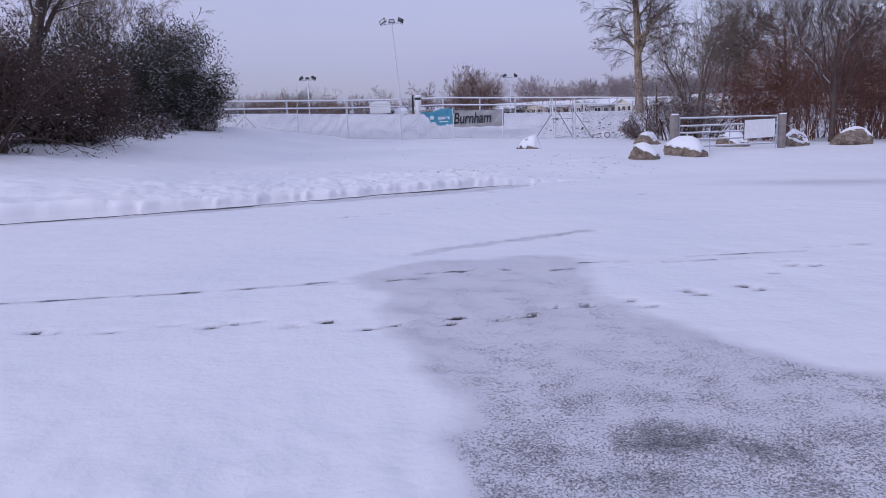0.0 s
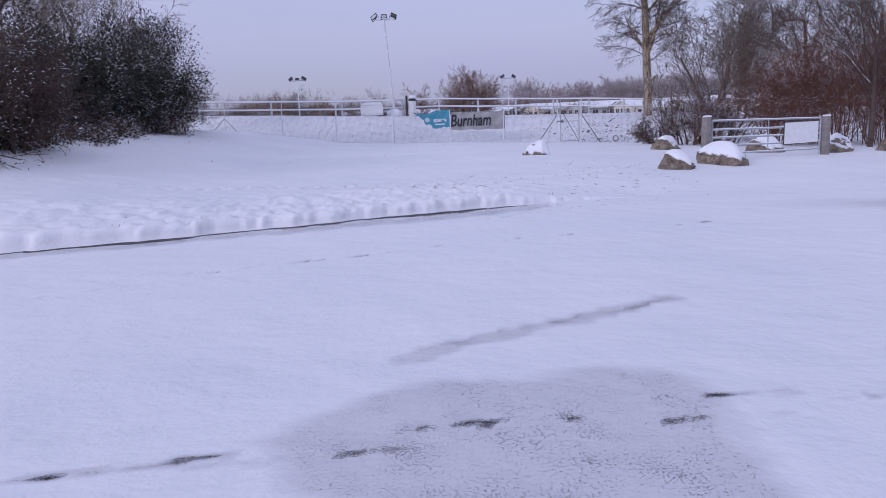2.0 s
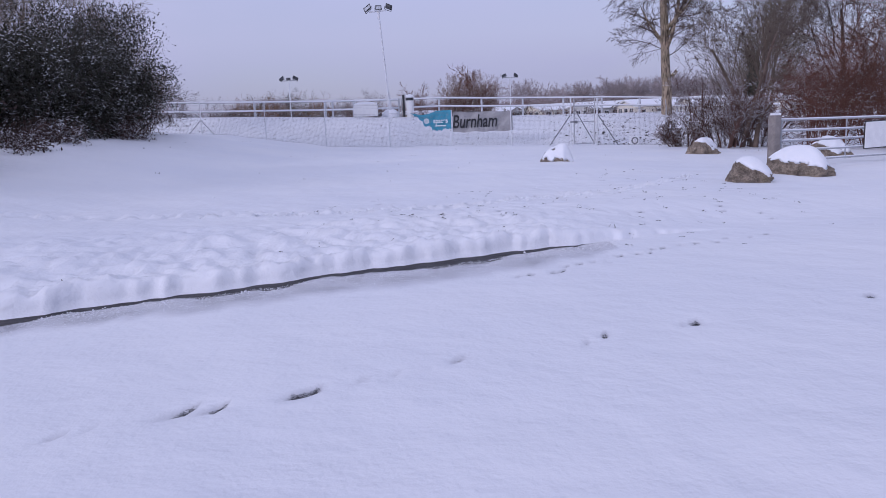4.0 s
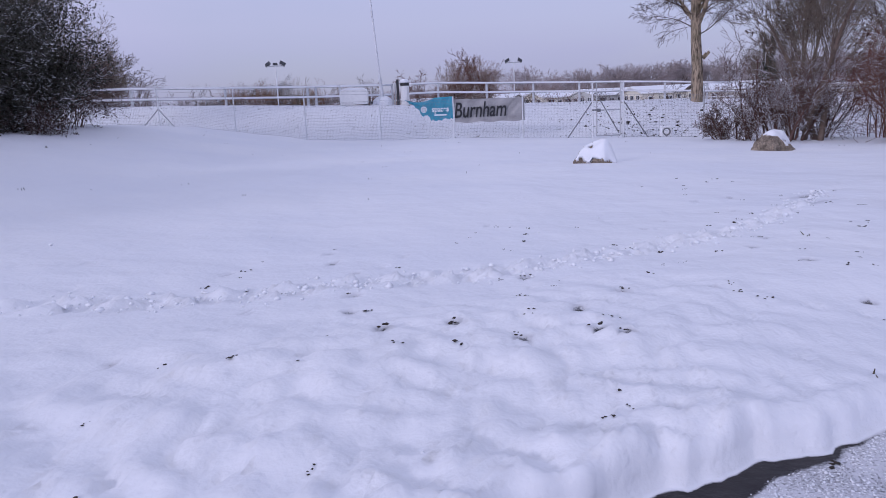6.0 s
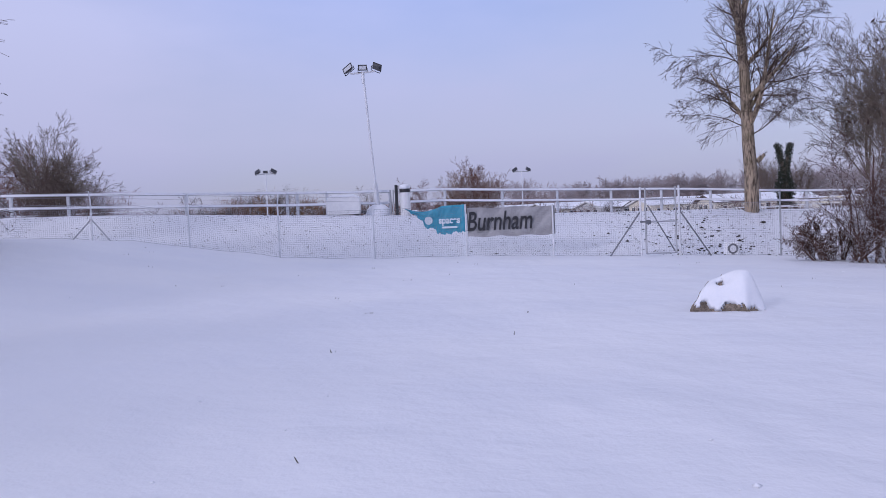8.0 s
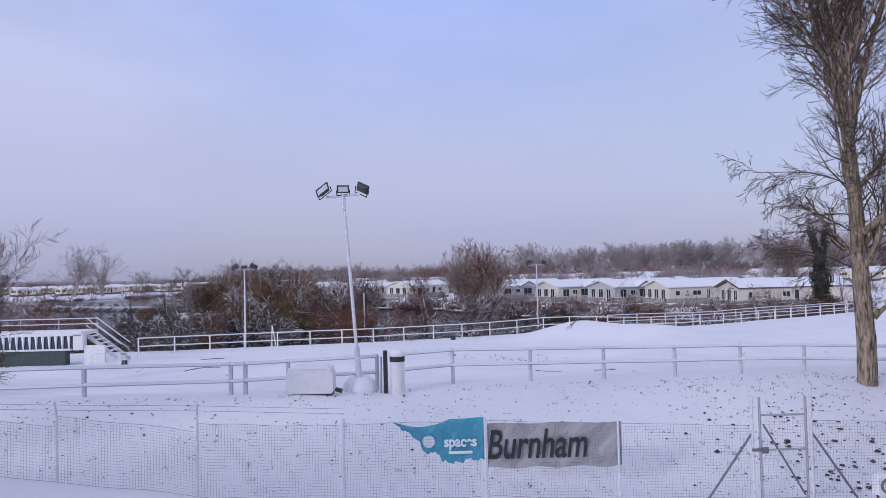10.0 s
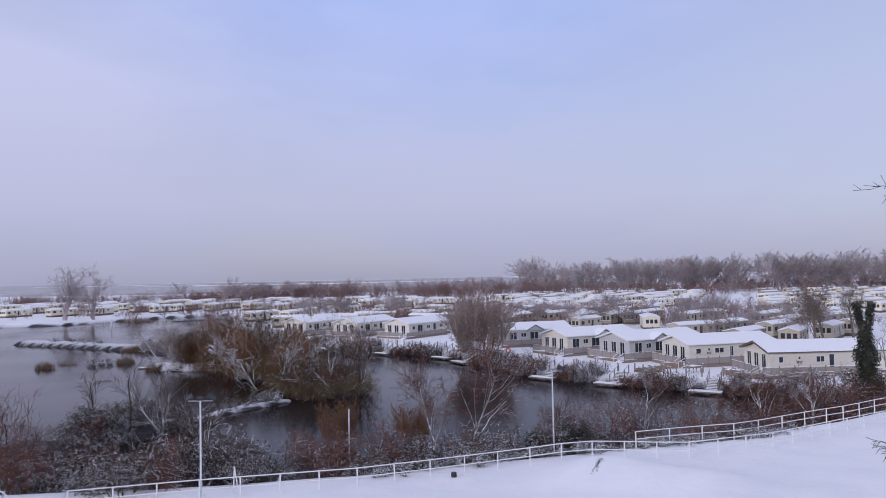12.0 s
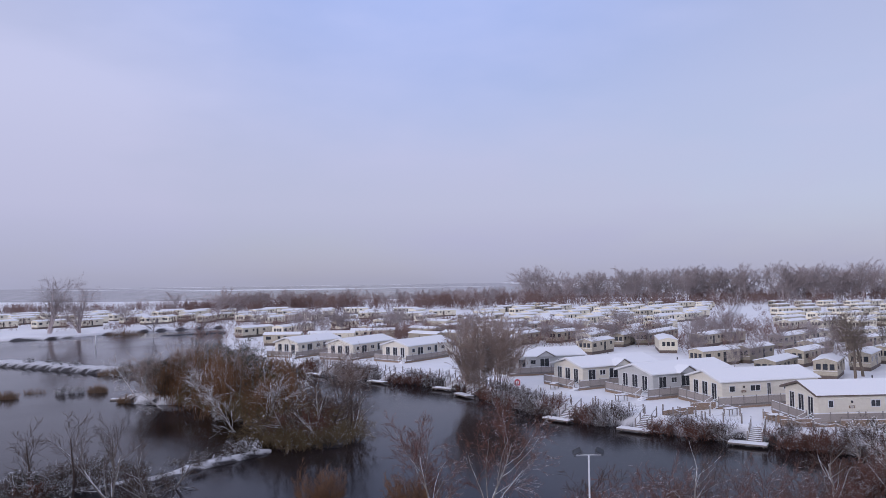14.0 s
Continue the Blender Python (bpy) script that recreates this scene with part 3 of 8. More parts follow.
def build_ground():
    xs = axis([(-4800, 400), (-1200, 60), (-300, 6), (-140, 1.3), (-45, 1.1), (-12, 0.3), (-6.2, 0.09), (-4.6, 0.05), (-3.2, 0.03), (2.4, 0.05), (3.6, 0.3), (13, 1.1), (48, 1.6), (120, 8), (400, 60), (1200, 400), (4800, 1)])
    ys = axis([(-60, 6), (-6, 0.5), (2.0, 0.06), (4.3, 0.036), (6.7, 0.07), (9.6, 0.06), (11.75, 0.017), (12.25, 0.04), (14.2, 0.055), (16.4, 0.13), (20, 0.28), (37, 0.35), (47, 0.8), (80, 0.9), (135, 1.3), (200, 4), (320, 8), (600, 25), (1500, 120), (4800, 1)])
    X, Y = np.meshgrid(xs, ys)
    Y = Y + (np.clip(kerb_line(X), 8.6, 17) - 12) * sstep(2.5, 12, Y) * sstep(30, 12, Y)      # rows bend to follow the kerb
    Z = height(X, Y)
    W = np.zeros_like(X)
    lake = (Y > 70) & (Y < 330) & (np.abs(X) < 220)
    earth = np.zeros_like(X)
    earth[lake] = sstep(0.86, 0.6, Z[lake] - WATER_Z) * 0.95
    for ax, ay, bx, by, r, h in LAND[1:4]:
        d = seg_dist(X[lake], Y[lake], ax, ay, bx, by)
        earth[lake] = np.maximum(earth[lake], 0.9 * sstep(r + 1.5, r * 0.4, d))
    d = seg_dist(X[lake], Y[lake], *LAND[0][:4])
    earth[lake] *= sstep(0.25, 0.9, d)
    W = np.maximum(W, earth)
    sub = (np.abs(X) < 14) & (Y < 18) & (Y > -8)
    W[sub] = wetness(X[sub], Y[sub])
    crust = (Y < 4.4) & (Y > 1.9) & (np.abs(X) < 3.3)
    Z[crust] += sstep(4.2, 2.6, Y[crust]) * (0.010 * wobble(X[crust], Y[crust], 0.09, 2.0) + 0.007 * wobble(X[crust], Y[crust], 0.05, 5.0))
    for cx, cy, a, b, r in PRINTS:
        k = (np.abs(X - cx) < 0.2) & (np.abs(Y - cy) < 0.2)
        u = (X[k] - cx) * math.cos(r) + (Y[k] - cy) * math.sin(r)
        v = -(X[k] - cx) * math.sin(r) + (Y[k] - cy) * math.cos(r)
        e = np.exp(-((u / a) ** 2 + (v / b) ** 2) ** 1.5 * 0.7)
        Z[k] -= 0.03 * e
        W[k] = np.maximum(W[k], (1.5 if b > 0.033 else 1.05) * np.exp(-((u / a) ** 2 + (v / b) ** 2) ** 1.5 * 1.6))
    for i, (cx, cy) in enumerate(HOLES):
        k = (np.abs(X - cx) < 0.25) & (np.abs(Y - cy) < 0.25)
        big = 0.034 if i < 8 else 0.02 + 0.02 * ((i * 7) % 5) / 5
        e = np.exp(-(((X[k] - cx) / big) ** 2 + ((Y[k] - cy) / (big * 0.9)) ** 2))
        Z[k] -= (0.05 if i < 8 else 0.03) * e
        W[k] = np.maximum(W[k], e * (1.0 if i < 8 else (0.85 if i % 3 == 0 else 0.0)))
    for rx, ry in ((0.0, 0.0), (0.09, 0.16)):        # wheel rut of crumbled snow across the meadow
        lane = np.interp(X, [-6, -1.73, -0.62, 0.07, 0.79, 1.51, 2.16, 2.89, 6], [13.9, 14.7, 15.05, 15.25, 15.45, 15.9, 16.4, 17.2, 21]) + ry
        d = np.abs(Y - lane)
        Z += np.where(d < 0.3, np.exp(-(d / 0.07) ** 2) * (0.06 * wobble(X, Y, 0.08, 3.0) - 0.004), 0) * (Y < 20)
    ny, nx = X.shape
    i = np.arange(ny * nx).reshape(ny, nx)
    F = np.stack([i[:-1, :-1], i[:-1, 1:], i[1:, 1:], i[1:, :-1]], -1).reshape(-1, 4)
    me = array_mesh("ground", np.stack([X, Y, Z], -1).reshape(-1, 3), F, M_GROUND, True)
    at = me.attributes.new("wet", "FLOAT", "POINT")
    at.data.foreach_set("value", W.astype(np.float32).ravel())
    return tagged(new("ground", me), "snow-covered meadow, thinly snowed tarmac and lake banks", "ground", kind="structure")


build_ground()
w_me = Soup().add([(-4800, 76, WATER_Z), (4800, 76, WATER_Z), (4800, 4800, WATER_Z), (-4800, 4800, WATER_Z)], [(0, 1, 2, 3)])
tagged(part("water", w_me, M_WATER, None), "dark still lake water with thin ice", "water", kind="structure")


# ---- plants ----
def turn_away(d, angle, rng):
    """d turned by the angle about a random side axis."""
    u = d.orthogonal().normalized()
    u.rotate(Matrix.Rotation(rng.uniform(0, 2 * math.pi), 3, d))
    v = d.copy()
    v.rotate(Matrix.Rotation(angle, 3, u))
    return v


def grow(rng, out, tips, p, d, length, r, lev, spec):
    """One limb and all that springs from it; out: rows p0, p1, r0, r1, level."""
    n, kids, ratio, angle, bend, lift, taper = spec[lev][:7]
    step = length / n
    starts = []
    rr = r
    for i in range(n):
        d = (d + Vector((rng.gauss(0, bend), rng.gauss(0, bend), rng.gauss(0, bend) + lift))).normalized()
        q = p + d * step
        r2 = r * (1 - (1 - taper) * (i + 1) / n)
        out.append((*p, *q, rr, r2, lev))
        starts.append((p, q, d, r2))
        p, rr = q, r2
    if lev + 1 >= len(spec):
        tips.append((p, d))
        return
    for i in range(kids):
        f = spec[lev][7] + (1 - spec[lev][7]) * (i + rng.random()) / kids
        a, b, dd, r3 = starts[min(n - 1, int(f * n))]
        k = f * n - int(f * n)
        L = length * ratio * rng.uniform(0.65, 1.2) * (1.15 - 0.45 * f)
        grow(rng, out, tips, a.lerp(b, k), turn_away(dd, angle * rng.uniform(0.6, 1.3), rng), L, max(r3 * rng.uniform(0.4, 0.65) * (spec[lev][9] if len(spec[lev]) > 9 else 1.0), spec[-1][8]), lev + 1, spec)


def limbs_mesh(name, rows, mat, rmin=0.0, thick=5):
    """Tubes for all limbs: five-sided trunks, three-sided twigs."""
    A = np.array(rows)
    Vs, Fs, k0 = [], [], 0
    for sides, sel in ((thick, A[:, 8] <= 1), (3, A[:, 8] > 1)):
        B = A[sel]
        if not len(B):
            continue
        p0, p1 = B[:, :3], B[:, 3:6]
        r0, r1 = np.maximum(B[:, 6], rmin), np.maximum(B[:, 7], rmin * 0.8)
        d = p1 - p0
        d = d / np.maximum(np.linalg.norm(d, axis=1, keepdims=True), 1e-6)
        ref = np.where(np.abs(d[:, 2:3]) < 0.9, [[0.0, 0, 1]], [[1.0, 0, 0]])
        u = np.cross(d, ref)
        u /= np.linalg.norm(u, axis=1, keepdims=True)
        w = np.cross(d, u)
        ang = np.arange(sides) * 2 * math.pi / sides
        ring = u[:, None, :] * np.cos(ang)[None, :, None] + w[:, None, :] * np.sin(ang)[None, :, None]
        V = np.concatenate([p0[:, None, :] + ring * r0[:, None, None], (p1 + d * r1[:, None] * 0.5)[:, None, :] + ring * r1[:, None, None]], 1)
        base = np.arange(len(B))[:, None] * 2 * sides
        i = np.arange(sides)
        quad = np.stack([i, (i + 1) % sides, sides + (i + 1) % sides, sides + i], -1)
        Vs.append(V.reshape(-1, 3))
        Fs.append((base[:, :, None] + quad[None]).reshape(-1, 4) + k0)
        k0 += len(Vs[-1])
    return array_mesh(name, np.concatenate(Vs), np.concatenate(Fs), mat, True)


def leaves_mesh(name, spots, rng, size, mat, per=6, spread=0.12, droop=0.0):
    """Small bent leaves round the twig ends."""
    P = np.repeat(np.array([[*p, *d] for p, d in spots]), per, axis=0)
    g = np.random.RandomState(rng.randrange(9999))
    n = len(P)
    c = P[:, :3] + g.normal(0, spread, (n, 3)) - P[:, 3:] * g.uniform(0, spread * 3, (n, 1))
    a = P[:, 3:] * 0.6 + g.normal(0, 0.7, (n, 3))
    a[:, 2] -= droop
    a /= np.linalg.norm(a, axis=1, keepdims=True)
    b = np.cross(a, g.normal(0, 1, (n, 3)) + np.array([0, 0, 1.2]))
    b /= np.maximum(np.linalg.norm(b, axis=1, keepdims=True), 1e-6)
    s = size * g.uniform(0.6, 1.35, (n, 1))
    V = np.stack([c, c + a * s * 0.5 + b * s * 0.19, c + a * s, c + a * s * 0.5 - b * s * 0.19], 1).reshape(-1, 3)
    return array_mesh(name, V, np.arange(n * 4).reshape(-1, 4), mat)


# spec rows: pieces, side limbs, length ratio, angle, bend, lift, taper, first side limb at, least radius, share of the side limbs' thickness
SPEC_POPLAR = [(10, 22, 0.27, 0.85, 0.03, 0.01, 0.22, 0.20, 0.005), (5, 9, 0.5, 0.75, 0.12, 0.10, 0.22, 0.12, 0.005),
               (4, 6, 0.55, 0.75, 0.16, 0.08, 0.3, 0.1, 0.005), (2, 3, 0.6, 0.6, 0.22, 0.12, 0.4, 0.1, 0.005), (1, 0, 0, 0, 0.22, 0.16, 0.5, 0, 0.005)]
SPEC_ASH = [(7, 11, 0.62, 0.62, 0.07, 0.03, 0.3, 0.22, 0.004), (6, 8, 0.5, 0.6, 0.11, 0.05, 0.3, 0.2, 0.004),
            (5, 6, 0.5, 0.7, 0.15, 0.02, 0.35, 0.2, 0.004), (3, 3, 0.6, 0.7, 0.2, 0.02, 0.5, 0.2, 0.004), (2, 0, 0, 0, 0.2, 0.0, 0.6, 0, 0.004)]
SPEC_MID = [(6, 9, 0.6, 0.65, 0.08, 0.03, 0.3, 0.22, 0.006), (4, 6, 0.5, 0.65, 0.14, 0.03, 0.3, 0.2, 0.006), (2, 4, 0.6, 0.7, 0.2, 0.0, 0.4, 0.2, 0.006), (1, 0, 0, 0, 0.2, 0.0, 0.6, 0, 0.006)]
SPEC_SHRUB = [(5, 8, 0.62, 0.6, 0.13, 0.02, 0.4, 0.1, 0.004), (4, 6, 0.6, 0.7, 0.2, 0.02, 0.4, 0.15, 0.004),
              (3, 5, 0.6, 0.7, 0.25, 0.0, 0.5, 0.2, 0.004), (2, 0, 0, 0, 0.25, 0.0, 0.6, 0, 0.004)]
SPEC_VASE = [(6, 12, 0.95, 0.52, 0.05, 0.0, 0.45, 0.25, 0.004, 0.62), (6, 9, 0.42, 0.55, 0.09, 0.03, 0.25, 0.12, 0.004, 0.8),
             (4, 6, 0.55, 0.6, 0.12, 0.03, 0.35, 0.1, 0.004), (3, 4, 0.6, 0.6, 0.15, 0.02, 0.5, 0.1, 0.004), (2, 0, 0, 0, 0.15, 0.02, 0.6, 0, 0.004)]
SPEC_OPEN = [(6, 9, 0.85, 0.50, 0.06, 0.0, 0.4, 0.2, 0.004, 0.62), (6, 7, 0.45, 0.6, 0.10, 0.04, 0.25, 0.15, 0.004, 0.8),
             (4, 4, 0.55, 0.65, 0.14, 0.05, 0.35, 0.1, 0.004), (3, 3, 0.6, 0.6, 0.18, 0.05, 0.5, 0.1, 0.004), (2, 0, 0, 0, 0.15, 0.05, 0.6, 0, 0.004)]
SPEC_STEM = [(6, 9, 0.40, 0.42, 0.06, 0.02, 0.3, 0.15, 0.006), (4, 5, 0.5, 0.5, 0.09, 0.03, 0.35, 0.1, 0.006), (2, 3, 0.55, 0.5, 0.12, 0.03, 0.5, 0.1, 0.006), (1, 0, 0, 0, 0.1, 0.03, 0.6, 0, 0.006)]
SPEC_FARVASE = [(4, 14, 0.95, 0.62, 0.05, 0.0, 0.5, 0.22, 0.02, 0.6), (3, 8, 0.45, 0.6, 0.08, 0.03, 0.3, 0.1, 0.02), (2, 4, 0.55, 0.6, 0.12, 0.03, 0.4, 0.05, 0.02), (1, 0, 0, 0, 0.1, 0.03, 0.6, 0, 0.02)]
SPEC_FARDOME = [(2, 6, 0.5, 0.6, 0.09, 0.0, 0.4, 0.2, 0.02), (1, 3, 0.6, 0.6, 0.1, 0.02, 0.5, 0.1, 0.02), (1, 0, 0, 0, 0.1, 0.03, 0.6, 0, 0.02)]
SPEC_BRUSH = [(3, 5, 0.6, 0.6, 0.16, 0.0, 0.4, 0.08, 0.012), (2, 4, 0.65, 0.75, 0.24, -0.02, 0.4, 0.15, 0.012), (1, 0, 0, 0, 0.25, 0.0, 0.6, 0, 0.012)]
SPEC_ARCH = [(5, 5, 0.6, 0.5, 0.1, -0.22, 0.4, 0.2, 0.012), (4, 3, 0.6, 0.6, 0.15, -0.15, 0.4, 0.2, 0.012), (2, 0, 0, 0, 0.2, -0.1, 0.6, 0, 0.012)]
SPEC_BANK = [(4, 6, 0.62, 0.65, 0.16, -0.01, 0.4, 0.08, 0.006), (3, 4, 0.6, 0.75, 0.24, -0.02, 0.4, 0.15, 0.006), (2, 3, 0.65, 0.7, 0.25, 0.0, 0.5, 0.2, 0.006), (1, 0, 0, 0, 0.25, 0.0, 0.6, 0, 0.006)]
SPEC_FARBANK = [(3, 5, 0.62, 0.65, 0.16, -0.01, 0.4, 0.08, 0.012), (2, 4, 0.65, 0.75, 0.24, 0.0, 0.4, 0.15, 0.012), (1, 2, 0.7, 0.7, 0.25, 0.0, 0.5, 0.2, 0.012), (1, 0, 0, 0, 0.25, 0.0, 0.6, 0, 0.012)]


def tree(name, x, y, z, seed, tall, r, spec, mat, label, category="tree", lean=(0, 0), rmin=0.0, leaf=None, stems=1, group="", twig=None, forks=0, spread=0.38, thin=1):
    """A bare tree: trunk as its own mesh, crown of limbs and twigs, and leaves where it has kept some."""
    rng = random.Random(seed)
    root = thing(name, pose(x, y, z), label, category, group)
    rows, tips = [], []
    for k in range(stems):
        d = Vector((lean[0], lean[1], 1)) if stems == 1 else Vector((lean[0] + rng.gauss(0, spread), lean[1] + rng.gauss(0, spread), 1))
        p = Vector((0, 0, -0.15)) if stems == 1 else Vector((rng.gauss(0, 0.25), rng.gauss(0, 0.25), -0.12))
        grow(rng, rows, tips, p, d.normalized(), tall * (1 if stems == 1 else rng.uniform(0.6, 1.05)), r, 0, spec)
    cut = 0 if twig is None else 1
    for k in range(forks):
        a = 2 * math.pi * (k + rng.random() * 0.5) / max(forks, 1)
        base = Vector([q for q in rows if q[8] == 0][int(spec[0][0] * (0.50 + 0.05 * k))][:3])
        d = Vector((math.cos(a) * 0.2, math.sin(a) * 0.2, 1)).normalized()
        sub = [(7, 16, 0.30, 0.62, 0.05, 0.03, 0.25, 0.12, 0.005)] + spec[1:]
        grow(rng, rows, tips, base, d, tall * rng.uniform(0.42, 0.55), r * 0.5, 0, sub)
    trunk = [q for q in rows if q[8] <= cut]
    crown = [q for q in rows if q[8] > cut]
    part("trunk", limbs_mesh("trunk", trunk, mat, rmin, 8 if twig is None else 6), mat, root)
    part("crown", limbs_mesh("crown", crown, twig or mat, rmin), twig or mat, root)
    if leaf:
        size, lm, per, spread = leaf
        part("foliage", leaves_mesh("foliage", tips[::thin], rng, size, lm, per, spread), lm, root)
    return root


SPEC_DROOP = [(6, 10, 0.45, 0.6, 0.10, -0.05, 0.25, 0.1, 0.005), (4, 7, 0.5, 0.6, 0.15, -0.09, 0.3, 0.1, 0.005), (3, 4, 0.6, 0.6, 0.2, -0.12, 0.4, 0.1, 0.005), (2, 0, 0, 0, 0.2, -0.12, 0.5, 0, 0.005)]


def shrub(name, x, y, z, seed, tall, wide, mat, leaf, label, stems=9, group="", spec=SPEC_SHRUB, rmin=0.004, r=0.035, split=False):
    """A many-stemmed bush, leaves on its twig ends if it has any."""
    rng = random.Random(seed)
    root = thing(name, pose(x, y, z), label, "bush", group)
    rows, tips = [], []
    for k in range(stems):
        a = rng.uniform(0, 2 * math.pi)
        s = math.sqrt(rng.random()) * wide
        d = Vector((math.cos(a) * s * 0.55, math.sin(a) * s * 0.55, tall * 0.75))
        p = Vector((math.cos(a) * s * 0.5, math.sin(a) * s * 0.5, -0.12))
        grow(rng, rows, tips, p, d.normalized(), tall * rng.uniform(0.38, 0.78), r, 0, spec)
    if leaf and leaf[2] > 4:
        tips += [(Vector(q[3:6]), Vector((q[3] - q[0], q[4] - q[1], q[5] - q[2])).normalized()) for q in rows if q[8] >= 1]
    if split:                                # near bushes: every main stem by itself
        main, n_ = [q for q in rows if q[8] == 0], spec[0][0]
        for k in range(stems):
            part("stem", limbs_mesh("stem", main[k * n_:(k + 1) * n_], mat, rmin, 5), mat, root)
    part("crown", limbs_mesh("crown", [q for q in rows if q[8] > 0] if split else rows, mat, rmin, 4), mat, root)
    if leaf:
        size, lm, per, spread = leaf
        part("foliage", leaves_mesh("foliage", tips, rng, size, lm, per, spread), lm, root)
    return root


# ---- bushes and trees beside the meadow ----
EVER = "dark evergreen bush dusted with snow on the mound"
for i, (x, y, tall, wide) in enumerate(((-11.0, 28.3, 3.8, 2.2), (-11.8, 24.0, 3.0, 2.3), (-10.2, 20.8, 2.9, 2.2), (-13.5, 21.0, 3.0, 2.4), (-9.9, 24.6, 3.3, 2.2), (-9.3, 27.6, 2.9, 2.0))):
    shrub("evergreen_bush", x, y, level(x, y), 11 + i, tall, wide, M_BARK_SNOW, (0.082, M_LEAF, 16, 0.15), EVER, 16, "bushes on the mound", SPEC_BANK, split=True)
for i, (x, y, tall, wide) in enumerate(((-8.6, 14.2, 3.0, 1.6), (-10.0, 16.6, 3.1, 1.8), (-8.3, 17.6, 2.4, 1.3), (-11.5, 13.2, 3.4, 1.8))):
    shrub("bramble_bush", x, y, level(x, y), 31 + i, tall, wide, M_BARK_DARK, (0.065, M_DEADLEAF, 7, 0.15), "tangled dark brown bush with snow-dusted leaves", 18, "brown bushes beside the meadow", SPEC_BANK, split=True)
for i, (x, y, tall, wide) in enumerate(((-9.2, 29.2, 2.0, 1.3), (-8.4, 26.2, 0.9, 1.2), (-8.6, 23.0, 0.8, 1.5), (-8.2, 20.2, 0.8, 1.4), (-8.6, 18.4, 0.9, 1.3))):
    shrub("bramble_bush", x, y, level(x, y), 91 + i, tall, wide, M_THORN, (0.07, M_DEADLEAF, 3, 0.12), "low snowy bramble spreading from the foot of the bushes", 12, "low brambles on the mound", SPEC_BANK, 0.005, 0.014)
tree("ivy_clad_tree", -13.1, 25.3, level(-13.1, 25.3), 3, 8.5, 0.26, SPEC_ASH, M_BARK_SNOW, "dark ivy-clad tree rising out of the bushes", leaf=(0.08, M_LEAF, 1, 0.2))
for i, (x, y, tall) in enumerate(((-13.4, 31.0, 4.0), (-15.6, 32.5, 4.4), (-11.4, 33.5, 3.0))):
    tree("bare_tree", x, y, level(x, y), 8 + i, tall, 0.12, SPEC_VASE, M_BARK, "bare pale tree behind the evergreen bushes", rmin=0.006, group="bare trees behind the bushes")
tree("bare_tree", -16.4, 47.5, level(-16.4, 47.5), 14, 3.4, 0.06, SPEC_VASE, M_BARK, "bare many-stemmed tree behind the rail fence", stems=4, spread=0.30, rmin=0.006)
shrub("bramble_bush", -13.6, 43.6, level(-13.6, 43.6), 97, 3.4, 1.8, M_BARK_DARK, (0.06, M_DEADLEAF, 1, 0.12), "tangled snowy bramble behind the rail fence", 14, "", SPEC_BANK, 0.006, 0.02, split=True)
poplar = tree("poplar", 11.25, 42.6, level(11.25, 42.6), 5, 13.0, 0.25, SPEC_POPLAR, M_POPLAR, "tall bare poplar with a stout light-brown trunk", lean=(0.03, 0), forks=4, twig=M_BARK_DARK, rmin=0.0055)
rng = random.Random(71)
for k in range(11):                          # low limbs with hanging twigs
    rows, tips = [], []
    a = 2.4 * k + rng.uniform(-0.3, 0.3)
    grow(rng, rows, tips, Vector((0.1 * k / 11, 0, 2.7 + 0.27 * k)), Vector((math.cos(a), math.sin(a), 0.55)).normalized(), rng.uniform(2.2, 3.2), 0.024, 0, SPEC_DROOP)
    part("limb", limbs_mesh("limb", rows, M_BARK_DARK, 0.0055), M_BARK_DARK, poplar)
part("stub", Soup().tube((0.2, -0.05, 1.75), (0.44, -0.12, 2.02), 0.10, 0.075, 9), M_POPLAR, poplar, "broken stub of a limb")
part("snow_cap", Soup().tube((0.30, -0.09, 2.0), (0.46, -0.12, 2.13), 0.07, 0.045, 9), M_SNOW, poplar, "snow on the stub")
tree("bare_tree", 10.85, 31.5, level(10.85, 31.5), 21, 4.6, 0.09, SPEC_OPEN, M_BARK_LIT, "bare upright tree hung with dry seed pods", leaf=(0.11, M_DEADLEAF, 1, 0.1), rmin=0.005, stems=3, spread=0.16, twig=M_BARK, thin=7)
for i, (x, y, tall, wide) in enumerate(((11.9, 34.8, 2.6, 1.8), (9.62, 31.4, 3.1, 1.7), (8.9, 32.6, 1.2, 1.1))):
    shrub("thorn_bush", x, y, level(x, y), 41 + i, tall, wide, M_THORN, None, "low thorny bush edged with snow", 14, "thorn bushes by the fence", rmin=0.006, split=True)
tree("ash_tree", 17.0, 45.2, level(17.0, 45.2), 23, 4.8, 0.07, SPEC_VASE, M_BARK, "bare many-stemmed ash hung with dry seed pods", leaf=(0.06, M_DEADLEAF, 1, 0.12), stems=4, rmin=0.0055, spread=0.10, thin=6)
for i, (x, y, tall, wide) in enumerate(((12.2, 29.8, 3.9, 1.5), (13.6, 28.8, 5.0, 1.5), (15.0, 28.2, 5.6, 1.5), (16.4, 28.4, 5.2, 1.5), (13.9, 33.5, 4.2, 1.6), (16.5, 33.0, 5.6, 1.8), (18.6, 27.0, 5.2, 1.6), (20.5, 31.0, 5.6, 1.8), (17.6, 29.8, 5.6, 1.6), (19.0, 34.0, 5.8, 1.8))):
    shrub("hedge_bush", x, y, level(x, y), 51 + i, tall, wide, M_BARK_RED, None, "bare reddish-brown hedge bush behind the field gate", 20, "hedge behind the field gate", SPEC_BANK, rmin=0.0055, r=0.018, split=True)
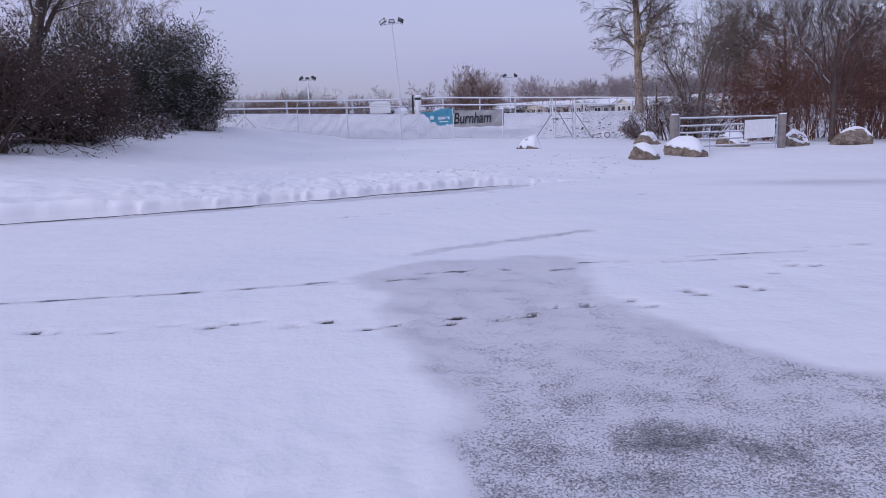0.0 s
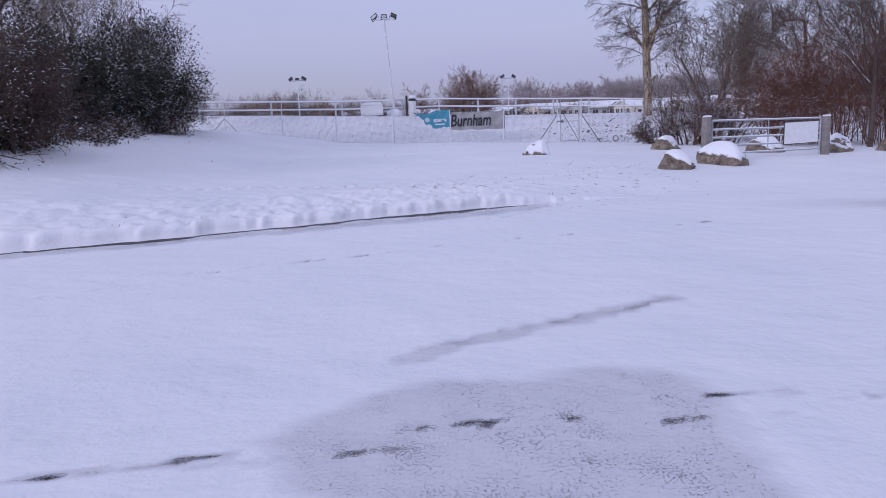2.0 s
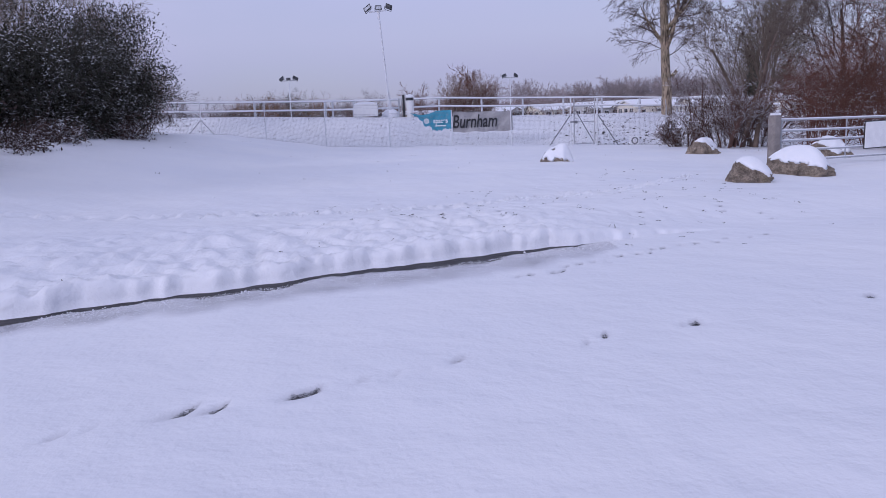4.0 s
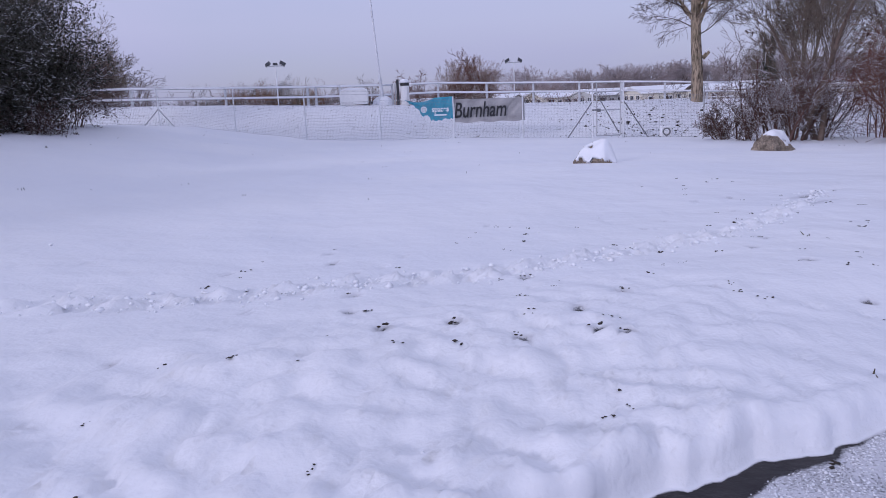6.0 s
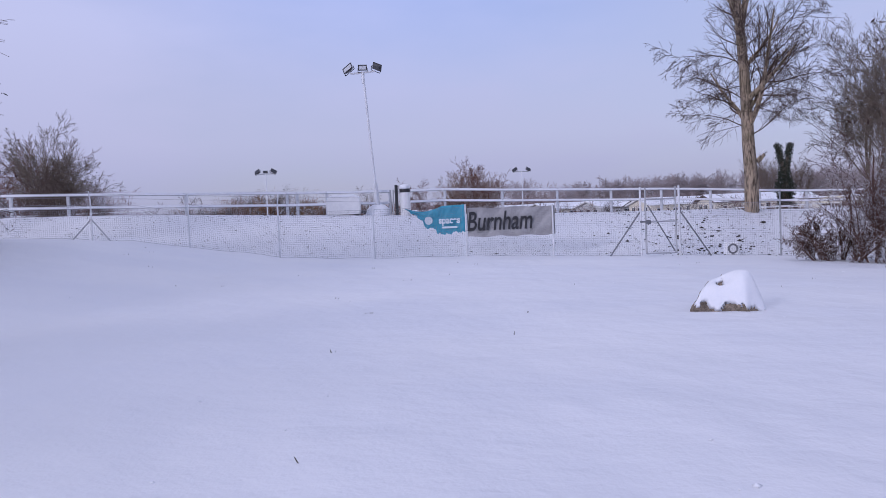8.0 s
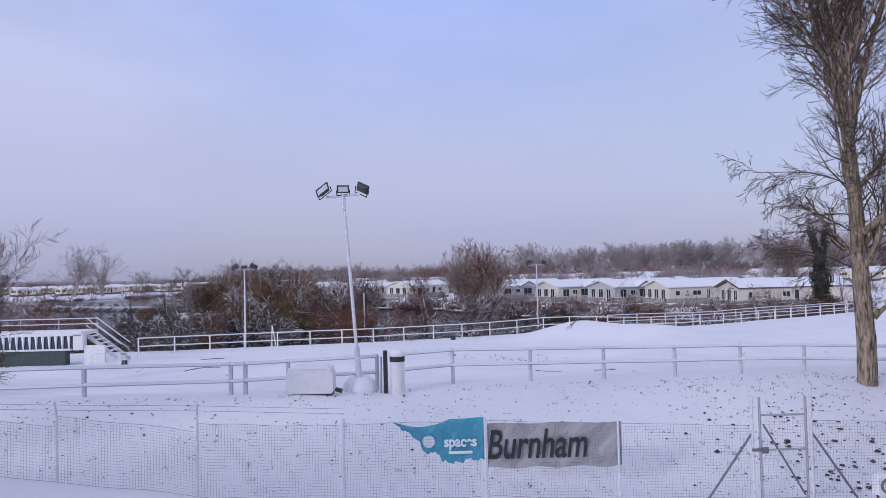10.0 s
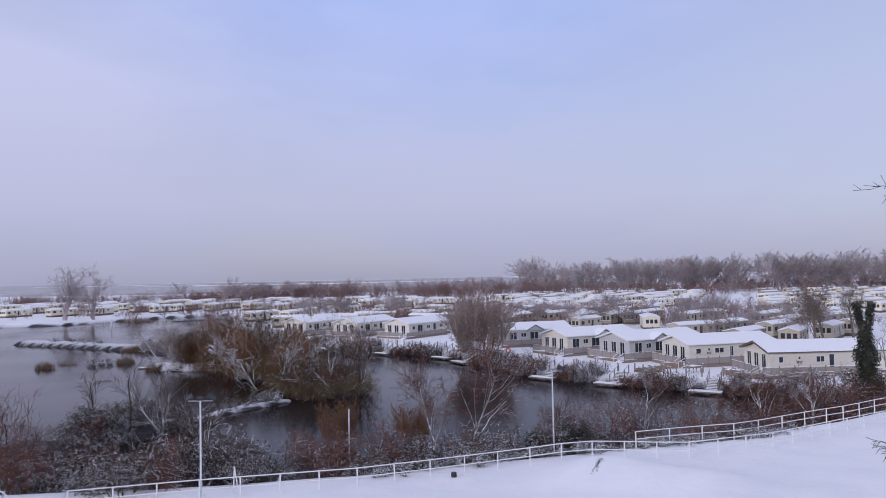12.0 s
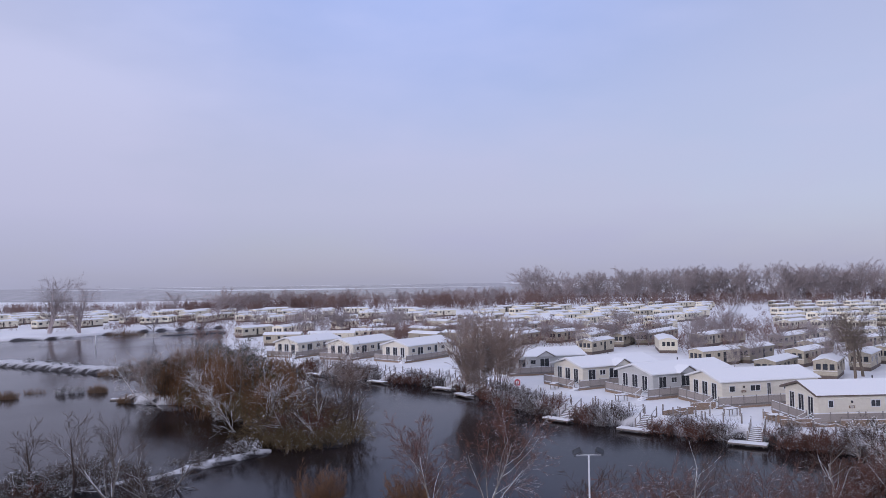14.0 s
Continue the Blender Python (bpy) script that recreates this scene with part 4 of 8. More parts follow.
for i, (x, y, tall, r, lx) in enumerate(((13.2, 25.8, 3.8, 0.085, 0.12), (17.2, 25.6, 4.6, 0.11, -0.05), (17.4, 38.0, 5.6, 0.12, 0.02), (20.0, 36.0, 5.6, 0.12, 0))):
    tree("bare_tree", x, y, level(x, y), 61 + i, tall, r, SPEC_VASE, M_BARK_SNOW, "bare dark tree with snow along its limbs", lean=(lx, 0), rmin=0.006, group="trees behind the field gate", twig=M_BARK_DARK)


# ---- fence with banners ----
def fence_y(x):
    return float(np.interp(x, FENCE_X, FENCE_Y))


def rail_y(x):
    return float(np.interp(x, RAIL_X, RAIL_Y))


FENCE_POSTS = [(-13.8, 0.9), (-11.3, 0.95), (-8.96, 1.0), (-6.56, 1.15), (-4.27, 1.42), (-1.76, 1.42), (0.72, 1.40), (3.07, 1.40), (9.25, 1.55), (12.2, 1.55), (15.0, 1.55), (18, 1.55)]
GATE_X0, GATE_X1 = 5.45, 6.5
fence = thing("mesh_fence", Matrix(), "frosted wire mesh fence on steel posts along the meadow", "fence")
for x, tall in FENCE_POSTS:
    y, z = fence_y(x), level(x, fence_y(x))
    s = Soup().tube((x, y, z - 0.2), (x, y, z + tall), 0.024, 0.022, 8)
    if x not in (0.72, 3.07, -1.76):
        s.tube((x, y, z + tall), (x + 0.07 * (1 if x < 5 else -1.4), y - 0.22, z + tall + 0.26), 0.02, 0.018, 8)
    part("fence_post", s, M_FROSTY_STEEL if x < 9 else M_GALV, fence)
for x in (-8.96,):
    y, z = fence_y(x), level(x, fence_y(x))
    for sx in (-1, 1):
        part("brace", Soup().tube((x, y, z + 0.55), (x + sx * 0.5, y - 0.05, level(x + sx * 0.5, y) - 0.03), 0.02, 0.02, 6), M_GALV, fence)


def mesh_panel(x0, x1, step, r, top):
    """Woven wire between two ends, following the ground."""
    s = Soup()
    n = round((x1 - x0) / step)
    xs = [x0 + (x1 - x0) * i / n for i in range(n + 1)]
    base = [(x, fence_y(x) + 0.03, level(x, fence_y(x)) + 0.02) for x in xs]
    for x, y, z in base:
        s.tube((x, y, z), (x, y, z + top), r, r, 3)
    k = max(1, n // 12)
    for j in range(round(top / step) + 1):
        h = top * j / round(top / step)
        pts = [(x, y + 0.002, z + h) for x, y, z in base[::k]]
        s.path(pts, r * (1.0 if 0 < j < round(top / step) else 2.0), 3)
    return s


ends = [p[0] for p in FENCE_POSTS[:8]] + [GATE_X0]
for a, b in zip(ends, ends[1:]):
    part("wire_mesh", mesh_panel(a, b, 0.05, 0.002, float(np.interp((a + b) / 2, [-9, -6.5, -4, 0], [0.85, 1.0, 1.25, 1.32]))), M_WIRE, fence)
for a, b in ((GATE_X1, 9.25), (9.25, 12.2), (12.2, 15.0)):
    part("wire_mesh", mesh_panel(a, b, 0.05, 0.002, 1.42), M_WIRE, fence)
for h in (0.10, 0.2):                         # strands on the bent post tops
    for a, b in zip(FENCE_POSTS[:6], FENCE_POSTS[1:6]):
        za, zb = level(a[0], fence_y(a[0])) + a[1] + h, level(b[0], fence_y(b[0])) + b[1] + h
        part("strand", Soup().tube((a[0] + h * 0.3, fence_y(a[0]) - h * 0.85, za), (b[0] + h * 0.3, fence_y(b[0]) - h * 0.85, zb), 0.004, 0.004, 4), M_WIRE, fence)

gate = thing("steel_gate", Matrix(), "frosted tubular steel gate shut in the mesh fence", "gate")
gy, gz = fence_y(6), level(6, fence_y(6))
for x in (GATE_X0, GATE_X1):
    part("gate_post", Soup().tube((x, gy, gz - 0.2), (x, gy, gz + 1.9), 0.03, 0.03, 8), M_FROSTY_STEEL, gate)
    out = -1 if x == GATE_X0 else 1
    part("brace", Soup().tube((x, gy, gz + 1.25), (x + out * 0.85, gy, level(x + out * 0.85, gy)), 0.02, 0.02, 6), M_DULL_STEEL, gate)
leafx = (GATE_X0 + 0.13, GATE_X1 - 0.1)
fr = Soup()
for x in leafx:
    fr.tube((x, gy - 0.02, gz + 0.08), (x, gy - 0.02, gz + 1.88), 0.024, 0.024, 8)
for h in (0.09, 0.95, 1.56):
    fr.tube((leafx[0], gy - 0.02, gz + h), (leafx[1], gy - 0.02, gz + h), 0.02, 0.02, 8)
part("gate_frame", fr, M_GALV, gate)
part("diagonal", Soup().tube((leafx[0] + 0.06, gy - 0.02, gz + 1.4), (leafx[1] - 0.05, gy - 0.02, gz + 0.15), 0.017, 0.017, 6), M_DULL_STEEL, gate)
part("latch", Soup().box((leafx[0] - 0.06, gy - 0.05, gz + 0.96), (0.2, 0.04, 0.05)).box((leafx[0] + 0.07, gy - 0.05, gz + 0.95), (0.12, 0.03, 0.11)), M_DULL_STEEL, gate, "steel latch box")
gm = Soup()
nx = 18
for i in range(nx + 1):
    x = leafx[0] + (leafx[1] - leafx[0]) * i / nx
    gm.tube((x, gy, gz + 0.09), (x, gy, gz + 1.5), 0.0016, 0.0016, 3)
for j in range(29):
    gm.tube((leafx[0], gy, gz + 0.09 + j * 0.05), (leafx[1], gy, gz + 0.09 + j * 0.05), 0.0016, 0.0016, 3)
part("wire_mesh", gm, M_WIRE, gate)


def text_part(name, words, size, mat, parent, m, shear=0.0, squeeze=1.0, bold=0.0):
    """Built-in lettering turned into a mesh, lying in x, z."""
    cu = bpy.data.curves.new(name, "FONT")
    cu.body, cu.size, cu.extrude, cu.shear, cu.offset = words, size, 0.002, shear, bold
    cu.align_x, cu.align_y = "CENTER", "CENTER"
    tmp = bpy.data.objects.new(name, cu)
    scene.collection.objects.link(tmp)
    bpy.context.view_layer.update()
    me = bpy.data.meshes.new_from_object(tmp.evaluated_get(bpy.context.evaluated_depsgraph_get()))
    bpy.data.objects.remove(tmp)
    me.transform(m @ Matrix.Diagonal((squeeze, 1, 1, 1)))
    me.materials.clear()
    me.materials.append(mat)
    ob = new(name, me)
    ob.parent = parent
    return ob


def cloth(name, outline_at, x0, x1, nx, nz, y, mat, parent, seed):
    """A hung sheet with creases; outline_at(u) gives its upper and lower edge."""
    rng_ = random.Random(seed)
    ph = [rng_.uniform(0, 6) for _ in range(6)]
    V, F = [], []
    for side in (0, 1):
        for i in range(nx + 1):
            u = i / nx
            hi, lo = outline_at(u)
            for j in range(nz + 1):
                v = j / nz
                crease = 0.012 * math.sin(u * 23 + ph[0] + v * 3) + 0.01 * math.sin(v * 11 + ph[1] + u * 7) + 0.006 * math.sin(u * 61 + v * 17 + ph[2])
                V.append((x0 + (x1 - x0) * u, y + crease + side * 0.006, hi + (lo - hi) * v))
    k = (nx + 1) * (nz + 1)
    for side in (0, 1):
        for i in range(nx):
            for j in range(nz):
                a = side * k + i * (nz + 1) + j
                q = (a, a + 1, a + nz + 2, a + nz + 1)
                F.append(q if side == 0 else q[::-1])
    return part(name, Soup().add(V, F), mat, parent, smooth=True)


grey = thing("grey_banner", Matrix(), "crumpled grey banner with black lettering tied to the fence", "banner")
cloth("sheet", lambda u: (1.46 - 0.03 * u + 0.012 * math.sin(u * 14), 0.68 - 0.02 * u + 0.018 * math.sin(u * 19 + 1)), 0.76, 3.14, 60, 20, 36.33, M_GREY_BANNER, grey, 1)
text_part("lettering", "Burnham", 0.72, M_BANNER_INK, grey, Matrix.Translation((1.62, 36.285, 1.07)) @ Euler((radians(90), 0, 0)).to_matrix().to_4x4(), 0.2, 0.68, 0.009)
blue = thing("torn_blue_banner", Matrix(), "torn bright blue banner hanging from the fence", "banner")


def torn(u):
    hi = 1.52 - 0.16 * math.sin(min(1, u * 1.6) * math.pi) * 0.7 + 0.05 * u
    lo = np.interp(u, [0, 0.12, 0.28, 0.32, 0.36, 0.5, 0.53, 0.75, 0.8, 1.0], [1.49, 1.38, 1.18, 1.0, 0.97, 0.95, 0.80, 0.78, 0.84, 0.82])
    return hi, float(lo) + 0.02 * math.sin(u * 47) + 0.012 * math.sin(u * 113)


cloth("sheet", torn, -0.90, 0.70, 70, 16, 36.36, M_BLUE_BANNER, blue, 2)
text_part("lettering", "spaces", 0.26, M_BANNER_WHITE, blue, Matrix.Translation((0.28, 36.30, 1.16)) @ Euler((radians(90), 0, 0)).to_matrix().to_4x4(), 0, 0.85, 0.008)
part("emblem", Soup().tube((-0.28, 36.33, 1.17), (-0.28, 36.325, 1.17), 0.11, 0.11, 14), M_BANNER_WHITE, blue, "pale round emblem")
part("small_print", Soup().box((0.28, 36.325, 0.97), (0.42, 0.006, 0.05), 0, 0.001), M_BANNER_WHITE, blue)

box = thing("white_case", pose(8.15, 36.9, level(8.15, 36.9)), "white square fan case lying in the snow behind the fence", "case")
part("case", Soup().box((0, 0, 0.16), (0.40, 0.2, 0.40), 0, 0.03), M_RIME, box)
part("grille", Soup().path([(0.12 * math.cos(a), -0.105, 0.17 + 0.12 * math.sin(a)) for a in np.linspace(0, 2 * math.pi, 19)], 0.026, 6), M_DULL_STEEL, box, "dark grey ring")

# ---- white post-and-rail fence on the bank ----
def rail_top(x):
    return float(np.interp(x, [-8, -4.6, 0.3, 4.4, 8.4, 10.4, 12.4, 14.4], [0.63, 0.70, 0.86, 0.84, 0.80, 0.76, 0.73, 0.70]))


RAIL_POSTS = [-21.0, -18.0, -15.0, -12.4, -10.9, -7.73, -4.75, -4.45, -3.55, -1.55, 0.3, 2.35, 4.37, 6.42, 8.4, 10.4, 12.4, 14.4, 16.4, 18.4, 21]
rail = thing("rail_fence", Matrix(), "white-painted post and rail fence capped with snow", "fence")
for x in RAIL_POSTS:
    y = rail_y(x)
    z = level(x, y)
    tall = rail_top(x)
    part("post", Soup().box((x, y, z + tall / 2 - 0.1), (0.08, 0.07, tall + 0.28), 0, 0.012), M_RAIL, rail)
    # added grey strip: stands for the shaded right side of the post
    part("post_edge", Soup().box((x + 0.046, y, z + tall / 2 - 0.1), (0.014, 0.05, tall + 0.24), 0, 0.003), M_GALV, rail)
for a, b in zip(RAIL_POSTS, RAIL_POSTS[1:]):
    a = -0.88 if a == -1.55 else a
    for h in (0.0, -0.38):
        pa, pb = Vector((a, rail_y(a) - 0.06, level(a, rail_y(a)) + rail_top(a) + h)), Vector((b, rail_y(b) - 0.06, level(b, rail_y(b)) + rail_top(b) + h))
        d = pb - pa
        yaw, tip = math.atan2(d.y, d.x), -math.atan2(d.z, math.hypot(d.x, d.y))
        part("rail", Soup().box((pa + pb) / 2, (d.length - 0.01, 0.04, 0.05), yaw, 0.008, 0, tip), M_RIME, rail)
        # added grey strip: draws the line of shade under the rail
        part("rail_edge", Soup().box((pa + pb) / 2 + Vector((0, 0.002, -0.034)), (d.length - 0.01, 0.034, 0.018), yaw, 0.003, 0, tip), M_GALV, rail)
        part("snow_cap", Soup().box((pa + pb) / 2 + Vector((0, -0.004, 0.034)), (d.length - 0.05, 0.03, 0.018), yaw, 0.01, 0, tip), M_SNOW, rail)

# ---- floodlight mast and the things round its foot ----
def floodlight(parent, c, yaw, tilt, size=(0.32, 0.1, 0.26), pane=None, roll=0.0):
    """Lamp head: tapered back, dark rim round the pane, and the fork that holds it."""
    m = Matrix.Translation(c) @ Matrix.Rotation(yaw, 4, "Z") @ Matrix.Rotation(roll, 4, "Y") @ Matrix.Rotation(tilt, 4, "X")
    w, d, h = size

    def put(soup):
        soup.v = [tuple(m @ Vector(p)) for p in soup.v]
        return soup

    a, b = [(-w / 2, h), (w / 2, h), (w / 2, 0), (-w / 2, 0)], [(-w / 3, h * 0.8), (w / 3, h * 0.8), (w / 3, h * 0.2), (-w / 3, h * 0.2)]
    body = Soup().add([(x, -d / 2, z) for x, z in a] + [(x, d / 2, z) for x, z in b], [(0, 3, 2, 1), (4, 5, 6, 7), (0, 1, 5, 4), (1, 2, 6, 5), (2, 3, 7, 6), (3, 0, 4, 7)])
    lamp = part("lamp_head", put(body), M_LAMP, parent, "dark lamp housing with a dusting of snow")
    rim = Soup()
    for u in (-w / 2, w / 2):
        rim.box((u, -d / 2 - 0.01, h / 2), (0.025, 0.035, h + 0.025), 0, 0.005)
    for v in (0, h):
        rim.box((0, -d / 2 - 0.01, v), (w, 0.035, 0.025), 0, 0.005)
    part("rim", put(rim), M_BLACK, lamp)
    part("glass", put(Soup().box((0, -d / 2 - 0.008, h / 2), (w - 0.03, 0.012, h - 0.03), 0, 0.003)), pane or M_LAMP_GLASS, lamp)
    part("fork", put(Soup().path([(-w / 2 - 0.02, 0, h * 0.5), (-w / 2 - 0.02, 0, -0.05), (w / 2 + 0.02, 0, -0.05), (w / 2 + 0.02, 0, h * 0.5)], 0.012, 5)), M_BLACK, lamp)
    return lamp


mz = level(-1.95, 40.75) - 0.1
mast = thing("floodlight_mast", Matrix(), "leaning steel floodlight mast with three lamps", "floodlight")
top = Vector((-2.2, 40.55, 6.0))
foot = Vector((-1.93, 40.8, mz + 0.25))
part("mast_base", Soup().tube(foot, foot.lerp(top, 0.2), 0.082, 0.07, 12), M_FROSTY_STEEL, mast)
part("mast_pole", Soup().tube(foot.lerp(top, 0.2), top, 0.04, 0.035, 12), M_FROSTY_STEEL, mast)
part("crossbar", Soup().tube(top + Vector((-0.4, 0, -0.03)), top + Vector((0.4, 0, 0.03)), 0.03, 0.03, 8).tube(top + Vector((0, 0, -0.35)), top + Vector((0, 0, 0.03)), 0.05, 0.05, 8), M_FROSTY_STEEL, mast)
floodlight(mast, top + Vector((-0.42, -0.05, 0.05)), radians(-22), radians(-24), (0.34, 0.1, 0.2), roll=radians(-32))
floodlight(mast, top + Vector((0.0, -0.02, 0.06)), radians(4), radians(-6), (0.26, 0.1, 0.16))
floodlight(mast, top + Vector((0.42, -0.02, 0.06)), radians(150), radians(-20), (0.32, 0.1, 0.2), roll=radians(-24))
block = thing("concrete_base", pose(-1.93, 40.9, mz - 0.05), "snow-covered concrete block round the mast foot", "base")
part("block", Soup().box((0, 0.05, 0.2), (0.62, 0.5, 0.4), 0.1, 0.08), M_STONE, block)
part("snow_cover", Soup().lathe((0, 0, 0), [(0.44, 0.05), (0.43, 0.2), (0.37, 0.36), (0.24, 0.47), (0.08, 0.53)], 20, 0.85), M_SNOW, block, smooth=True)
tank = thing("white_tank", pose(-3.0, 40.35, level(-3, 40.35)), "white plastic tank with snow on its lid", "tank")
part("tank_body", Soup().prism([(-0.50, 0.03), (0.50, 0.03), (0.53, 0.1), (0.53, 0.46), (0.5, 0.54), (0.42, 0.58), (-0.42, 0.58), (-0.5, 0.54), (-0.53, 0.46), (-0.53, 0.1)], -0.26, 0.26), M_WHITE_PAINT, tank)
part("snow_cover", Soup().prism([(-0.5, 0.545), (-0.42, 0.585), (0.42, 0.585), (0.5, 0.545), (0.48, 0.6), (0.36, 0.655), (-0.3, 0.66), (-0.47, 0.61)], -0.25, 0.25), M_SNOW, tank)
for sx in (-0.42, 0.42):
    part("foot", Soup().box((sx, 0, 0.0), (0.16, 0.5, 0.1), 0, 0.02), M_BLACK, tank, "dark foot")
part("outlet", Soup().tube((0.57, -0.1, 0.1), (0.72, -0.12, 0.06), 0.05, 0.05, 10), M_BLACK, tank, "black outlet pipe")
bz = level(-0.95, 40.5)
bin_ = thing("litter_bin", pose(-1.02, 40.6, bz), "round white litter bin with a black band on the bank", "bin")
part("bin_body", Soup().lathe((0, 0, 0), [(0.165, -0.05), (0.17, 0.76)], 18), M_WHITE_PAINT, bin_, smooth=False)
part("bin_band", Soup().lathe((0, 0, 0), [(0.178, 0.76), (0.178, 0.88)], 18), M_BLACK, bin_, "black band with the slot")
part("bin_top", Soup().lathe((0, 0, 0), [(0.18, 0.88), (0.18, 0.95), (0.15, 1.0), (0.06, 1.03)], 18), M_SNOW, bin_, "snow-capped lid", smooth=True)
boll = thing("black_bollard", pose(-1.3, 40.6, bz), "black plastic bollard beside the bin", "bollard")
part("post", Soup().box((0, 0, 0.47), (0.1, 0.1, 1.1), 0.1, 0.02), M_BLACK, boll)
for dx in (-0.38, -0.28):
    pst = thing("steel_post", pose(-1.15 + dx, 40.65, bz), "thin galvanised post with snow on its side", "post", "thin posts by the mast")
    part("post", Soup().tube((0, 0, -0.15), (0.03, 0, 0.85), 0.022, 0.022, 8).box((0.03, 0, 0.86), (0.06, 0.06, 0.02), 0, 0.005), M_GALV, pst)


# ---- boulders ----
def boulder(x, y, w, d, h, seed, label, cover=0.62, turn=0.0, group="boulders beside the meadow", drift=(0.42, 0.12, 0.88), skew=(-0.2, 0.0), thick=1.0, taper=0.2, low=0.4, slope=0.0, sink=0.05):
    """Angular stone, bare to the wind, with a thick smooth pillow of snow on its sheltered top."""
    root = thing("boulder", pose(x, y, level(x, y) - sink, 0, 0, turn), label, "boulder", group)
    bm = bmesh.new()
    bmesh.ops.create_icosphere(bm, subdivisions=5, radius=1)
    rng_ = random.Random(seed)
    off = Vector((rng_.uniform(0, 50), rng_.uniform(0, 50), 0))
    planes = [(Vector((rng_.gauss(0, 1), rng_.gauss(0, 1), rng_.gauss(0.1, 0.5))).normalized(), rng_.uniform(0.55, 0.85)) for _ in range(13)]
    for v in bm.verts:
        p = v.co.copy()
        for nrm, dist in planes:
            k = p.dot(nrm) - dist
            if k > 0:
                p -= nrm * k
        p *= 1 + 0.10 * noise.fractal(p * 2.6 + off, 0.7, 2.2, 6)
        z = max(p.z, -0.35) * h / 1.1 + h * 0.3
        z *= 1 - slope * p.x
        t = 1 - taper * max(0.0, z / h) ** 1.3
        v.co = (p.x * t * w / 1.6 + skew[0] * z, p.y * t * d / 1.6 + skew[1] * z, z)
    bm.normal_update()
    cap = bm.copy()
    me = bpy.data.meshes.new("stone")
    bm.to_mesh(me)
    bm.free()
    part("stone", me, M_STONE, root)
    lie = Matrix.Rotation(-radians(turn), 3, "Z") @ Vector(drift).normalized()
    bmesh.ops.smooth_vert(cap, verts=cap.verts, factor=0.5, use_axis_x=True, use_axis_y=True, use_axis_z=True)
    cap.normal_update()
    keep = {f for f in cap.faces if f.normal.dot(lie) > cover + 0.3 * noise.noise(f.calc_center_median() * 4.5 + off) and f.calc_center_median().z > h * (low + 0.25 * noise.noise(f.calc_center_median() * 5 + off))}
    best, left = set(), set(keep)
    while left:                              # the one largest patch
        patch, todo = set(), [left.pop()]
        while todo:
            f = todo.pop()
            patch.add(f)
            for e in f.edges:
                for g in e.link_faces:
                    if g in left:
                        left.discard(g)
                        todo.append(g)
        best = patch if len(patch) > len(best) else best
    bmesh.ops.delete(cap, geom=[f for f in cap.faces if f not in best], context="FACES")
    edge = [v.co.copy() for v in cap.verts if v.is_boundary]
    up = bmesh.ops.extrude_face_region(cap, geom=list(cap.faces))
    tops = [g for g in up["geom"] if isinstance(g, bmesh.types.BMVert)]
    for v in tops:
        near = min(((v.co - e).length for e in edge), default=0.1)
        v.co += (Vector((0, 0, 0.8)) + lie * 0.4) * (0.02 + thick * 0.42 * min(near, 0.22) ** 0.8)
    for k in range(10):
        bmesh.ops.smooth_vert(cap, verts=[v for v in tops if v.is_valid], factor=0.5, use_axis_x=True, use_axis_y=True, use_axis_z=True)
    me = bpy.data.meshes.new("snow_cap")
    cap.to_mesh(me)
    cap.free()
    part("snow_cap", me, M_SNOW, root, smooth=True)
    return root


boulder(2.78, 24.1, 0.86, 0.6, 0.40, 3, "mossy pointed boulder half buried under drifted snow", 0.27, 0, drift=(0.68, -0.34, 0.65), skew=(0.1, 0.15), thick=1.5, taper=0.55, low=0.25, sink=0.09)
boulder(7.32, 26.8, 0.95, 0.75, 0.35, 5, "grey angular boulder with a snow cap", 0.4, 10, slope=0.12)
boulder(4.68, 17.75, 0.85, 0.6, 0.28, 9, "low grey boulder with a snow cap", 0.36, 15, skew=(-0.3, 0), low=0.25, slope=0.4)
boulder(6.0, 18.9, 1.0, 0.75, 0.38, 12, "large grey boulder under thick snow", 0.34, -8, thick=1.2, skew=(-0.3, 0), slope=0.35)
boulder(8.9, 23.5, 1.0, 0.65, 0.38, 15, "mossy boulder with a snow cap behind the gate", 0.45, 5)
boulder(10.55, 22.7, 0.95, 0.6, 0.37, 18, "snow-capped boulder beside the gate post", 0.4, 30)
boulder(12.25, 22.6, 1.25, 0.7, 0.40, 22, "long mossy boulder with a snow cap", 0.6, -5, skew=(0, 0), low=0.6)

# ---- field gate ----
fg = thing("field_gate", Matrix(), "galvanised five-bar field gate carrying a blank board", "gate")
ga, gb = Vector((6.2, 20.05, level(6.2, 20.05))), Vector((9.47, 21.5, level(9.47, 21.5)))
gd = (gb - ga)
gyaw = math.atan2(gd.y, gd.x)
for p, tall, wdt in ((ga - gd.normalized() * 0.12, 0.98, 0.16), (gb + gd.normalized() * 0.14, 0.93, 0.16)):
    pb = thing("gate_post", pose(p.x, p.y, p.z, 0, 0, math.degrees(gyaw)), "square timber gate post with snow on its sheltered side", "post", "posts of the field gate")
    part("post", Soup().box((0, 0, tall / 2 - 0.1), (wdt, wdt, tall + 0.2), 0, 0.015), M_TIMBER, pb)
    part("snow_side", Soup().box((0.02, 0, tall + 0.015), (wdt * 0.9, wdt * 0.9, 0.04), 0, 0.018), M_SNOW, pb)
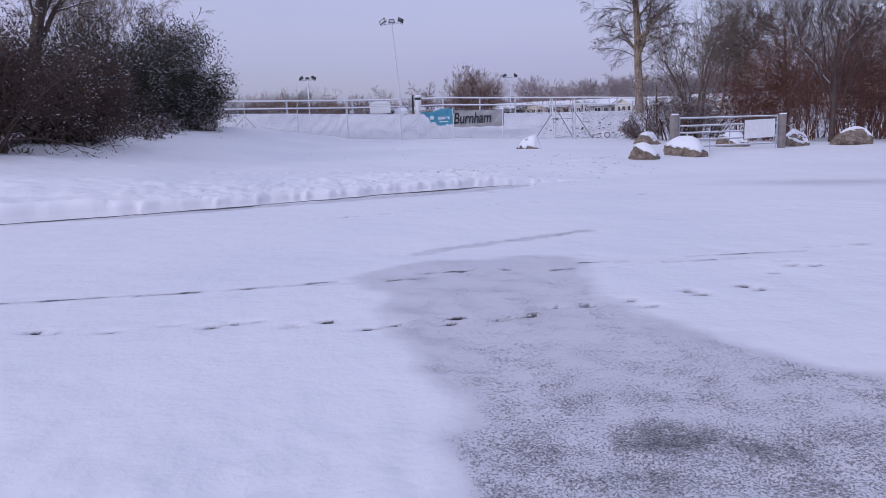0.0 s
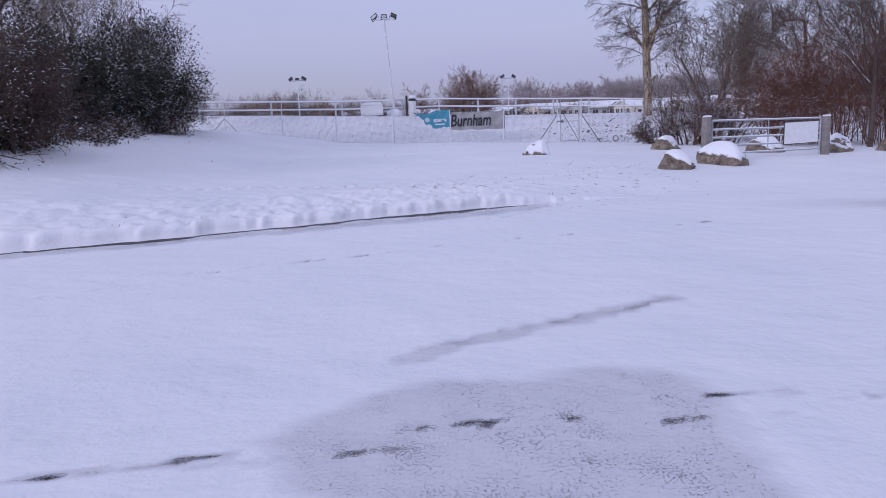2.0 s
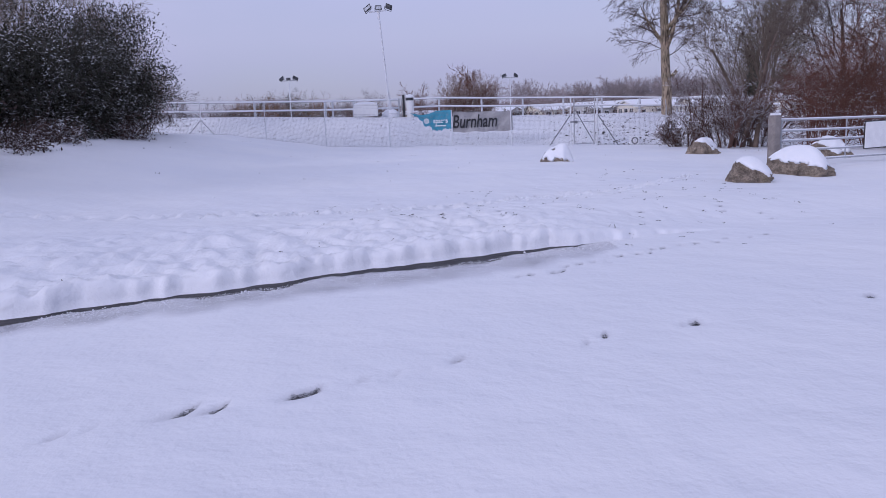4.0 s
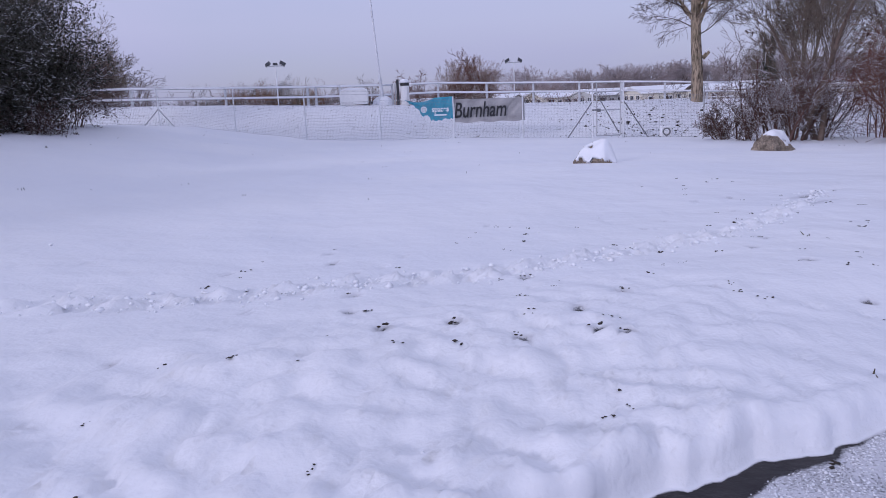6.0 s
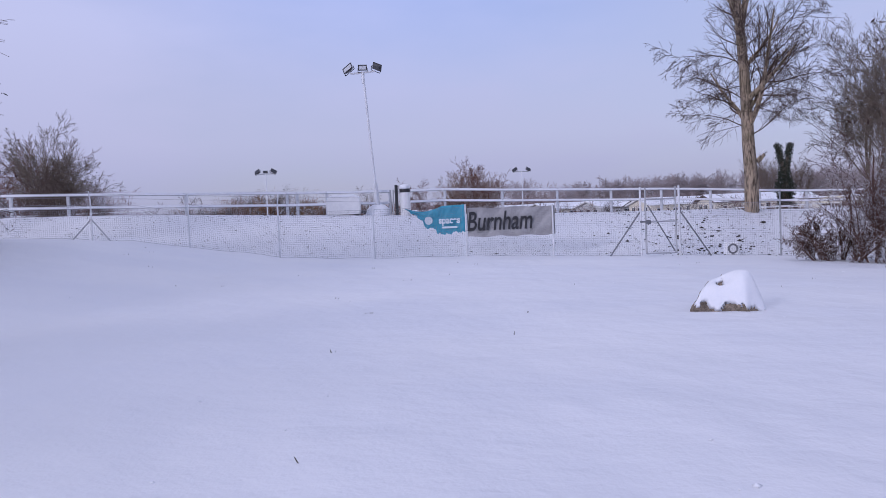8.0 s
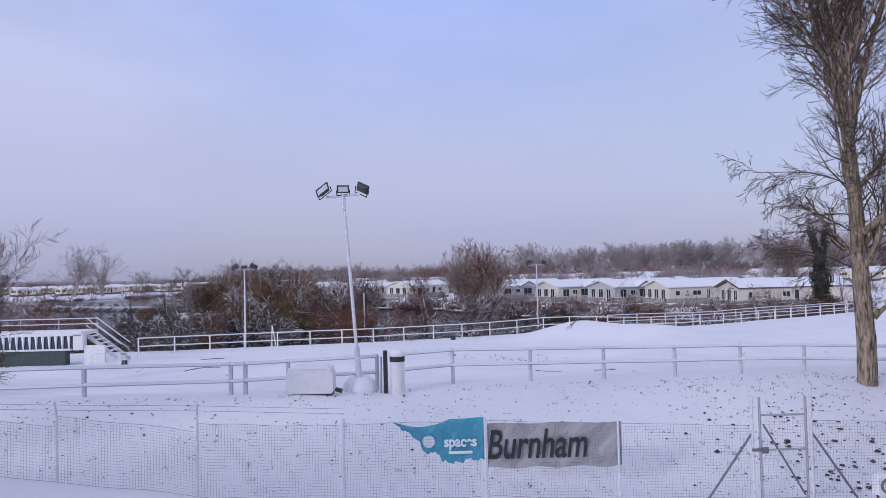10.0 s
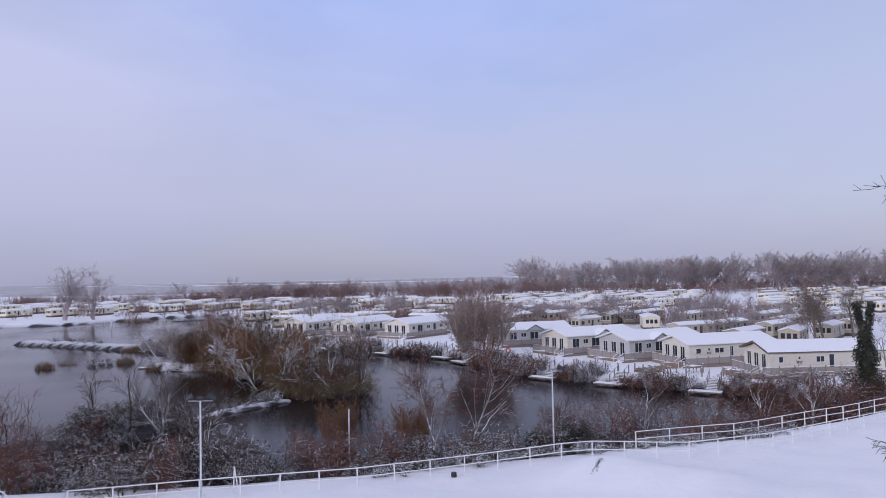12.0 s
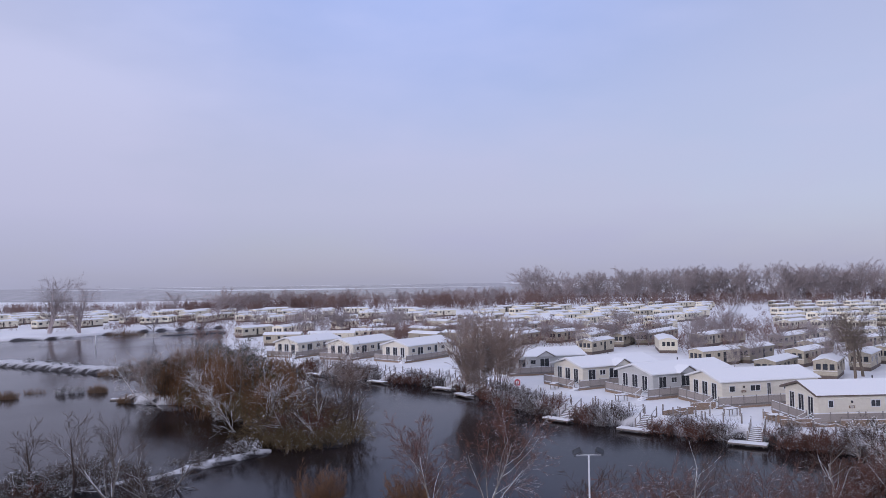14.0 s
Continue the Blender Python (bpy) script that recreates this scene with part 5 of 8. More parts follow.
for f in (0.015, 0.985):
    q = ga + gd * f
    part("stile", Soup().tube((q.x, q.y, q.z + 0.12), (q.x, q.y, q.z + 0.9), 0.022, 0.022, 8), M_GALV, fg)
for h in (0.15, 0.33, 0.51, 0.69, 0.89):
    p, q = ga + gd * 0.015, ga + gd * 0.985
    part("bar", Soup().tube((p.x, p.y, p.z + h), (q.x, q.y, q.z + h), 0.018, 0.018, 8), M_GALV, fg)
    part("snow_on_bar", Soup().tube((p.x, p.y, p.z + h + 0.016), (q.x, q.y, q.z + h + 0.016), 0.015, 0.015, 6), M_SNOW, fg)
mid = ga + gd * 0.5
part("upright", Soup().tube((mid.x, mid.y, mid.z + 0.12), (mid.x, mid.y, mid.z + 0.9), 0.014, 0.014, 6), M_GALV, fg)
sc = ga + gd * 0.79 + Vector((math.sin(gyaw), -math.cos(gyaw), 0)) * 0.05
part("board", Soup().box((sc.x, sc.y, sc.z + 0.56), (1.12, 0.02, 0.5), gyaw, 0.004), M_WHITE_PAINT, fg, "blank white board")
part("board_frame", Soup().box((sc.x, sc.y + 0.012, sc.z + 0.56), (1.16, 0.015, 0.54), gyaw, 0.004), M_BLACK, fg)
for f in (0.3, 0.97):
    q = ga + gd * f
    part("rod", Soup().tube((q.x, q.y - 0.04, q.z - 0.05), (q.x, q.y - 0.04, q.z + 0.3), 0.008, 0.008, 5), M_GALV, fg)


# ---- far rail round the track ----
def polyline(pts, step):
    """Evenly spaced places along a line on the plan."""
    out = []
    for (ax, ay), (bx, by) in zip(pts, pts[1:]):
        n = max(1, round(math.hypot(bx - ax, by - ay) / step))
        out.extend((ax + (bx - ax) * i / n, ay + (by - ay) * i / n) for i in range(n))
    out.append(pts[-1])
    return out


def pipe_rail(name, pts, step, tall, mid, label, r=0.032):
    root = thing(name, Matrix(), label, "railing")
    P = [Vector((x, y, max(level(x, y), -0.75))) for x, y in polyline(pts, step)]
    for p in P:
        part("post", Soup().box((p.x, p.y, p.z + tall / 2 - 0.15), (0.07, 0.07, tall + 0.3), 0, 0.012), M_WHITE_PAINT, root)
    for a, b in zip(P, P[1:]):
        for h in (tall, mid):
            part("rail", Soup().tube(a + Vector((0, 0, h)), b + Vector((0, 0, h)), r, r, 6), M_WHITE_PAINT, root)
    return root


pipe_rail("track_railing", [(-17.05, 65.7), (-11.4, 67.2), (-3.9, 68.8), (3.5, 71.6), (9, 73.0), (14.5, 72.9), (20.2, 74.9), (26.8, 78.7), (31.6, 81.4), (40, 88)], 1.95, 0.92, 0.45, "white two-bar railing round the snowy track")
pipe_rail("bank_railing", [(12.3, 76.0), (19.2, 78.2), (27.3, 82.2), (36.5, 88.2)], 2.2, 1.05, 0.6, "white handrail on the lake bank below the track")


def lamp_pole(x, y, top, lamps, label, group="lamp poles by the lake"):
    root = thing("lamp_pole", Matrix(), label, "street lamp", group)
    z = level(x, y)
    part("pole", Soup().tube((x, y, z - 0.3), (x, y, top), 0.055, 0.04, 10), M_FROSTY_STEEL, root)
    if lamps:
        part("crossbar", Soup().tube((x - 0.6, y, top), (x + 0.6, y, top), 0.035, 0.035, 6), M_GALV, root)
        for k in lamps:
            floodlight(root, (x + k * 0.5, y, top + 0.06), radians(25 * k), radians(-25), (0.42, 0.12, 0.24) if k else (0.3, 0.12, 0.14), M_GLASS, radians(28 * k))
    return root


lamp_pole(-11.35, 67.25, 4.55, (-1, 0, 1), "slim steel lamp pole with three floodlights")
lamp_pole(7.35, 76.4, 4.45, (-1, 1), "slim steel lamp pole with a pair of floodlights")
lamp_pole(-4.95, 74.4, 2.75, (), "plain steel pole without a lamp")
yp = thing("marker_post", pose(-9.95, 67.9, level(-9.95, 67.9)), "short white forked post at the railing", "post")
part("post", Soup().tube((0, 0, -0.2), (0.05, 0, 1.35), 0.035, 0.03, 8).tube((0.3, 0, -0.2), (0.06, 0, 1.3), 0.03, 0.03, 8), M_WHITE_PAINT, yp)
dot = thing("black_marker", pose(1.05, 70.2, level(1.05, 70.2)), "small black drum in the snow", "marker")
part("drum", Soup().tube((0, 0, -0.05), (0, 0, 0.24), 0.16, 0.14, 14), M_BLACK, dot)
dot2 = thing("black_marker", pose(-14.7, 58.2, level(-14.7, 58.2)), "small black drum in the snow", "marker")
part("drum", Soup().tube((0, 0, -0.05), (0, 0, 0.22), 0.16, 0.14, 14), M_BLACK, dot2)

# ---- start stand ----
STAND_Z = 0.22
stand = thing("start_stand", pose(-17.0, 59.8, STAND_Z), "white raised start stand with icicled rail and steel stairs", "stand")
part("deck", Soup().box((-4.0, -0.1, 1.35), (8.0, 1.75, 0.12), 0, 0.02), M_WHITE_PAINT, stand)
part("snow_cover", Soup().box((-4.0, -0.1, 1.44), (7.9, 1.65, 0.07), 0, 0.03), M_SNOW, stand)
part("green_wall", Soup().box((-4.4, -0.72, 0.16), (7.2, 0.5, 1.0), 0, 0.02), M_DARK_GREEN, stand)
for i in range(24):
    part("panel", Soup().box((-7.6 + i * 0.31, -0.88, 0.98), (0.29, 0.06, 0.68), 0, 0.01), M_TEAL, stand)
part("ledge", Soup().box((-4.3, -0.75, 0.63), (7.6, 0.6, 0.09), 0, 0.02), M_WHITE_PAINT, stand)
part("corner_post", Soup().box((-0.15, -0.85, 0.98), (0.5, 0.4, 0.78), 0, 0.03), M_WHITE_PAINT, stand)
part("fascia", Soup().box((-4.0, -1.02, 1.36), (8.0, 0.06, 0.16), 0, 0.01), M_WHITE_PAINT, stand)
ic = random.Random(5)
for i in range(24):
    x = -7.45 + i * 0.31
    part("slat", Soup().tube((x, -0.95, 1.32), (x + 0.01, -0.95, 0.66), 0.085, 0.028, 6), M_RIME, stand, "white slat hung with ice")
for i in range(5):
    part("rail_post", Soup().tube((-7.6 + i * 1.9, 0.65, 1.4), (-7.6 + i * 1.9, 0.65, 2.05), 0.025, 0.025, 6), M_GALV, stand)
for h in (1.75, 2.02):
    part("handrail", Soup().tube((-8, 0.65, h), (0.1, 0.65, h), 0.025, 0.025, 6), M_FROSTY_STEEL, stand)
for sy in (-0.5, 0.5):
    part("stair_string", Soup().box((0.85, sy, 0.62), (2.1, 0.05, 0.18), 0, 0.01, 0, radians(38)), M_FROSTY_STEEL, stand)
    part("stair_rail", Soup().tube((0.0, sy, 2.1), (1.7, sy, 0.78), 0.025, 0.025, 6).tube((0.0, sy, 1.75), (1.7, sy, 0.43), 0.02, 0.02, 6), M_FROSTY_STEEL, stand)
for i in range(7):
    part("tread", Soup().box((0.15 + i * 0.23, 0.0, 1.2 - i * 0.18), (0.24, 1.0, 0.035), 0, 0.006), M_SNOW, stand)
low = thing("low_white_wall", pose(-15.9, 58.9, level(-15.9, 58.9)), "low white wall at the foot of the stairs", "wall")
part("panel", Soup().box((-0.5, 0, 0.35), (1.0, 0.15, 0.9), 0, 0.02), M_WHITE_PAINT, low)

barrier = thing("crowd_barrier", pose(-14.2, 56.2, level(-14.2, 56.2), 0, 0, 4), "frosted steel crowd barrier standing in the snow", "barrier")
fr = Soup().path([(-1.1, 0, 0.05), (-1.1, 0, 0.78), (-1.0, 0, 0.86), (1.0, 0, 0.86), (1.1, 0, 0.78), (1.1, 0, 0.05)], 0.022, 6).tube((-1.1, 0, 0.2), (1.1, 0, 0.2), 0.02, 0.02, 6)
part("frame", fr, M_FROSTY_STEEL, barrier)
for i in range(15):
    part("bar", Soup().tube((-1.0 + i * 0.143, 0, 0.2), (-1.0 + i * 0.143, 0, 0.86), 0.009, 0.009, 5), M_FROSTY_STEEL, barrier)
part("foot", Soup().tube((-0.9, -0.3, 0.02), (-0.9, 0.3, 0.02), 0.02, 0.02, 6), M_FROSTY_STEEL, barrier)
part("foot", Soup().tube((0.9, -0.3, 0.02), (0.9, 0.3, 0.02), 0.02, 0.02, 6), M_FROSTY_STEEL, barrier)


# ---- lodges ----
def window(root, c, w, h, axis_x, name="window", bars=1, door=False):
    """Framed pane set on a wall; axis_x: wall runs along x (outside is -y), else along y (outside is -x)."""
    fr = Soup()
    t = 0.07
    def bx(u, v, su, sv, depth, off):
        p = (c[0] + u, c[1] - off, c[2] + v) if axis_x else (c[0] - off, c[1] + u, c[2] + v)
        return p, ((su, depth, sv) if axis_x else (depth, su, sv))
    for u in (-w / 2, w / 2):
        fr.box(*bx(u, 0, t, h + t, 0.06, 0.035), 0, 0.006)
    for v in (-h / 2, h / 2):
        fr.box(*bx(0, v, w + t, t, 0.06, 0.035), 0, 0.006)
    for i in range(bars):
        fr.box(*bx(-w / 2 + w * (i + 1) / (bars + 1), 0, 0.05, h, 0.05, 0.035), 0, 0.004)
    f = part("door" if door else name, fr, M_TRIM, root)
    part("pane", Soup().box(*bx(0, 0, w - 0.02, h - 0.02, 0.02, 0.028), 0, 0.002), M_GLASS, f)


def lodge(x, y, ang, L, W, wall, label, side, front_deck=1.9, side_deck=1.5, cross=None, dark_trim=False, seed=0):
    """Holiday lodge; local x runs along its length from the lake gable, y across, near long side at y = 0."""
    gz_ = PLAIN_Z
    root = thing("lodge", pose(x, y, gz_, 0, 0, ang), label, "house", "lodges along the lake shore")
    F, E, R = 0.45, 2.74, 3.62          # floor, eaves, ridge over the ground
    body = Soup().add([(0, 0, F), (0, W, F), (0, W, E), (0, W / 2, R - 0.1), (0, 0, E), (L, 0, F), (L, W, F), (L, W, E), (L, W / 2, R - 0.1), (L, 0, E)],
                      [(0, 4, 3, 2, 1), (5, 6, 7, 8, 9), (0, 5, 9, 4), (1, 2, 7, 6), (0, 1, 6, 5)])
    part("wall", body, wall, root)
    n = 11
    for i in range(n):                     # cladding boards on the two seen sides
        z = F + 0.08 + i * (E - F - 0.1) / n
        h = (E - F - 0.1) / n
        part("board", Soup().box((L / 2, -0.012, z + h / 2), (L - 0.1, 0.022, h - 0.012), 0, 0.006), wall, root)
        part("board", Soup().box((-0.012, W / 2, z + h / 2), (0.022, W - 0.1, h - 0.012), 0, 0.006), wall, root)
    part("skirting", Soup().box((L / 2, W / 2, F / 2 - 0.05), (L - 0.15, W - 0.15, F + 0.1), 0, 0.01), M_TIMBER, root)
    ov, tk = 0.45, 0.10
    for s in (0, 1):
        y0, y1 = (-0.28, W / 2) if s == 0 else (W + 0.28, W / 2)
        z0 = E - 0.10
        V = [(-ov, y0, z0), (L + 0.2, y0, z0), (L + 0.2, y1, R), (-ov, y1, R)]
        V += [(a, b, c + tk) for a, b, c in V]
        q = [(0, 3, 2, 1), (4, 5, 6, 7), (0, 1, 5, 4), (1, 2, 6, 5), (2, 3, 7, 6), (3, 0, 4, 7)]
        q = q if s == 0 else [t[::-1] for t in q]
        part("roof", Soup().add(V, q), M_BROWN_TRIM if dark_trim else M_TRIM, root)
        V2 = [(a * 0.995, b, c + tk + 0.004) for a, b, c in V[:4]]
        lift = 0.11
        m = [V2[0], V2[1], V2[2], V2[3]] + [(V2[0][0] + 0.05, V2[0][1] + (0.06 if s == 0 else -0.06), V2[0][2] + lift), (V2[1][0] - 0.05, V2[1][1] + (0.06 if s == 0 else -0.06), V2[1][2] + lift),
                                            (V2[2][0] - 0.05, V2[2][1], V2[2][2] + lift), (V2[3][0] + 0.05, V2[3][1], V2[3][2] + lift)]
        part("roof_snow", Soup().add(m, q), M_SNOW, root, "even layer of snow")
        part("gutter", Soup().tube((-ov, y0, z0 + 0.03), (L + 0.2, y0, z0 + 0.03), 0.045, 0.045, 6), M_TRIM if not dark_trim else M_BROWN_TRIM, root)
    for s in (0, 1):                       # barge boards of the lake gable
        a, b = Vector((-ov - 0.02, -0.3 if s == 0 else W + 0.3, E - 0.02)), Vector((-ov - 0.02, W / 2, R + 0.06))
        d = b - a
        part("barge_board", Soup().box((a + b) / 2, (0.05, d.length, 0.2), 0, 0.01, math.atan2(d.z, d.y)), M_BROWN_TRIM if dark_trim else M_TRIM, root)
    part("flue", Soup().tube((L * 0.55, W / 2 + 0.3, R - 0.1), (L * 0.55, W / 2 + 0.3, R + 0.5), 0.06, 0.06, 8), M_BLACK, root)
    for c, w in ((W * 0.22, 0.95), (W * 0.5, 1.05), (W * 0.78, 0.95)):
        window(root, (0, c, F + 1.03), w, 1.85, False, door=abs(c - W / 2) < 0.1)
    rs = random.Random(seed)
    for kind, u, w in side:
        if kind == "d":
            window(root, (u, 0, F + 1.0), w, 1.9, True, bars=0, door=True)
        elif kind == "t":
            window(root, (u, 0, F + 1.05), w, 1.7, True)
        else:
            window(root, (u, 0, F + 1.42), w, 0.66, True, bars=0 if w < 0.9 else 1)
    if cross is not None:                  # small gabled porch on the long side
        cw = 1.5
        part("porch_gable", Soup().prism([(cross - cw, E - 0.05), (cross + cw, E - 0.05), (cross, E + 0.72)], -0.55, 1.2), wall, root)
        for s in (-1, 1):
            a, b = Vector((cross + s * (cw + 0.15), 0.2, E - 0.08)), Vector((cross, 0.2, E + 0.8))
            d = b - a
            part("porch_roof", Soup().box((a + b) / 2 + Vector((0, 0, 0.05)), (d.length, 2.0, 0.1), 0, 0.02, 0, -math.atan2(d.z, d.x)), M_SNOW, root)
        part("porch_trim", Soup().prism([(cross - cw - 0.1, E - 0.12), (cross - cw + 0.1, E - 0.12), (cross, E + 0.68), (cross + cw - 0.1, E - 0.12), (cross + cw + 0.1, E - 0.12), (cross, E + 0.85)], -0.62, -0.57), M_BROWN_TRIM, root)
    # deck round the lake gable and the near side
    dz = 0.34
    x0, y0 = -front_deck, -side_deck
    part("deck_floor", Soup().box(((x0 + L * 0.75) / 2, y0 / 2, dz - 0.06), (L * 0.75 - x0, -y0, 0.12), 0, 0.02), M_TIMBER, root)
    part("deck_floor", Soup().box((x0 / 2, W / 2, dz - 0.06), (front_deck, W, 0.12), 0, 0.02), M_TIMBER, root)
    part("deck_snow", Soup().box((x0 / 2, W / 2 + y0 / 2, dz + 0.03), (front_deck - 0.1, W - y0 - 0.1, 0.05), 0, 0.02), M_SNOW, root)
    part("deck_skirt", Soup().box(((x0 + L * 0.75) / 2, y0 + 0.03, dz / 2 - 0.1), (L * 0.75 - x0, 0.05, dz + 0.1), 0, 0.01).box((x0 + 0.03, W / 2 + y0 / 2, dz / 2 - 0.1), (0.05, W - y0 - 0.06, dz + 0.1), 0, 0.01), M_BROWN_TIMBER, root)
    panel = M_PANEL
    def run(ax, ay, bx_, by):
        d = math.hypot(bx_ - ax, by - ay)
        k = max(1, round(d / 1.7))
        for i in range(k + 1):
            px, py = ax + (bx_ - ax) * i / k, ay + (by - ay) * i / k
            part("deck_post", Soup().box((px, py, dz + 0.52), (0.09, 0.09, 1.06), 0, 0.012), M_TIMBER, root)
        yaw = math.atan2(by - ay, bx_ - ax)
        for i in range(k):
            f = (i + 0.5) / k
            px, py = ax + (bx_ - ax) * f, ay + (by - ay) * f
            part("deck_panel", Soup().box((px, py, dz + 0.5), (d / k - 0.1, 0.025, 0.72), yaw, 0.006), panel, root)
            part("deck_rail", Soup().box((px, py, dz + 0.95), (d / k - 0.02, 0.07, 0.06), yaw, 0.01), M_FROSTY_STEEL if not dark_trim else M_SNOW, root)
    run(x0 + 0.05, y0 + 0.05, L * 0.75, y0 + 0.05)
    run(x0 + 0.05, y0 + 1.2, x0 + 0.05, W - 0.05)
    for i in range(3):
        part("step", Soup().box((x0 - 0.15 - 0.28 * (2 - i), y0 + 0.6, 0.03 + 0.11 * i), (0.3, 1.0, 0.1), 0, 0.01), M_SNOW, root)
    for yy in (y0 + 0.1, y0 + 1.1):
        part("step_rail", Soup().tube((x0, yy, dz + 0.95), (x0 - 0.9, yy, 0.85), 0.035, 0.035, 6).tube((x0 - 0.9, yy, -0.1), (x0 - 0.9, yy, 0.88), 0.04, 0.04, 6), M_TRIM, root)
    return root


def sign_plate(root, u):
    """Small name board and wall lamp beside a window; the writing is too small to read."""
    p = part("name_board", Soup().box((u, -0.04, 1.55), (0.6, 0.03, 0.26), 0, 0.008), M_BROWN_TIMBER, root)
    part("writing_bar", Soup().box((u, -0.058, 1.58), (0.42, 0.006, 0.04), 0, 0.001).box((u, -0.058, 1.5), (0.3, 0.006, 0.03), 0, 0.001), M_TRIM, p)
    part("wall_lamp", Soup().box((u, -0.08, 2.05), (0.14, 0.14, 0.24), 0, 0.02), M_BLACK, root, "black wall lamp")


SIDE_NEAR = [("w", 1.2, 0.5), ("w", 5.7, 0.95), ("d", 7.0, 0.6), ("w", 10.0, 0.6)]
SIDE_WIDE = [("w", 1.3, 0.7), ("w", 4.3, 1.3), ("t", 6.1, 0.5), ("w", 8.3, 0.45), ("w", 10.6, 0.8)]
SIDE_ALT = [("w", 1.4, 0.8), ("t", 3.4, 1.5), ("w", 6.0, 1.0), ("d", 8.0, 0.85), ("w", 10.2, 1.0)]
SIDE_CROSS = [("t", 1.5, 1.2), ("w", 3.3, 0.9), ("t", 5.2, 1.5), ("w", 7.8, 0.9), ("w", 10.2, 1.0)]
near_lodge = lodge(37.4, 112.9, 2, 14.0, 6.4, M_CREAM, "cream clad lodge with brown trim and snowy roof", SIDE_NEAR, 1.6, 1.7, None, True, 1)
wide_lodge = lodge(31.9, 123.2, 14, 12.8, 6.3, M_CREAM, "long cream lodge with snowy roof beside the lake", SIDE_WIDE, 1.6, 1.6, None, False, 2)
lodge(26.3, 130.4, 25, 13.2, 6.5, M_SAGE, "grey lodge with glazed gable and snowy roof", SIDE_CROSS, 2.2, 1.6, 5.2, False, 3)
lodge(19.4, 138.6, 27, 13.2, 6.4, M_CREAM, "cream lodge with gabled side porch and snowy roof", SIDE_CROSS, 1.8, 1.6, 6.6, False, 4)
lodge(11.6, 153.0, 14, 12.0, 6.2, M_SAGE, "grey lodge with gabled side porch and snowy roof", SIDE_CROSS, 1.0, 1.5, 5.2, False, 5)
lodge(-5.0, 174.5, 52, 13.5, 6.3, M_CREAM, "cream lodge with tall gable windows and snowy roof", SIDE_ALT, 2.4, 1.5, None, False, 6)
lodge(-15.6, 180.0, 58, 13.5, 6.2, M_CREAM, "cream lodge with dark gable windows and snowy roof", SIDE_ALT, 2.4, 1.5, None, False, 7)
lodge(-26.9, 185.6, 60, 13.5, 6.0, M_CREAM, "cream lodge on the far shore with snowy roof", SIDE_ALT, 2.4, 1.5, None, False, 8)


sign_plate(near_lodge, 3.3)
sign_plate(wide_lodge, 2.8)


# ---- jetties, shore posts and rope ----
def jetty(x, y, ang, n, label):
    """Floating stage at the water with steps up to the terrace; local y leads inland."""
    root = thing("jetty", pose(x, y, WATER_Z, 0, 0, ang), label, "jetty", "jetties along the shore")
    for i in range(7):
        part("stage_board", Soup().box((-1.44 + i * 0.48, 0, 0.24), (0.45, 1.2, 0.14), 0, 0.015), M_TIMBER, root)
    part("stage_snow", Soup().box((0, 0, 0.345), (3.3, 1.16, 0.07), 0, 0.03), M_SNOW, root)
    for px in (-1.3, 1.3):
        part("pile", Soup().tube((px, -0.2, -0.8), (px, -0.2, 0.2), 0.08, 0.08, 8), M_TIMBER, root)
    w = 1.25
    rise, run_ = (PLAIN_Z + 0.42 - WATER_Z - 0.3) / n, 0.29
    for i in range(n):
        part("tread", Soup().box((0.5, 0.65 + i * run_, 0.34 + rise * (i + 0.7)), (w, 0.27, 0.05), 0, 0.01), M_TIMBER, root)
        part("tread_snow", Soup().box((0.5, 0.65 + i * run_, 0.39 + rise * (i + 0.7)), (w - 0.06, 0.25, 0.05), 0, 0.02), M_SNOW, root)
    for sx in (-w / 2, w / 2):
        part("string", Soup().box((0.5 + sx, 0.5 + n * run_ / 2, 0.3 + rise * n / 2), (0.07, math.hypot(n * run_, n * rise), 0.24), 0, 0.01, math.atan2(rise, run_)), M_TIMBER, root)
        for f in (0, 0.5, 1):
            part("newel", Soup().box((0.5 + sx, 0.55 + f * n * run_, 0.75 + f * n * rise), (0.1, 0.1, 1.05), 0, 0.012), M_TIMBER, root)
            part("newel_snow", Soup().box((0.5 + sx, 0.55 + f * n * run_, 1.30 + f * n * rise), (0.12, 0.12, 0.06), 0, 0.025), M_SNOW, root)
        part("handrail", Soup().tube((0.5 + sx, 0.55, 1.18), (0.5 + sx, 0.55 + n * run_, 1.18 + n * rise), 0.045, 0.045, 6), M_TIMBER, root)
        part("rail_snow", Soup().tube((0.5 + sx, 0.55, 1.235), (0.5 + sx, 0.55 + n * run_, 1.235 + n * rise), 0.035, 0.035, 6), M_SNOW, root)
    return root


JET = "snow-covered timber jetty with steps up the bank"
JETTIES = ((28.45, 108.1, -31), (20.12, 114.97, -40), (13.55, 121.04, -44), (4.24, 138.77, -62), (1.5, 145.2, -40), (-8.43, 153.3, -40), (-19.5, 163.6, -40))
for x, y, ang in JETTIES:
    jetty(x + 0.75 * math.sin(radians(ang)), y - 0.75 * math.cos(radians(ang)), ang, 8, JET)


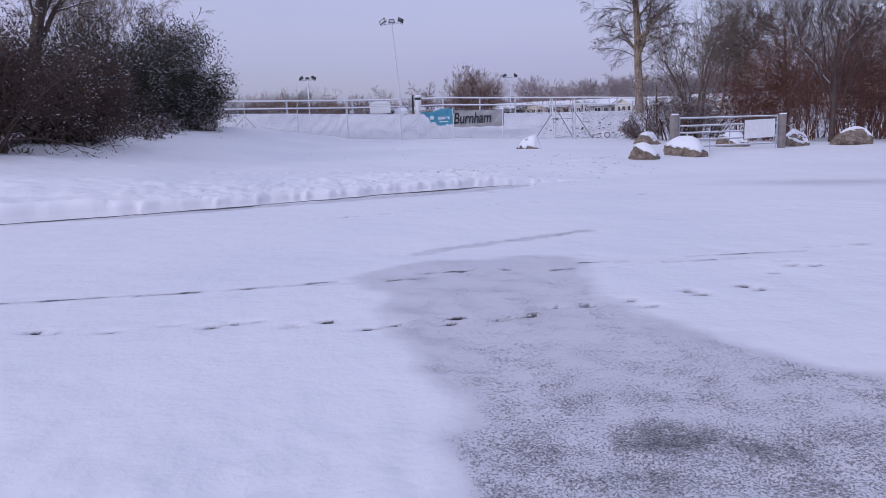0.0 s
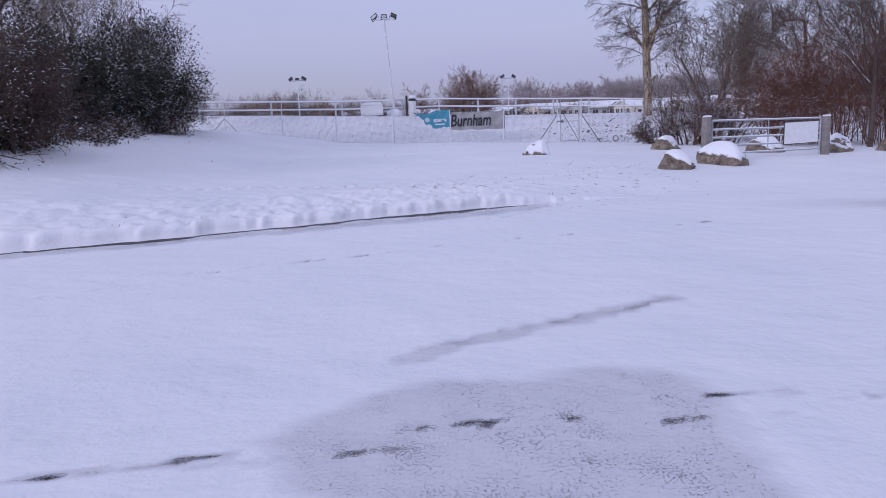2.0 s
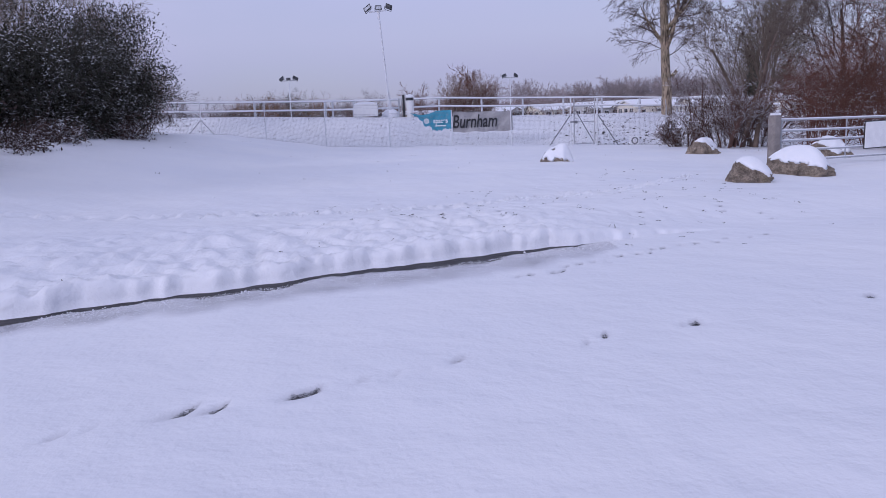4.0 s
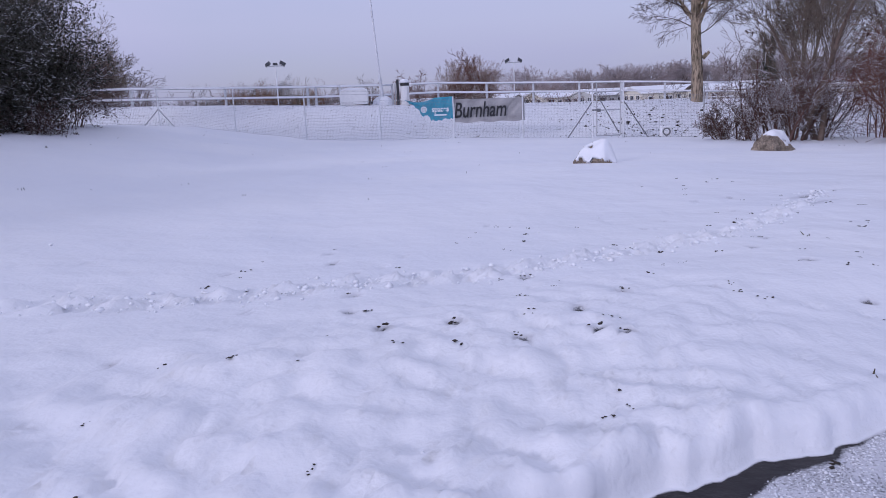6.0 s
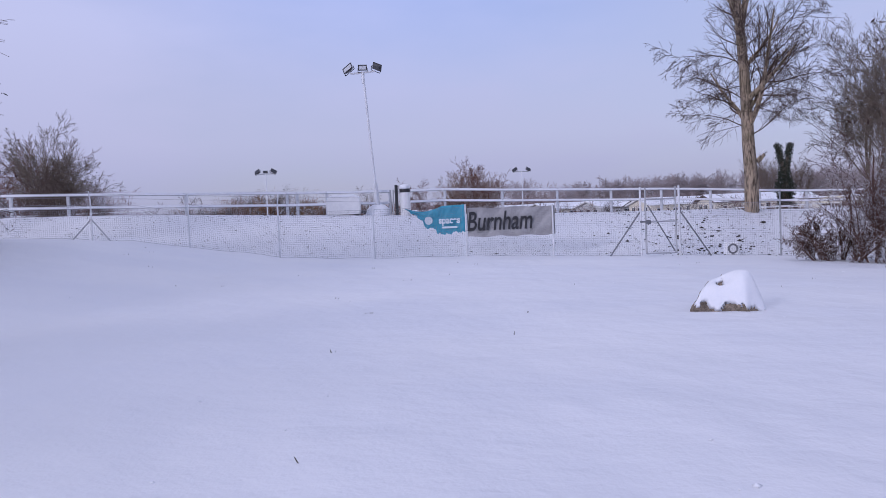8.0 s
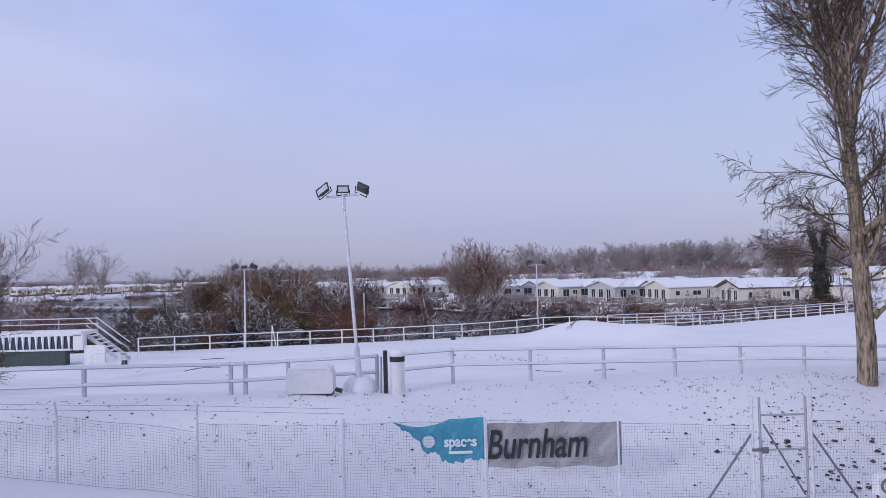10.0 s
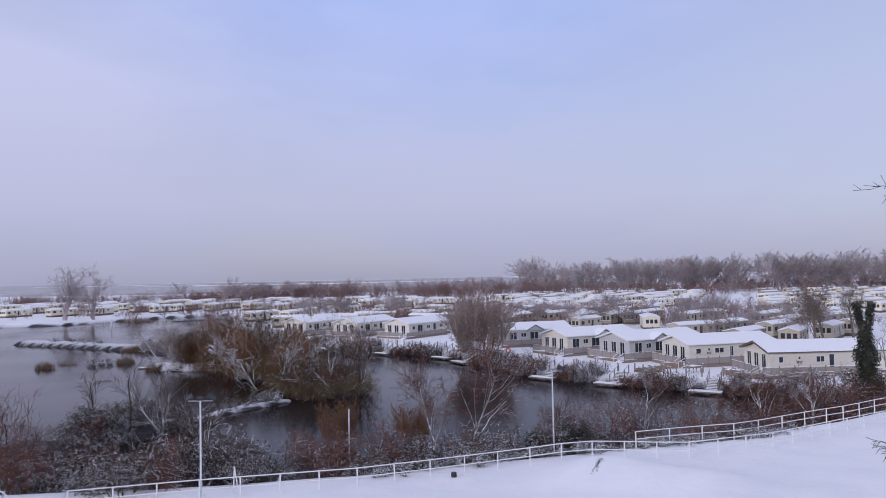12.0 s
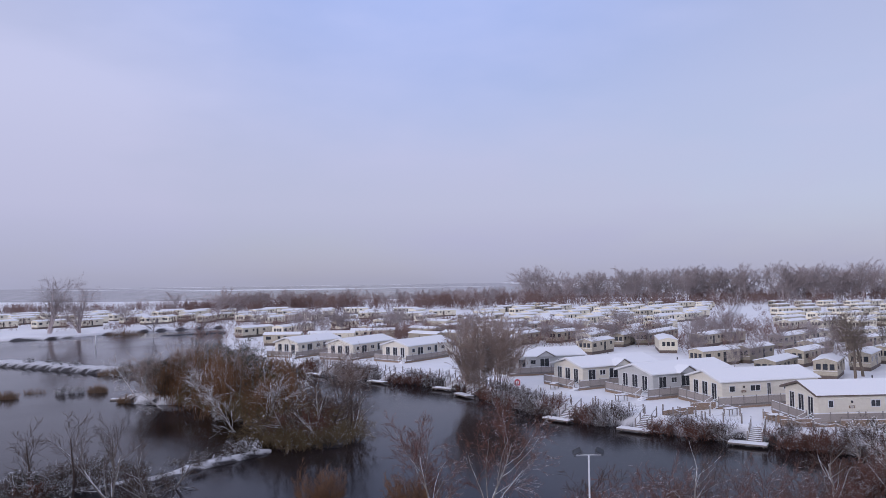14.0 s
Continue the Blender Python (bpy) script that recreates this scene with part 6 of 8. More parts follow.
def shore_line(step, inland, x0=-24, x1=41):
    """Places along the far shore, moved inland; with the direction inland."""
    pts = [(x, y) for x, y in zip(FAR_X, FAR_Y) if x0 - 20 < x < x1 + 8]
    out, P = [], polyline(pts, step)
    for (ax, ay), (bx, by) in zip(P, P[1:]):
        d = math.hypot(bx - ax, by - ay)
        nx_, ny_ = -(by - ay) / d, (bx - ax) / d
        if x0 <= ax <= x1:
            out.append((ax + nx_ * inland, ay + ny_ * inland, nx_, ny_))
    return out


def off_jetty(x, y):
    """Sideways distance from the nearest flight of steps."""
    best = 99.0
    for jx, jy, a in JETTIES:
        c, s_ = math.cos(radians(a)), math.sin(radians(a))
        u, v = (x - jx) * c + (y - jy) * s_, -(x - jx) * s_ + (y - jy) * c
        if -2.6 < v < 3.6:
            best = min(best, abs(u - 0.2))
    return best


shore = [(x, y) for x, y, _, _ in shore_line(1.7, 2.9) if off_jetty(x, y) > 0.8]
for i, (x, y) in enumerate(shore):
    p = thing("shore_post", pose(x, y, level(x, y)), "round timber post with a snow cap along the shore path", "post", "posts along the shore path")
    part("post", Soup().tube((0, 0, -0.2), (0, 0, 0.98), 0.085, 0.075, 8), M_TIMBER, p)
    part("snow_cap", Soup().tube((0, 0, 0.98), (0, 0, 1.06), 0.08, 0.04, 8), M_SNOW, p)
    if i + 1 < len(shore) and i % 5 != 4 and math.hypot(shore[i + 1][0] - x, shore[i + 1][1] - y) < 2.6:
        x2, y2 = shore[i + 1]
        rope = thing("post_rope", Matrix(), "sagging snowy rope between two posts", "rope", "ropes along the shore path")
        za, zb = level(x, y) + 0.85, level(x2, y2) + 0.85
        part("rope", Soup().path([(x + (x2 - x) * k / 6, y + (y2 - y) * k / 6, za + (zb - za) * k / 6 - 0.24 * math.sin(math.pi * k / 6)) for k in range(7)], 0.035, 5), M_FROSTY_STEEL, rope)
for x, y in ((23.5, 117.5), (25.2, 117.3), (26.8, 117.2), (28.4, 117.6), (30.0, 117.9), (31.4, 117.2), (32.6, 114.2), (33.5, 111.1), (34.6, 108.6), (18.2, 125.5), (15.0, 129.5), (13.0, 133.0)):
    p = thing("shore_post", pose(x, y, level(x, y)), "round timber post with a snow cap on the terrace", "post", "posts on the terrace")
    part("post", Soup().tube((0, 0, -0.2), (0, 0, 1.05), 0.09, 0.08, 8), M_TIMBER, p)
    part("snow_cap", Soup().tube((0, 0, 1.05), (0, 0, 1.13), 0.085, 0.04, 8), M_SNOW, p)
ring = thing("lifebuoy_post", pose(10.6, 137.5, level(10.6, 137.5)), "red lifebuoy board on a post by the lake", "lifebuoy")
part("post", Soup().box((0, 0.06, 0.6), (0.09, 0.09, 1.4), 0, 0.01), M_TIMBER, ring)
part("ring", Soup().path([(0.3 * math.cos(a), 0, 1.05 + 0.36 * math.sin(a)) for a in np.linspace(0, 2 * math.pi, 17)], 0.09, 8), M_RED, ring, "red plastic ring")


# ---- deck furniture by the nearest lodges ----
def picnic_table(x, y, z, ang):
    t = thing("picnic_table", pose(x, y, z, 0, 0, ang), "snow-topped garden table on the terrace", "table", "tables on the terrace")
    part("tabletop", Soup().box((0, 0, 0.73), (1.5, 0.8, 0.06), 0, 0.02), M_TIMBER, t)
    part("snow_cover", Soup().box((0, 0, 0.79), (1.46, 0.76, 0.06), 0, 0.025), M_SNOW, t)
    for sx in (-0.6, 0.6):
        for sy in (-0.3, 0.3):
            part("leg", Soup().box((sx, sy, 0.35), (0.08, 0.08, 0.72), 0, 0.01), M_TIMBER, t)


picnic_table(33.6, 114.0, level(33.6, 114.0), 10)
picnic_table(30.6, 117.6, level(30.6, 117.6), 30)
picnic_table(21.8, 128.0, level(21.8, 128.0), 20)
picnic_table(15.6, 138.5, level(15.6, 138.5), 60)
for i, (x, y, L, ang) in enumerate(((35.5, 111.2, 5.5, 3), (25.2, 117.8, 4.5, 30), (29.0, 121.0, 3.0, 14), (40.6, 110.3, 5.0, 0), (33.7, 113.6, 4.6, -76))):
    tb = thing("timber_screen", pose(x, y, level(x, y), 0, 0, ang), "low brown timber fence with snow on its cap", "fence", "low terrace fences")
    for k in range(5):
        part("plank", Soup().box((0, 0, 0.1 + k * 0.15), (L, 0.04, 0.14), 0, 0.008), M_BROWN_TIMBER, tb)
    for f in (-0.5, 0, 0.5):
        part("post", Soup().box((f * L, 0.06, 0.45), (0.1, 0.1, 1.1), 0, 0.012), M_TIMBER, tb)
    part("snow_cap", Soup().box((0, 0, 0.8), (L, 0.1, 0.05), 0, 0.02), M_SNOW, tb)


# ---- static caravans ----
def caravan(mat, label, L=10.8, W=3.4, dark=True):
    root = thing("static_caravan", pose(0, 0, -400), label, "caravan", "static caravans in the park")
    F, E, R = 0.55, 2.55, 2.95
    part("wall", Soup().prism([(-W / 2, F), (W / 2, F), (W / 2, E), (0, R - 0.05), (-W / 2, E)], 0, L), mat, root)
    part("skirt", Soup().box((0, L / 2, F / 2 - 0.1), (W - 0.2, L - 0.2, F + 0.2), 0, 0.01), M_BROWN_TRIM, root)
    snow = Soup().prism([(-W / 2 - 0.12, E - 0.03), (0, R), (W / 2 + 0.12, E - 0.03), (W / 2 + 0.08, E + 0.1), (0, R + 0.13), (-W / 2 - 0.08, E + 0.1)], -0.12, L + 0.12)
    part("roof_snow", snow, M_SNOW, root, "even layer of snow")
    for u, w, h, v in ((1.2, 1.1, 0.7, 1.75), (3.6, 0.6, 0.6, 1.85), (5.0, 0.65, 1.6, 1.4), (7.4, 0.7, 0.55, 1.85)):
        part("window", Soup().box((W / 2 + 0.01, u, v), (0.04, w, h), 0, 0.005), M_GLASS, root)
    for u in (-0.85, 0, 0.85):
        part("window", Soup().box((u, -0.01, 1.75), (0.6, 0.04, 0.8), 0, 0.005), M_GLASS, root)
    part("trim", Soup().box((0, -0.02, 1.18), (W, 0.03, 0.06), 0, 0.005), M_TRIM, root)
    return root


VANS = [caravan(M_CARAVAN, "cream static caravan with a snow-covered roof"), caravan(M_CARAVAN_DULL, "weathered brown static caravan with a snow-covered roof", 8.6, 3.0)]
vr = random.Random(12)
used = [False, False]


PITCHES = []


def lane_x(y):
    return float(np.interp(y, [200, 222, 247, 297, 396, 541], [58, 66, 80.5, 102, 145, 207]))


def put_van(x, y, ang, k):
    if y > 212 and x > 40 and abs(x - lane_x(y)) < 10:
        return
    cx, cy = x - 5 * math.sin(radians(ang)), y + 5 * math.cos(radians(ang))
    if any((cx - a) ** 2 + (cy - b) ** 2 < 6.2 ** 2 for a, b in PITCHES):
        return
    PITCHES.append((cx, cy))
    m = pose(x, y, PLAIN_Z + 0.02, 0, 0, ang)
    if used[k]:
        copy_thing(VANS[k], m)
    else:
        VANS[k].matrix_world = m
        used[k] = True


# rows: start, end, count, heading, kind
ROWS = ((6, 194, 40, 182, 6, -35, 1), (3, 208, 54, 194, 8, -38, 1), (2, 224, 56, 208, 9, -38, 1), (0, 240, 62, 222, 9, -40, 1), (4, 258, 72, 240, 10, -52, 0), (8, 278, 82, 258, 11, -45, 0), (10, 298, 90, 280, 11, -50, 0), (14, 322, 100, 304, 11, -45, 0), (20, 348, 110, 330, 11, -50, 0), (28, 376, 122, 358, 11, -46, 0), (40, 408, 136, 392, 10, -50, 0))
for x0, y0, x1, y1, n, ang, k in ROWS:
    for i in range(n):
        f = i / (n - 1)
        put_van(x0 + (x1 - x0) * f + vr.uniform(-2.5, 2.5), y0 + (y1 - y0) * f + vr.uniform(-5.5, 5.5), ang + (90 if vr.random() < 0.15 else 0) + vr.uniform(-9, 9), k if vr.random() > 0.2 else 1 - k)
for x0, y0, x1, y1, n, ang in ((92, 236, 150, 215, 8, -52), (100, 254, 160, 236, 8, -60), (112, 280, 172, 262, 8, -55), (126, 316, 190, 296, 8, -60), (144, 352, 210, 330, 8, -55), (160, 390, 230, 370, 8, -55)):
    for i in range(n):
        f = i / (n - 1)
        put_van(x0 + (x1 - x0) * f, y0 + (y1 - y0) * f + vr.uniform(-2, 2), ang + vr.uniform(-5, 5), 0 if vr.random() > 0.25 else 1)
for x, y, ang, k in ((44.5, 182, -12, 0), (42, 160, -62, 1), (51, 164, -50, 1), (57, 158, -48, 1), (46, 144, -45, 1), (54, 143, -35, 1), (60, 226, -75, 0), (58, 234, -75, 0), (68, 188, -50, 1), (76, 196, -60, 0), (66, 172, -48, 1), (80, 182, -60, 1), (64, 152, -40, 1), (72, 160, -45, 1), (88, 200, -60, 0), (60, 200, -60, 1),
                    (-30, 216, -90, 0), (-21, 224, -88, 0), (-40, 214, -90, 1), (-8, 222, -45, 1), (4, 216, -45, 1), (16, 214, -45, 1), (26, 208, -45, 1), (-54, 352, -60, 0), (-42, 380, -70, 0), (-18, 370, -60, 0), (-68, 372, -55, 0), (-82, 396, -72, 0), (-30, 330, -70, 0), (-14, 318, -60, 0), (-2, 340, -60, 0)):
    put_van(x, y, ang, k)
for x, y, ang in ((-19, 236, -20), (-8, 227, -25), (2, 238, -30), (-18, 270, -25), (-43, 242, -20), (-53, 240, -35), (-41, 253, -15), (-30, 262, -25), (-5, 262, -20), (8, 268, -30), (-60, 300, -20), (-48, 318, -15), (-35, 300, -25), (-20, 305, -20), (-6, 300, -25), (-74, 338, -15), (-52, 336, -20), (-30, 345, -25), (-10, 350, -20)):
    put_van(x, y, ang, 0)
for i in range(26):
    put_van(-190 + i * 5.6 + vr.uniform(-1.5, 1.5), 350 + 30 * math.sin(i * 2.3) + vr.uniform(-4, 4), -15 + vr.uniform(-25, 25), 0)
for i in range(26):
    put_van(-185 + i * 5.2 + vr.uniform(-1.5, 1.5), 318 + 26 * math.sin(i * 1.9) + (i % 3) * 22 + vr.uniform(-3, 3), -20 + vr.uniform(-25, 25), 0)


# ---- far woods and lone trees ----
def far_kind(name, seed, tall, r, spec, mat, label, stems=1, category="tree", group=""):
    rng_ = random.Random(seed)
    root = thing(name, pose(0, 0, -400), label, category, group) if stems == 1 else None
    rows, tips = [], []
    for k in range(stems):
        d = Vector((rng_.gauss(0, 0.05 if stems == 1 else 0.42), rng_.gauss(0, 0.05 if stems == 1 else 0.42), 1)).normalized()
        p = Vector((0, 0, -0.3)) if stems == 1 else Vector((rng_.gauss(0, 0.7), rng_.gauss(0, 0.7), -0.2))
        grow(rng_, rows, tips, p, d, tall * (1 if stems == 1 else rng_.uniform(0.6, 1)), r, 0, spec)
    if stems > 1:                            # a bush far off is one mesh
        return tagged(new(name, limbs_mesh(name, rows, mat, 0.016, 3)), label, category, group)
    part("trunk", limbs_mesh("trunk", [q for q in rows if q[8] == 0], mat, 0, 5), mat, root)
    part("crown", limbs_mesh("crown", [q for q in rows if q[8] > 0], mat, 0.017), mat, root)
    return root


# both colours lightened: the haze of distance is put into bark and twigs
M_HAZED_BARK = plain("distant_bark", (0.29, 0.245, 0.24), (0.41, 0.355, 0.35), 0.5, 0.95, 0, 0.0, 0.01, random_tint=0.2)
M_HAZED_RED = plain("distant_red_twigs", (0.20, 0.128, 0.112), (0.30, 0.195, 0.17), 0.5, 0.95, 0, 0.0, 0.01, random_tint=0.2)
FAR = [far_kind("distant_tree", 101 + i, 3.7, 0.07, SPEC_FARVASE, M_HAZED_BARK, "bare grey-brown tree beyond the park", group="distant trees") for i in range(3)]
FARB = [far_kind("distant_bush", 121 + i, 2.9, 0.025, SPEC_FARDOME, M_HAZED_RED, "bare reddish bush among the caravans", 9, "bush", "distant bushes") for i in range(3)]
first = set()
tr = random.Random(77)


FAR_BUSHES = []      # the farthest bushes, joined below


def put_far(kinds, x, y, scale):
    k = tr.randrange(len(kinds))
    src = kinds[k]
    if kinds is FARB and y > 290:
        FAR_BUSHES.append((k, x, y, scale, tr.uniform(0, 6.28)))
        return None
    z = max(level(x, y), PLAIN_Z - 0.2) if y < 640 else PLAIN_Z
    m = pose(x, y, z, 0, 0, tr.uniform(0, 360))
    if src.name not in first:
        first.add(src.name)
        src.matrix_world = m
        src.scale = (scale,) * 3
        return src
    c = copy_thing(src, m)
    c.scale = (scale * 1.3, scale * 1.3, scale) if kinds is FAR else (scale,) * 3
    return c


for i in range(105):                         # tall belt behind the caravans, higher to the right
    f = i / 104
    put_far(FAR, 70 + 290 * f + tr.uniform(-6, 6), 500 - 110 * f + tr.uniform(-25, 25), tr.uniform(2.3, 3.5) * (1.0 + 0.25 * f))
for i in range(140):                         # low red-brown wood in the middle
    put_far(FARB, -125 + 190 * tr.random(), 430 + tr.uniform(-30, 60), tr.uniform(2.0, 3.3))
for i in range(40):
    put_far(FAR, -115 + 190 * tr.random(), 440 + tr.uniform(-30, 60), tr.uniform(1.3, 1.9))
for i in range(90):                         # under the tall belt
    put_far(FARB, 70 + 230 * tr.random(), 430 + tr.uniform(-50, 40), tr.uniform(1.6, 2.6))
for i in range(110):                        # thick scrub along the foot of the tall belt
    f = i / 109
    put_far(FARB, 60 + 330 * f + tr.uniform(-6, 6), 535 - 110 * f + tr.uniform(-15, 30), tr.uniform(2.6, 3.7))
for i in range(60):
    put_far(FARB, -240 + 190 * tr.random(), 300 + tr.uniform(-18, 70), tr.uniform(0.8, 1.4))
for i in range(190):                         # edge of the left-hand park
    put_far(FARB, -380 + 300 * tr.random(), 425 + tr.uniform(-25, 60), tr.uniform(1.3, 2.2))
for x, y, s in ((65, 520, 4.2), (70, 516, 3.7), (60, 524, 3.4), (-108, 300, 1.5), (-85, 330, 2.2), (-80, 336, 1.9), (-128, 405, 1.9), (-95, 420, 1.8), (-48, 470, 2.0), (-84, 262, 0.9), (-73, 272, 0.8), (-92, 168, 0.9), (-88, 172, 0.75), (-97, 176, 0.9)):
    put_far(FAR, x, y, s)
for i in range(80):                          # bushes between the caravans
    put_far(FARB, 8 + 78 * tr.random(), 196 + 46 * tr.random(), tr.uniform(0.8, 1.5))
for i in range(64):
    put_far(FAR, 2 + 84 * tr.random(), 182 + 70 * tr.random(), tr.uniform(0.7, 1.1))
for i in range(16):
    put_far(FAR, 44 + 40 * tr.random(), 148 + 40 * tr.random(), tr.uniform(0.6, 0.9))
for i in range(26):
    put_far(FARB, 40 + 60 * tr.random(), 140 + 60 * tr.random(), tr.uniform(0.5, 1.0))
for i in range(30):
    put_far(FARB, -26 + 30 * tr.random(), 212 + 18 * tr.random(), tr.uniform(0.9, 1.4))
for i in range(50):                         # dark scrub between the left-hand caravans
    put_far(FARB, -240 + 190 * tr.random(), 296 + 95 * tr.random(), tr.uniform(0.8, 1.6))
for i in range(26):
    put_far(FARB, -240 + 180 * tr.random(), 294 + 40 * tr.random(), tr.uniform(0.7, 1.3))
for i in range(70):                          # bushes and thin trees round the left-hand caravans
    put_far(FARB, -66 + 74 * tr.random(), 226 + 80 * tr.random(), tr.uniform(0.7, 1.5))
for i in range(22):
    put_far(FAR, -50 + 56 * tr.random(), 230 + 60 * tr.random(), tr.uniform(0.8, 1.25))
for i in range(16):
    put_far(FARB, -150 + 75 * tr.random(), 268 + 30 * tr.random(), tr.uniform(0.6, 1.1))
for i in range(24):
    put_far(FARB, 90 + 110 * tr.random(), 200 + 180 * tr.random(), tr.uniform(0.7, 1.2))

src_data = []
for b in FARB:
    n_v, n_f = len(b.data.vertices), len(b.data.polygons)
    V = np.empty(n_v * 3)
    F = np.empty(n_f * 4, dtype=int)
    b.data.vertices.foreach_get("co", V)
    b.data.polygons.foreach_get("vertices", F)
    src_data.append((V.reshape(-1, 3), F.reshape(-1, 4)))
Vs, Fs, k0 = [], [], 0
for k, x, y, sc, a in FAR_BUSHES:
    V, F = src_data[k]
    c, s_ = math.cos(a) * sc, math.sin(a) * sc
    Vs.append(np.stack([V[:, 0] * c - V[:, 1] * s_ + x, V[:, 0] * s_ + V[:, 1] * c + y, V[:, 2] * sc + PLAIN_Z], -1))
    Fs.append(F + k0)
    k0 += len(V)
tagged(new("far_scrub", array_mesh("far_scrub", np.concatenate(Vs), np.concatenate(Fs), M_HAZED_RED, True)), "belt of bare reddish-brown scrub beyond the caravan park", "bushes", kind="stuff")

# snowy lane through the park, with two wheel tracks
LANE = [(62, 212), (66, 222), (80.5, 247), (102, 297), (145, 396), (207, 541)]


def ribbon(pts, half, side, lift):
    out, P = Soup(), polyline(pts, 12)
    V = []
    for i, (x, y) in enumerate(P):
        (ax, ay), (bx, by) = P[max(i - 1, 0)], P[min(i + 1, len(P) - 1)]
        d = math.hypot(bx - ax, by - ay)
        nx_, ny_ = (by - ay) / d, -(bx - ax) / d
        for o in (side - half, side + half):
            V.append((x + nx_ * o, y + ny_ * o, PLAIN_Z + 0.13 + lift))
    return out.add(V, [(2 * i, 2 * i + 1, 2 * i + 3, 2 * i + 2) for i in range(len(P) - 1)])


M_LANE = plain("trodden_snow", (0.60, 0.60, 0.63), (0.72, 0.72, 0.75), 1.2, 0.7, 0, 0.4, 0.03)
M_TRACK = plain("wheel_slush", (0.20, 0.19, 0.19), (0.42, 0.42, 0.44), 0.8, 0.5, 0, 0.4, 0.03)
lane = tagged(part("park_lane", ribbon(LANE, 2.8, 0, 0), M_LANE, None), "snowed-over lane with wheel tracks through the caravan park", "road", kind="structure")
for o in (-0.85, 0.85):
    part("wheel_track", ribbon(LANE, 0.28, o, 0.012), M_TRACK, lane)

# ---- lake banks ----
def twig_bush(kinds_mat, label, seed, tall, wide, leaf=None, stems=14, spec=SPEC_SHRUB, rmin=0.009):
    return shrub("bank_bush", 0, 0, -400, seed, tall, wide, kinds_mat, leaf, label, stems, "bushes on the lake bank", spec, rmin, 0.03)


BANK = [twig_bush(M_BARK_SNOW, "leafless bramble bush matted with snow", 201, 1.9, 1.5, (0.13, M_LEAF, 2, 0.16), 6, SPEC_BANK),
        twig_bush(M_BARK_SNOW, "dark tangled bush with snow on its twigs", 202, 2.4, 1.6, (0.13, M_DEADLEAF, 1, 0.16), 6, SPEC_BANK),
        twig_bush(M_BARK_RED, "bare brown bush on the lake bank", 203, 2.6, 1.4, None, 7, SPEC_BANK),
        twig_bush(M_BRAMBLE_SNOW, "low snow-laden bush at the water", 204, 1.2, 1.5, (0.13, M_LEAF_SNOW, 2, 0.14), 7, SPEC_FARBANK, 0.014),
        twig_bush(M_BARK_SNOW, "dark tangled bush with snow on its twigs", 205, 2.4, 1.6, (0.16, M_LEAF, 2, 0.18), 7, SPEC_FARBANK, 0.014),
        twig_bush(M_BARK_RED, "bare brown bush on the lake bank", 206, 2.4, 1.5, None, 8, SPEC_FARBANK, 0.014)]
BANK.append(shrub("bank_sapling", 0, 0, -400, 207, 5.0, 1.9, M_BARK_RED, None, "tall thin brown saplings on the lake bank", 8, "saplings on the lake bank", SPEC_BANK, 0.008, 0.03))
seen_bank = set()


def put_bush(k, x, y, scale, z=None):
    src = BANK[k]
    m = pose(x, y, level(x, y) if z is None else z, 0, 0, tr.uniform(0, 360))
    if k not in seen_bank:
        seen_bank.add(k)
        src.matrix_world = m
        src.scale = (scale,) * 3
        return src
    c = copy_thing(src, m)
    c.scale = (scale,) * 3
    return c


for i in range(54):                          # near bank, behind the railing
    x = -34 + 40 * i / 53 + tr.uniform(-0.6, 0.6)
    base = float(np.interp(x, [-60, -17, -3.9, 3.5, 12, 20, 31, 60], [64, 66, 68.6, 71, 73.5, 75.5, 82, 100]))
    put_bush(tr.choice((0, 1, 1, 0, 2)), x, base + 2.5 + tr.random() * 7.5, tr.uniform(0.9, 1.4) * (1.0 if x > -16 else 0.9))
for i in range(30):
    x = 3 + 40 * i / 29 + tr.uniform(-0.6, 0.6)
    base = float(np.interp(x, [3.5, 12, 20, 31, 60], [74, 78, 80, 86, 103]))
    put_bush(tr.choice((0, 1, 2, 3)), x, base + 1.5 + tr.random() * 5.0, tr.uniform(0.6, 1.05))
for i in range(13):                          # brown thicket between the railing and the water
    x = 10 + 31 * i / 12 + tr.uniform(-0.7, 0.7)
    base = float(np.interp(x, [3.5, 12, 20, 31, 60], [74, 78, 80, 86, 103]))
    put_bush(2, x, base + 3.0 + tr.random() * 5.5, tr.uniform(1.0, 1.75))

for i in range(13):                          # tall thin saplings over the water
    x = 10 + 29 * i / 12 + tr.uniform(-0.8, 0.8)
    put_bush(6, x, float(np.interp(x, [3.5, 12, 20, 31, 60], [77, 82, 84.5, 90, 104])) + tr.random() * 4, tr.uniform(0.8, 1.15))


def bush_arrays(seed, tall, wide, stems, spec, r):
    """Plain arrays of one small bush, for brush too thick to count."""
    rng_ = random.Random(seed)
    rows, tips = [], []
    for k in range(stems):
        a, q = rng_.uniform(0, 6.28), math.sqrt(rng_.random()) * wide
        d = Vector((math.cos(a) * q * 0.6, math.sin(a) * q * 0.6, tall * 0.75)).normalized()
        grow(rng_, rows, tips, Vector((math.cos(a) * q * 0.5, math.sin(a) * q * 0.5, -0.15)), d, tall * rng_.uniform(0.5, 0.9), r, 0, spec)
    me = limbs_mesh("brush", rows, M_BARK_RED, r * 0.45, 3)
    V, F = np.empty(len(me.vertices) * 3), np.empty(len(me.polygons) * 4, dtype=int)
    me.vertices.foreach_get("co", V)
    me.polygons.foreach_get("vertices", F)
    bpy.data.meshes.remove(me)
    return V.reshape(-1, 3), F.reshape(-1, 4)


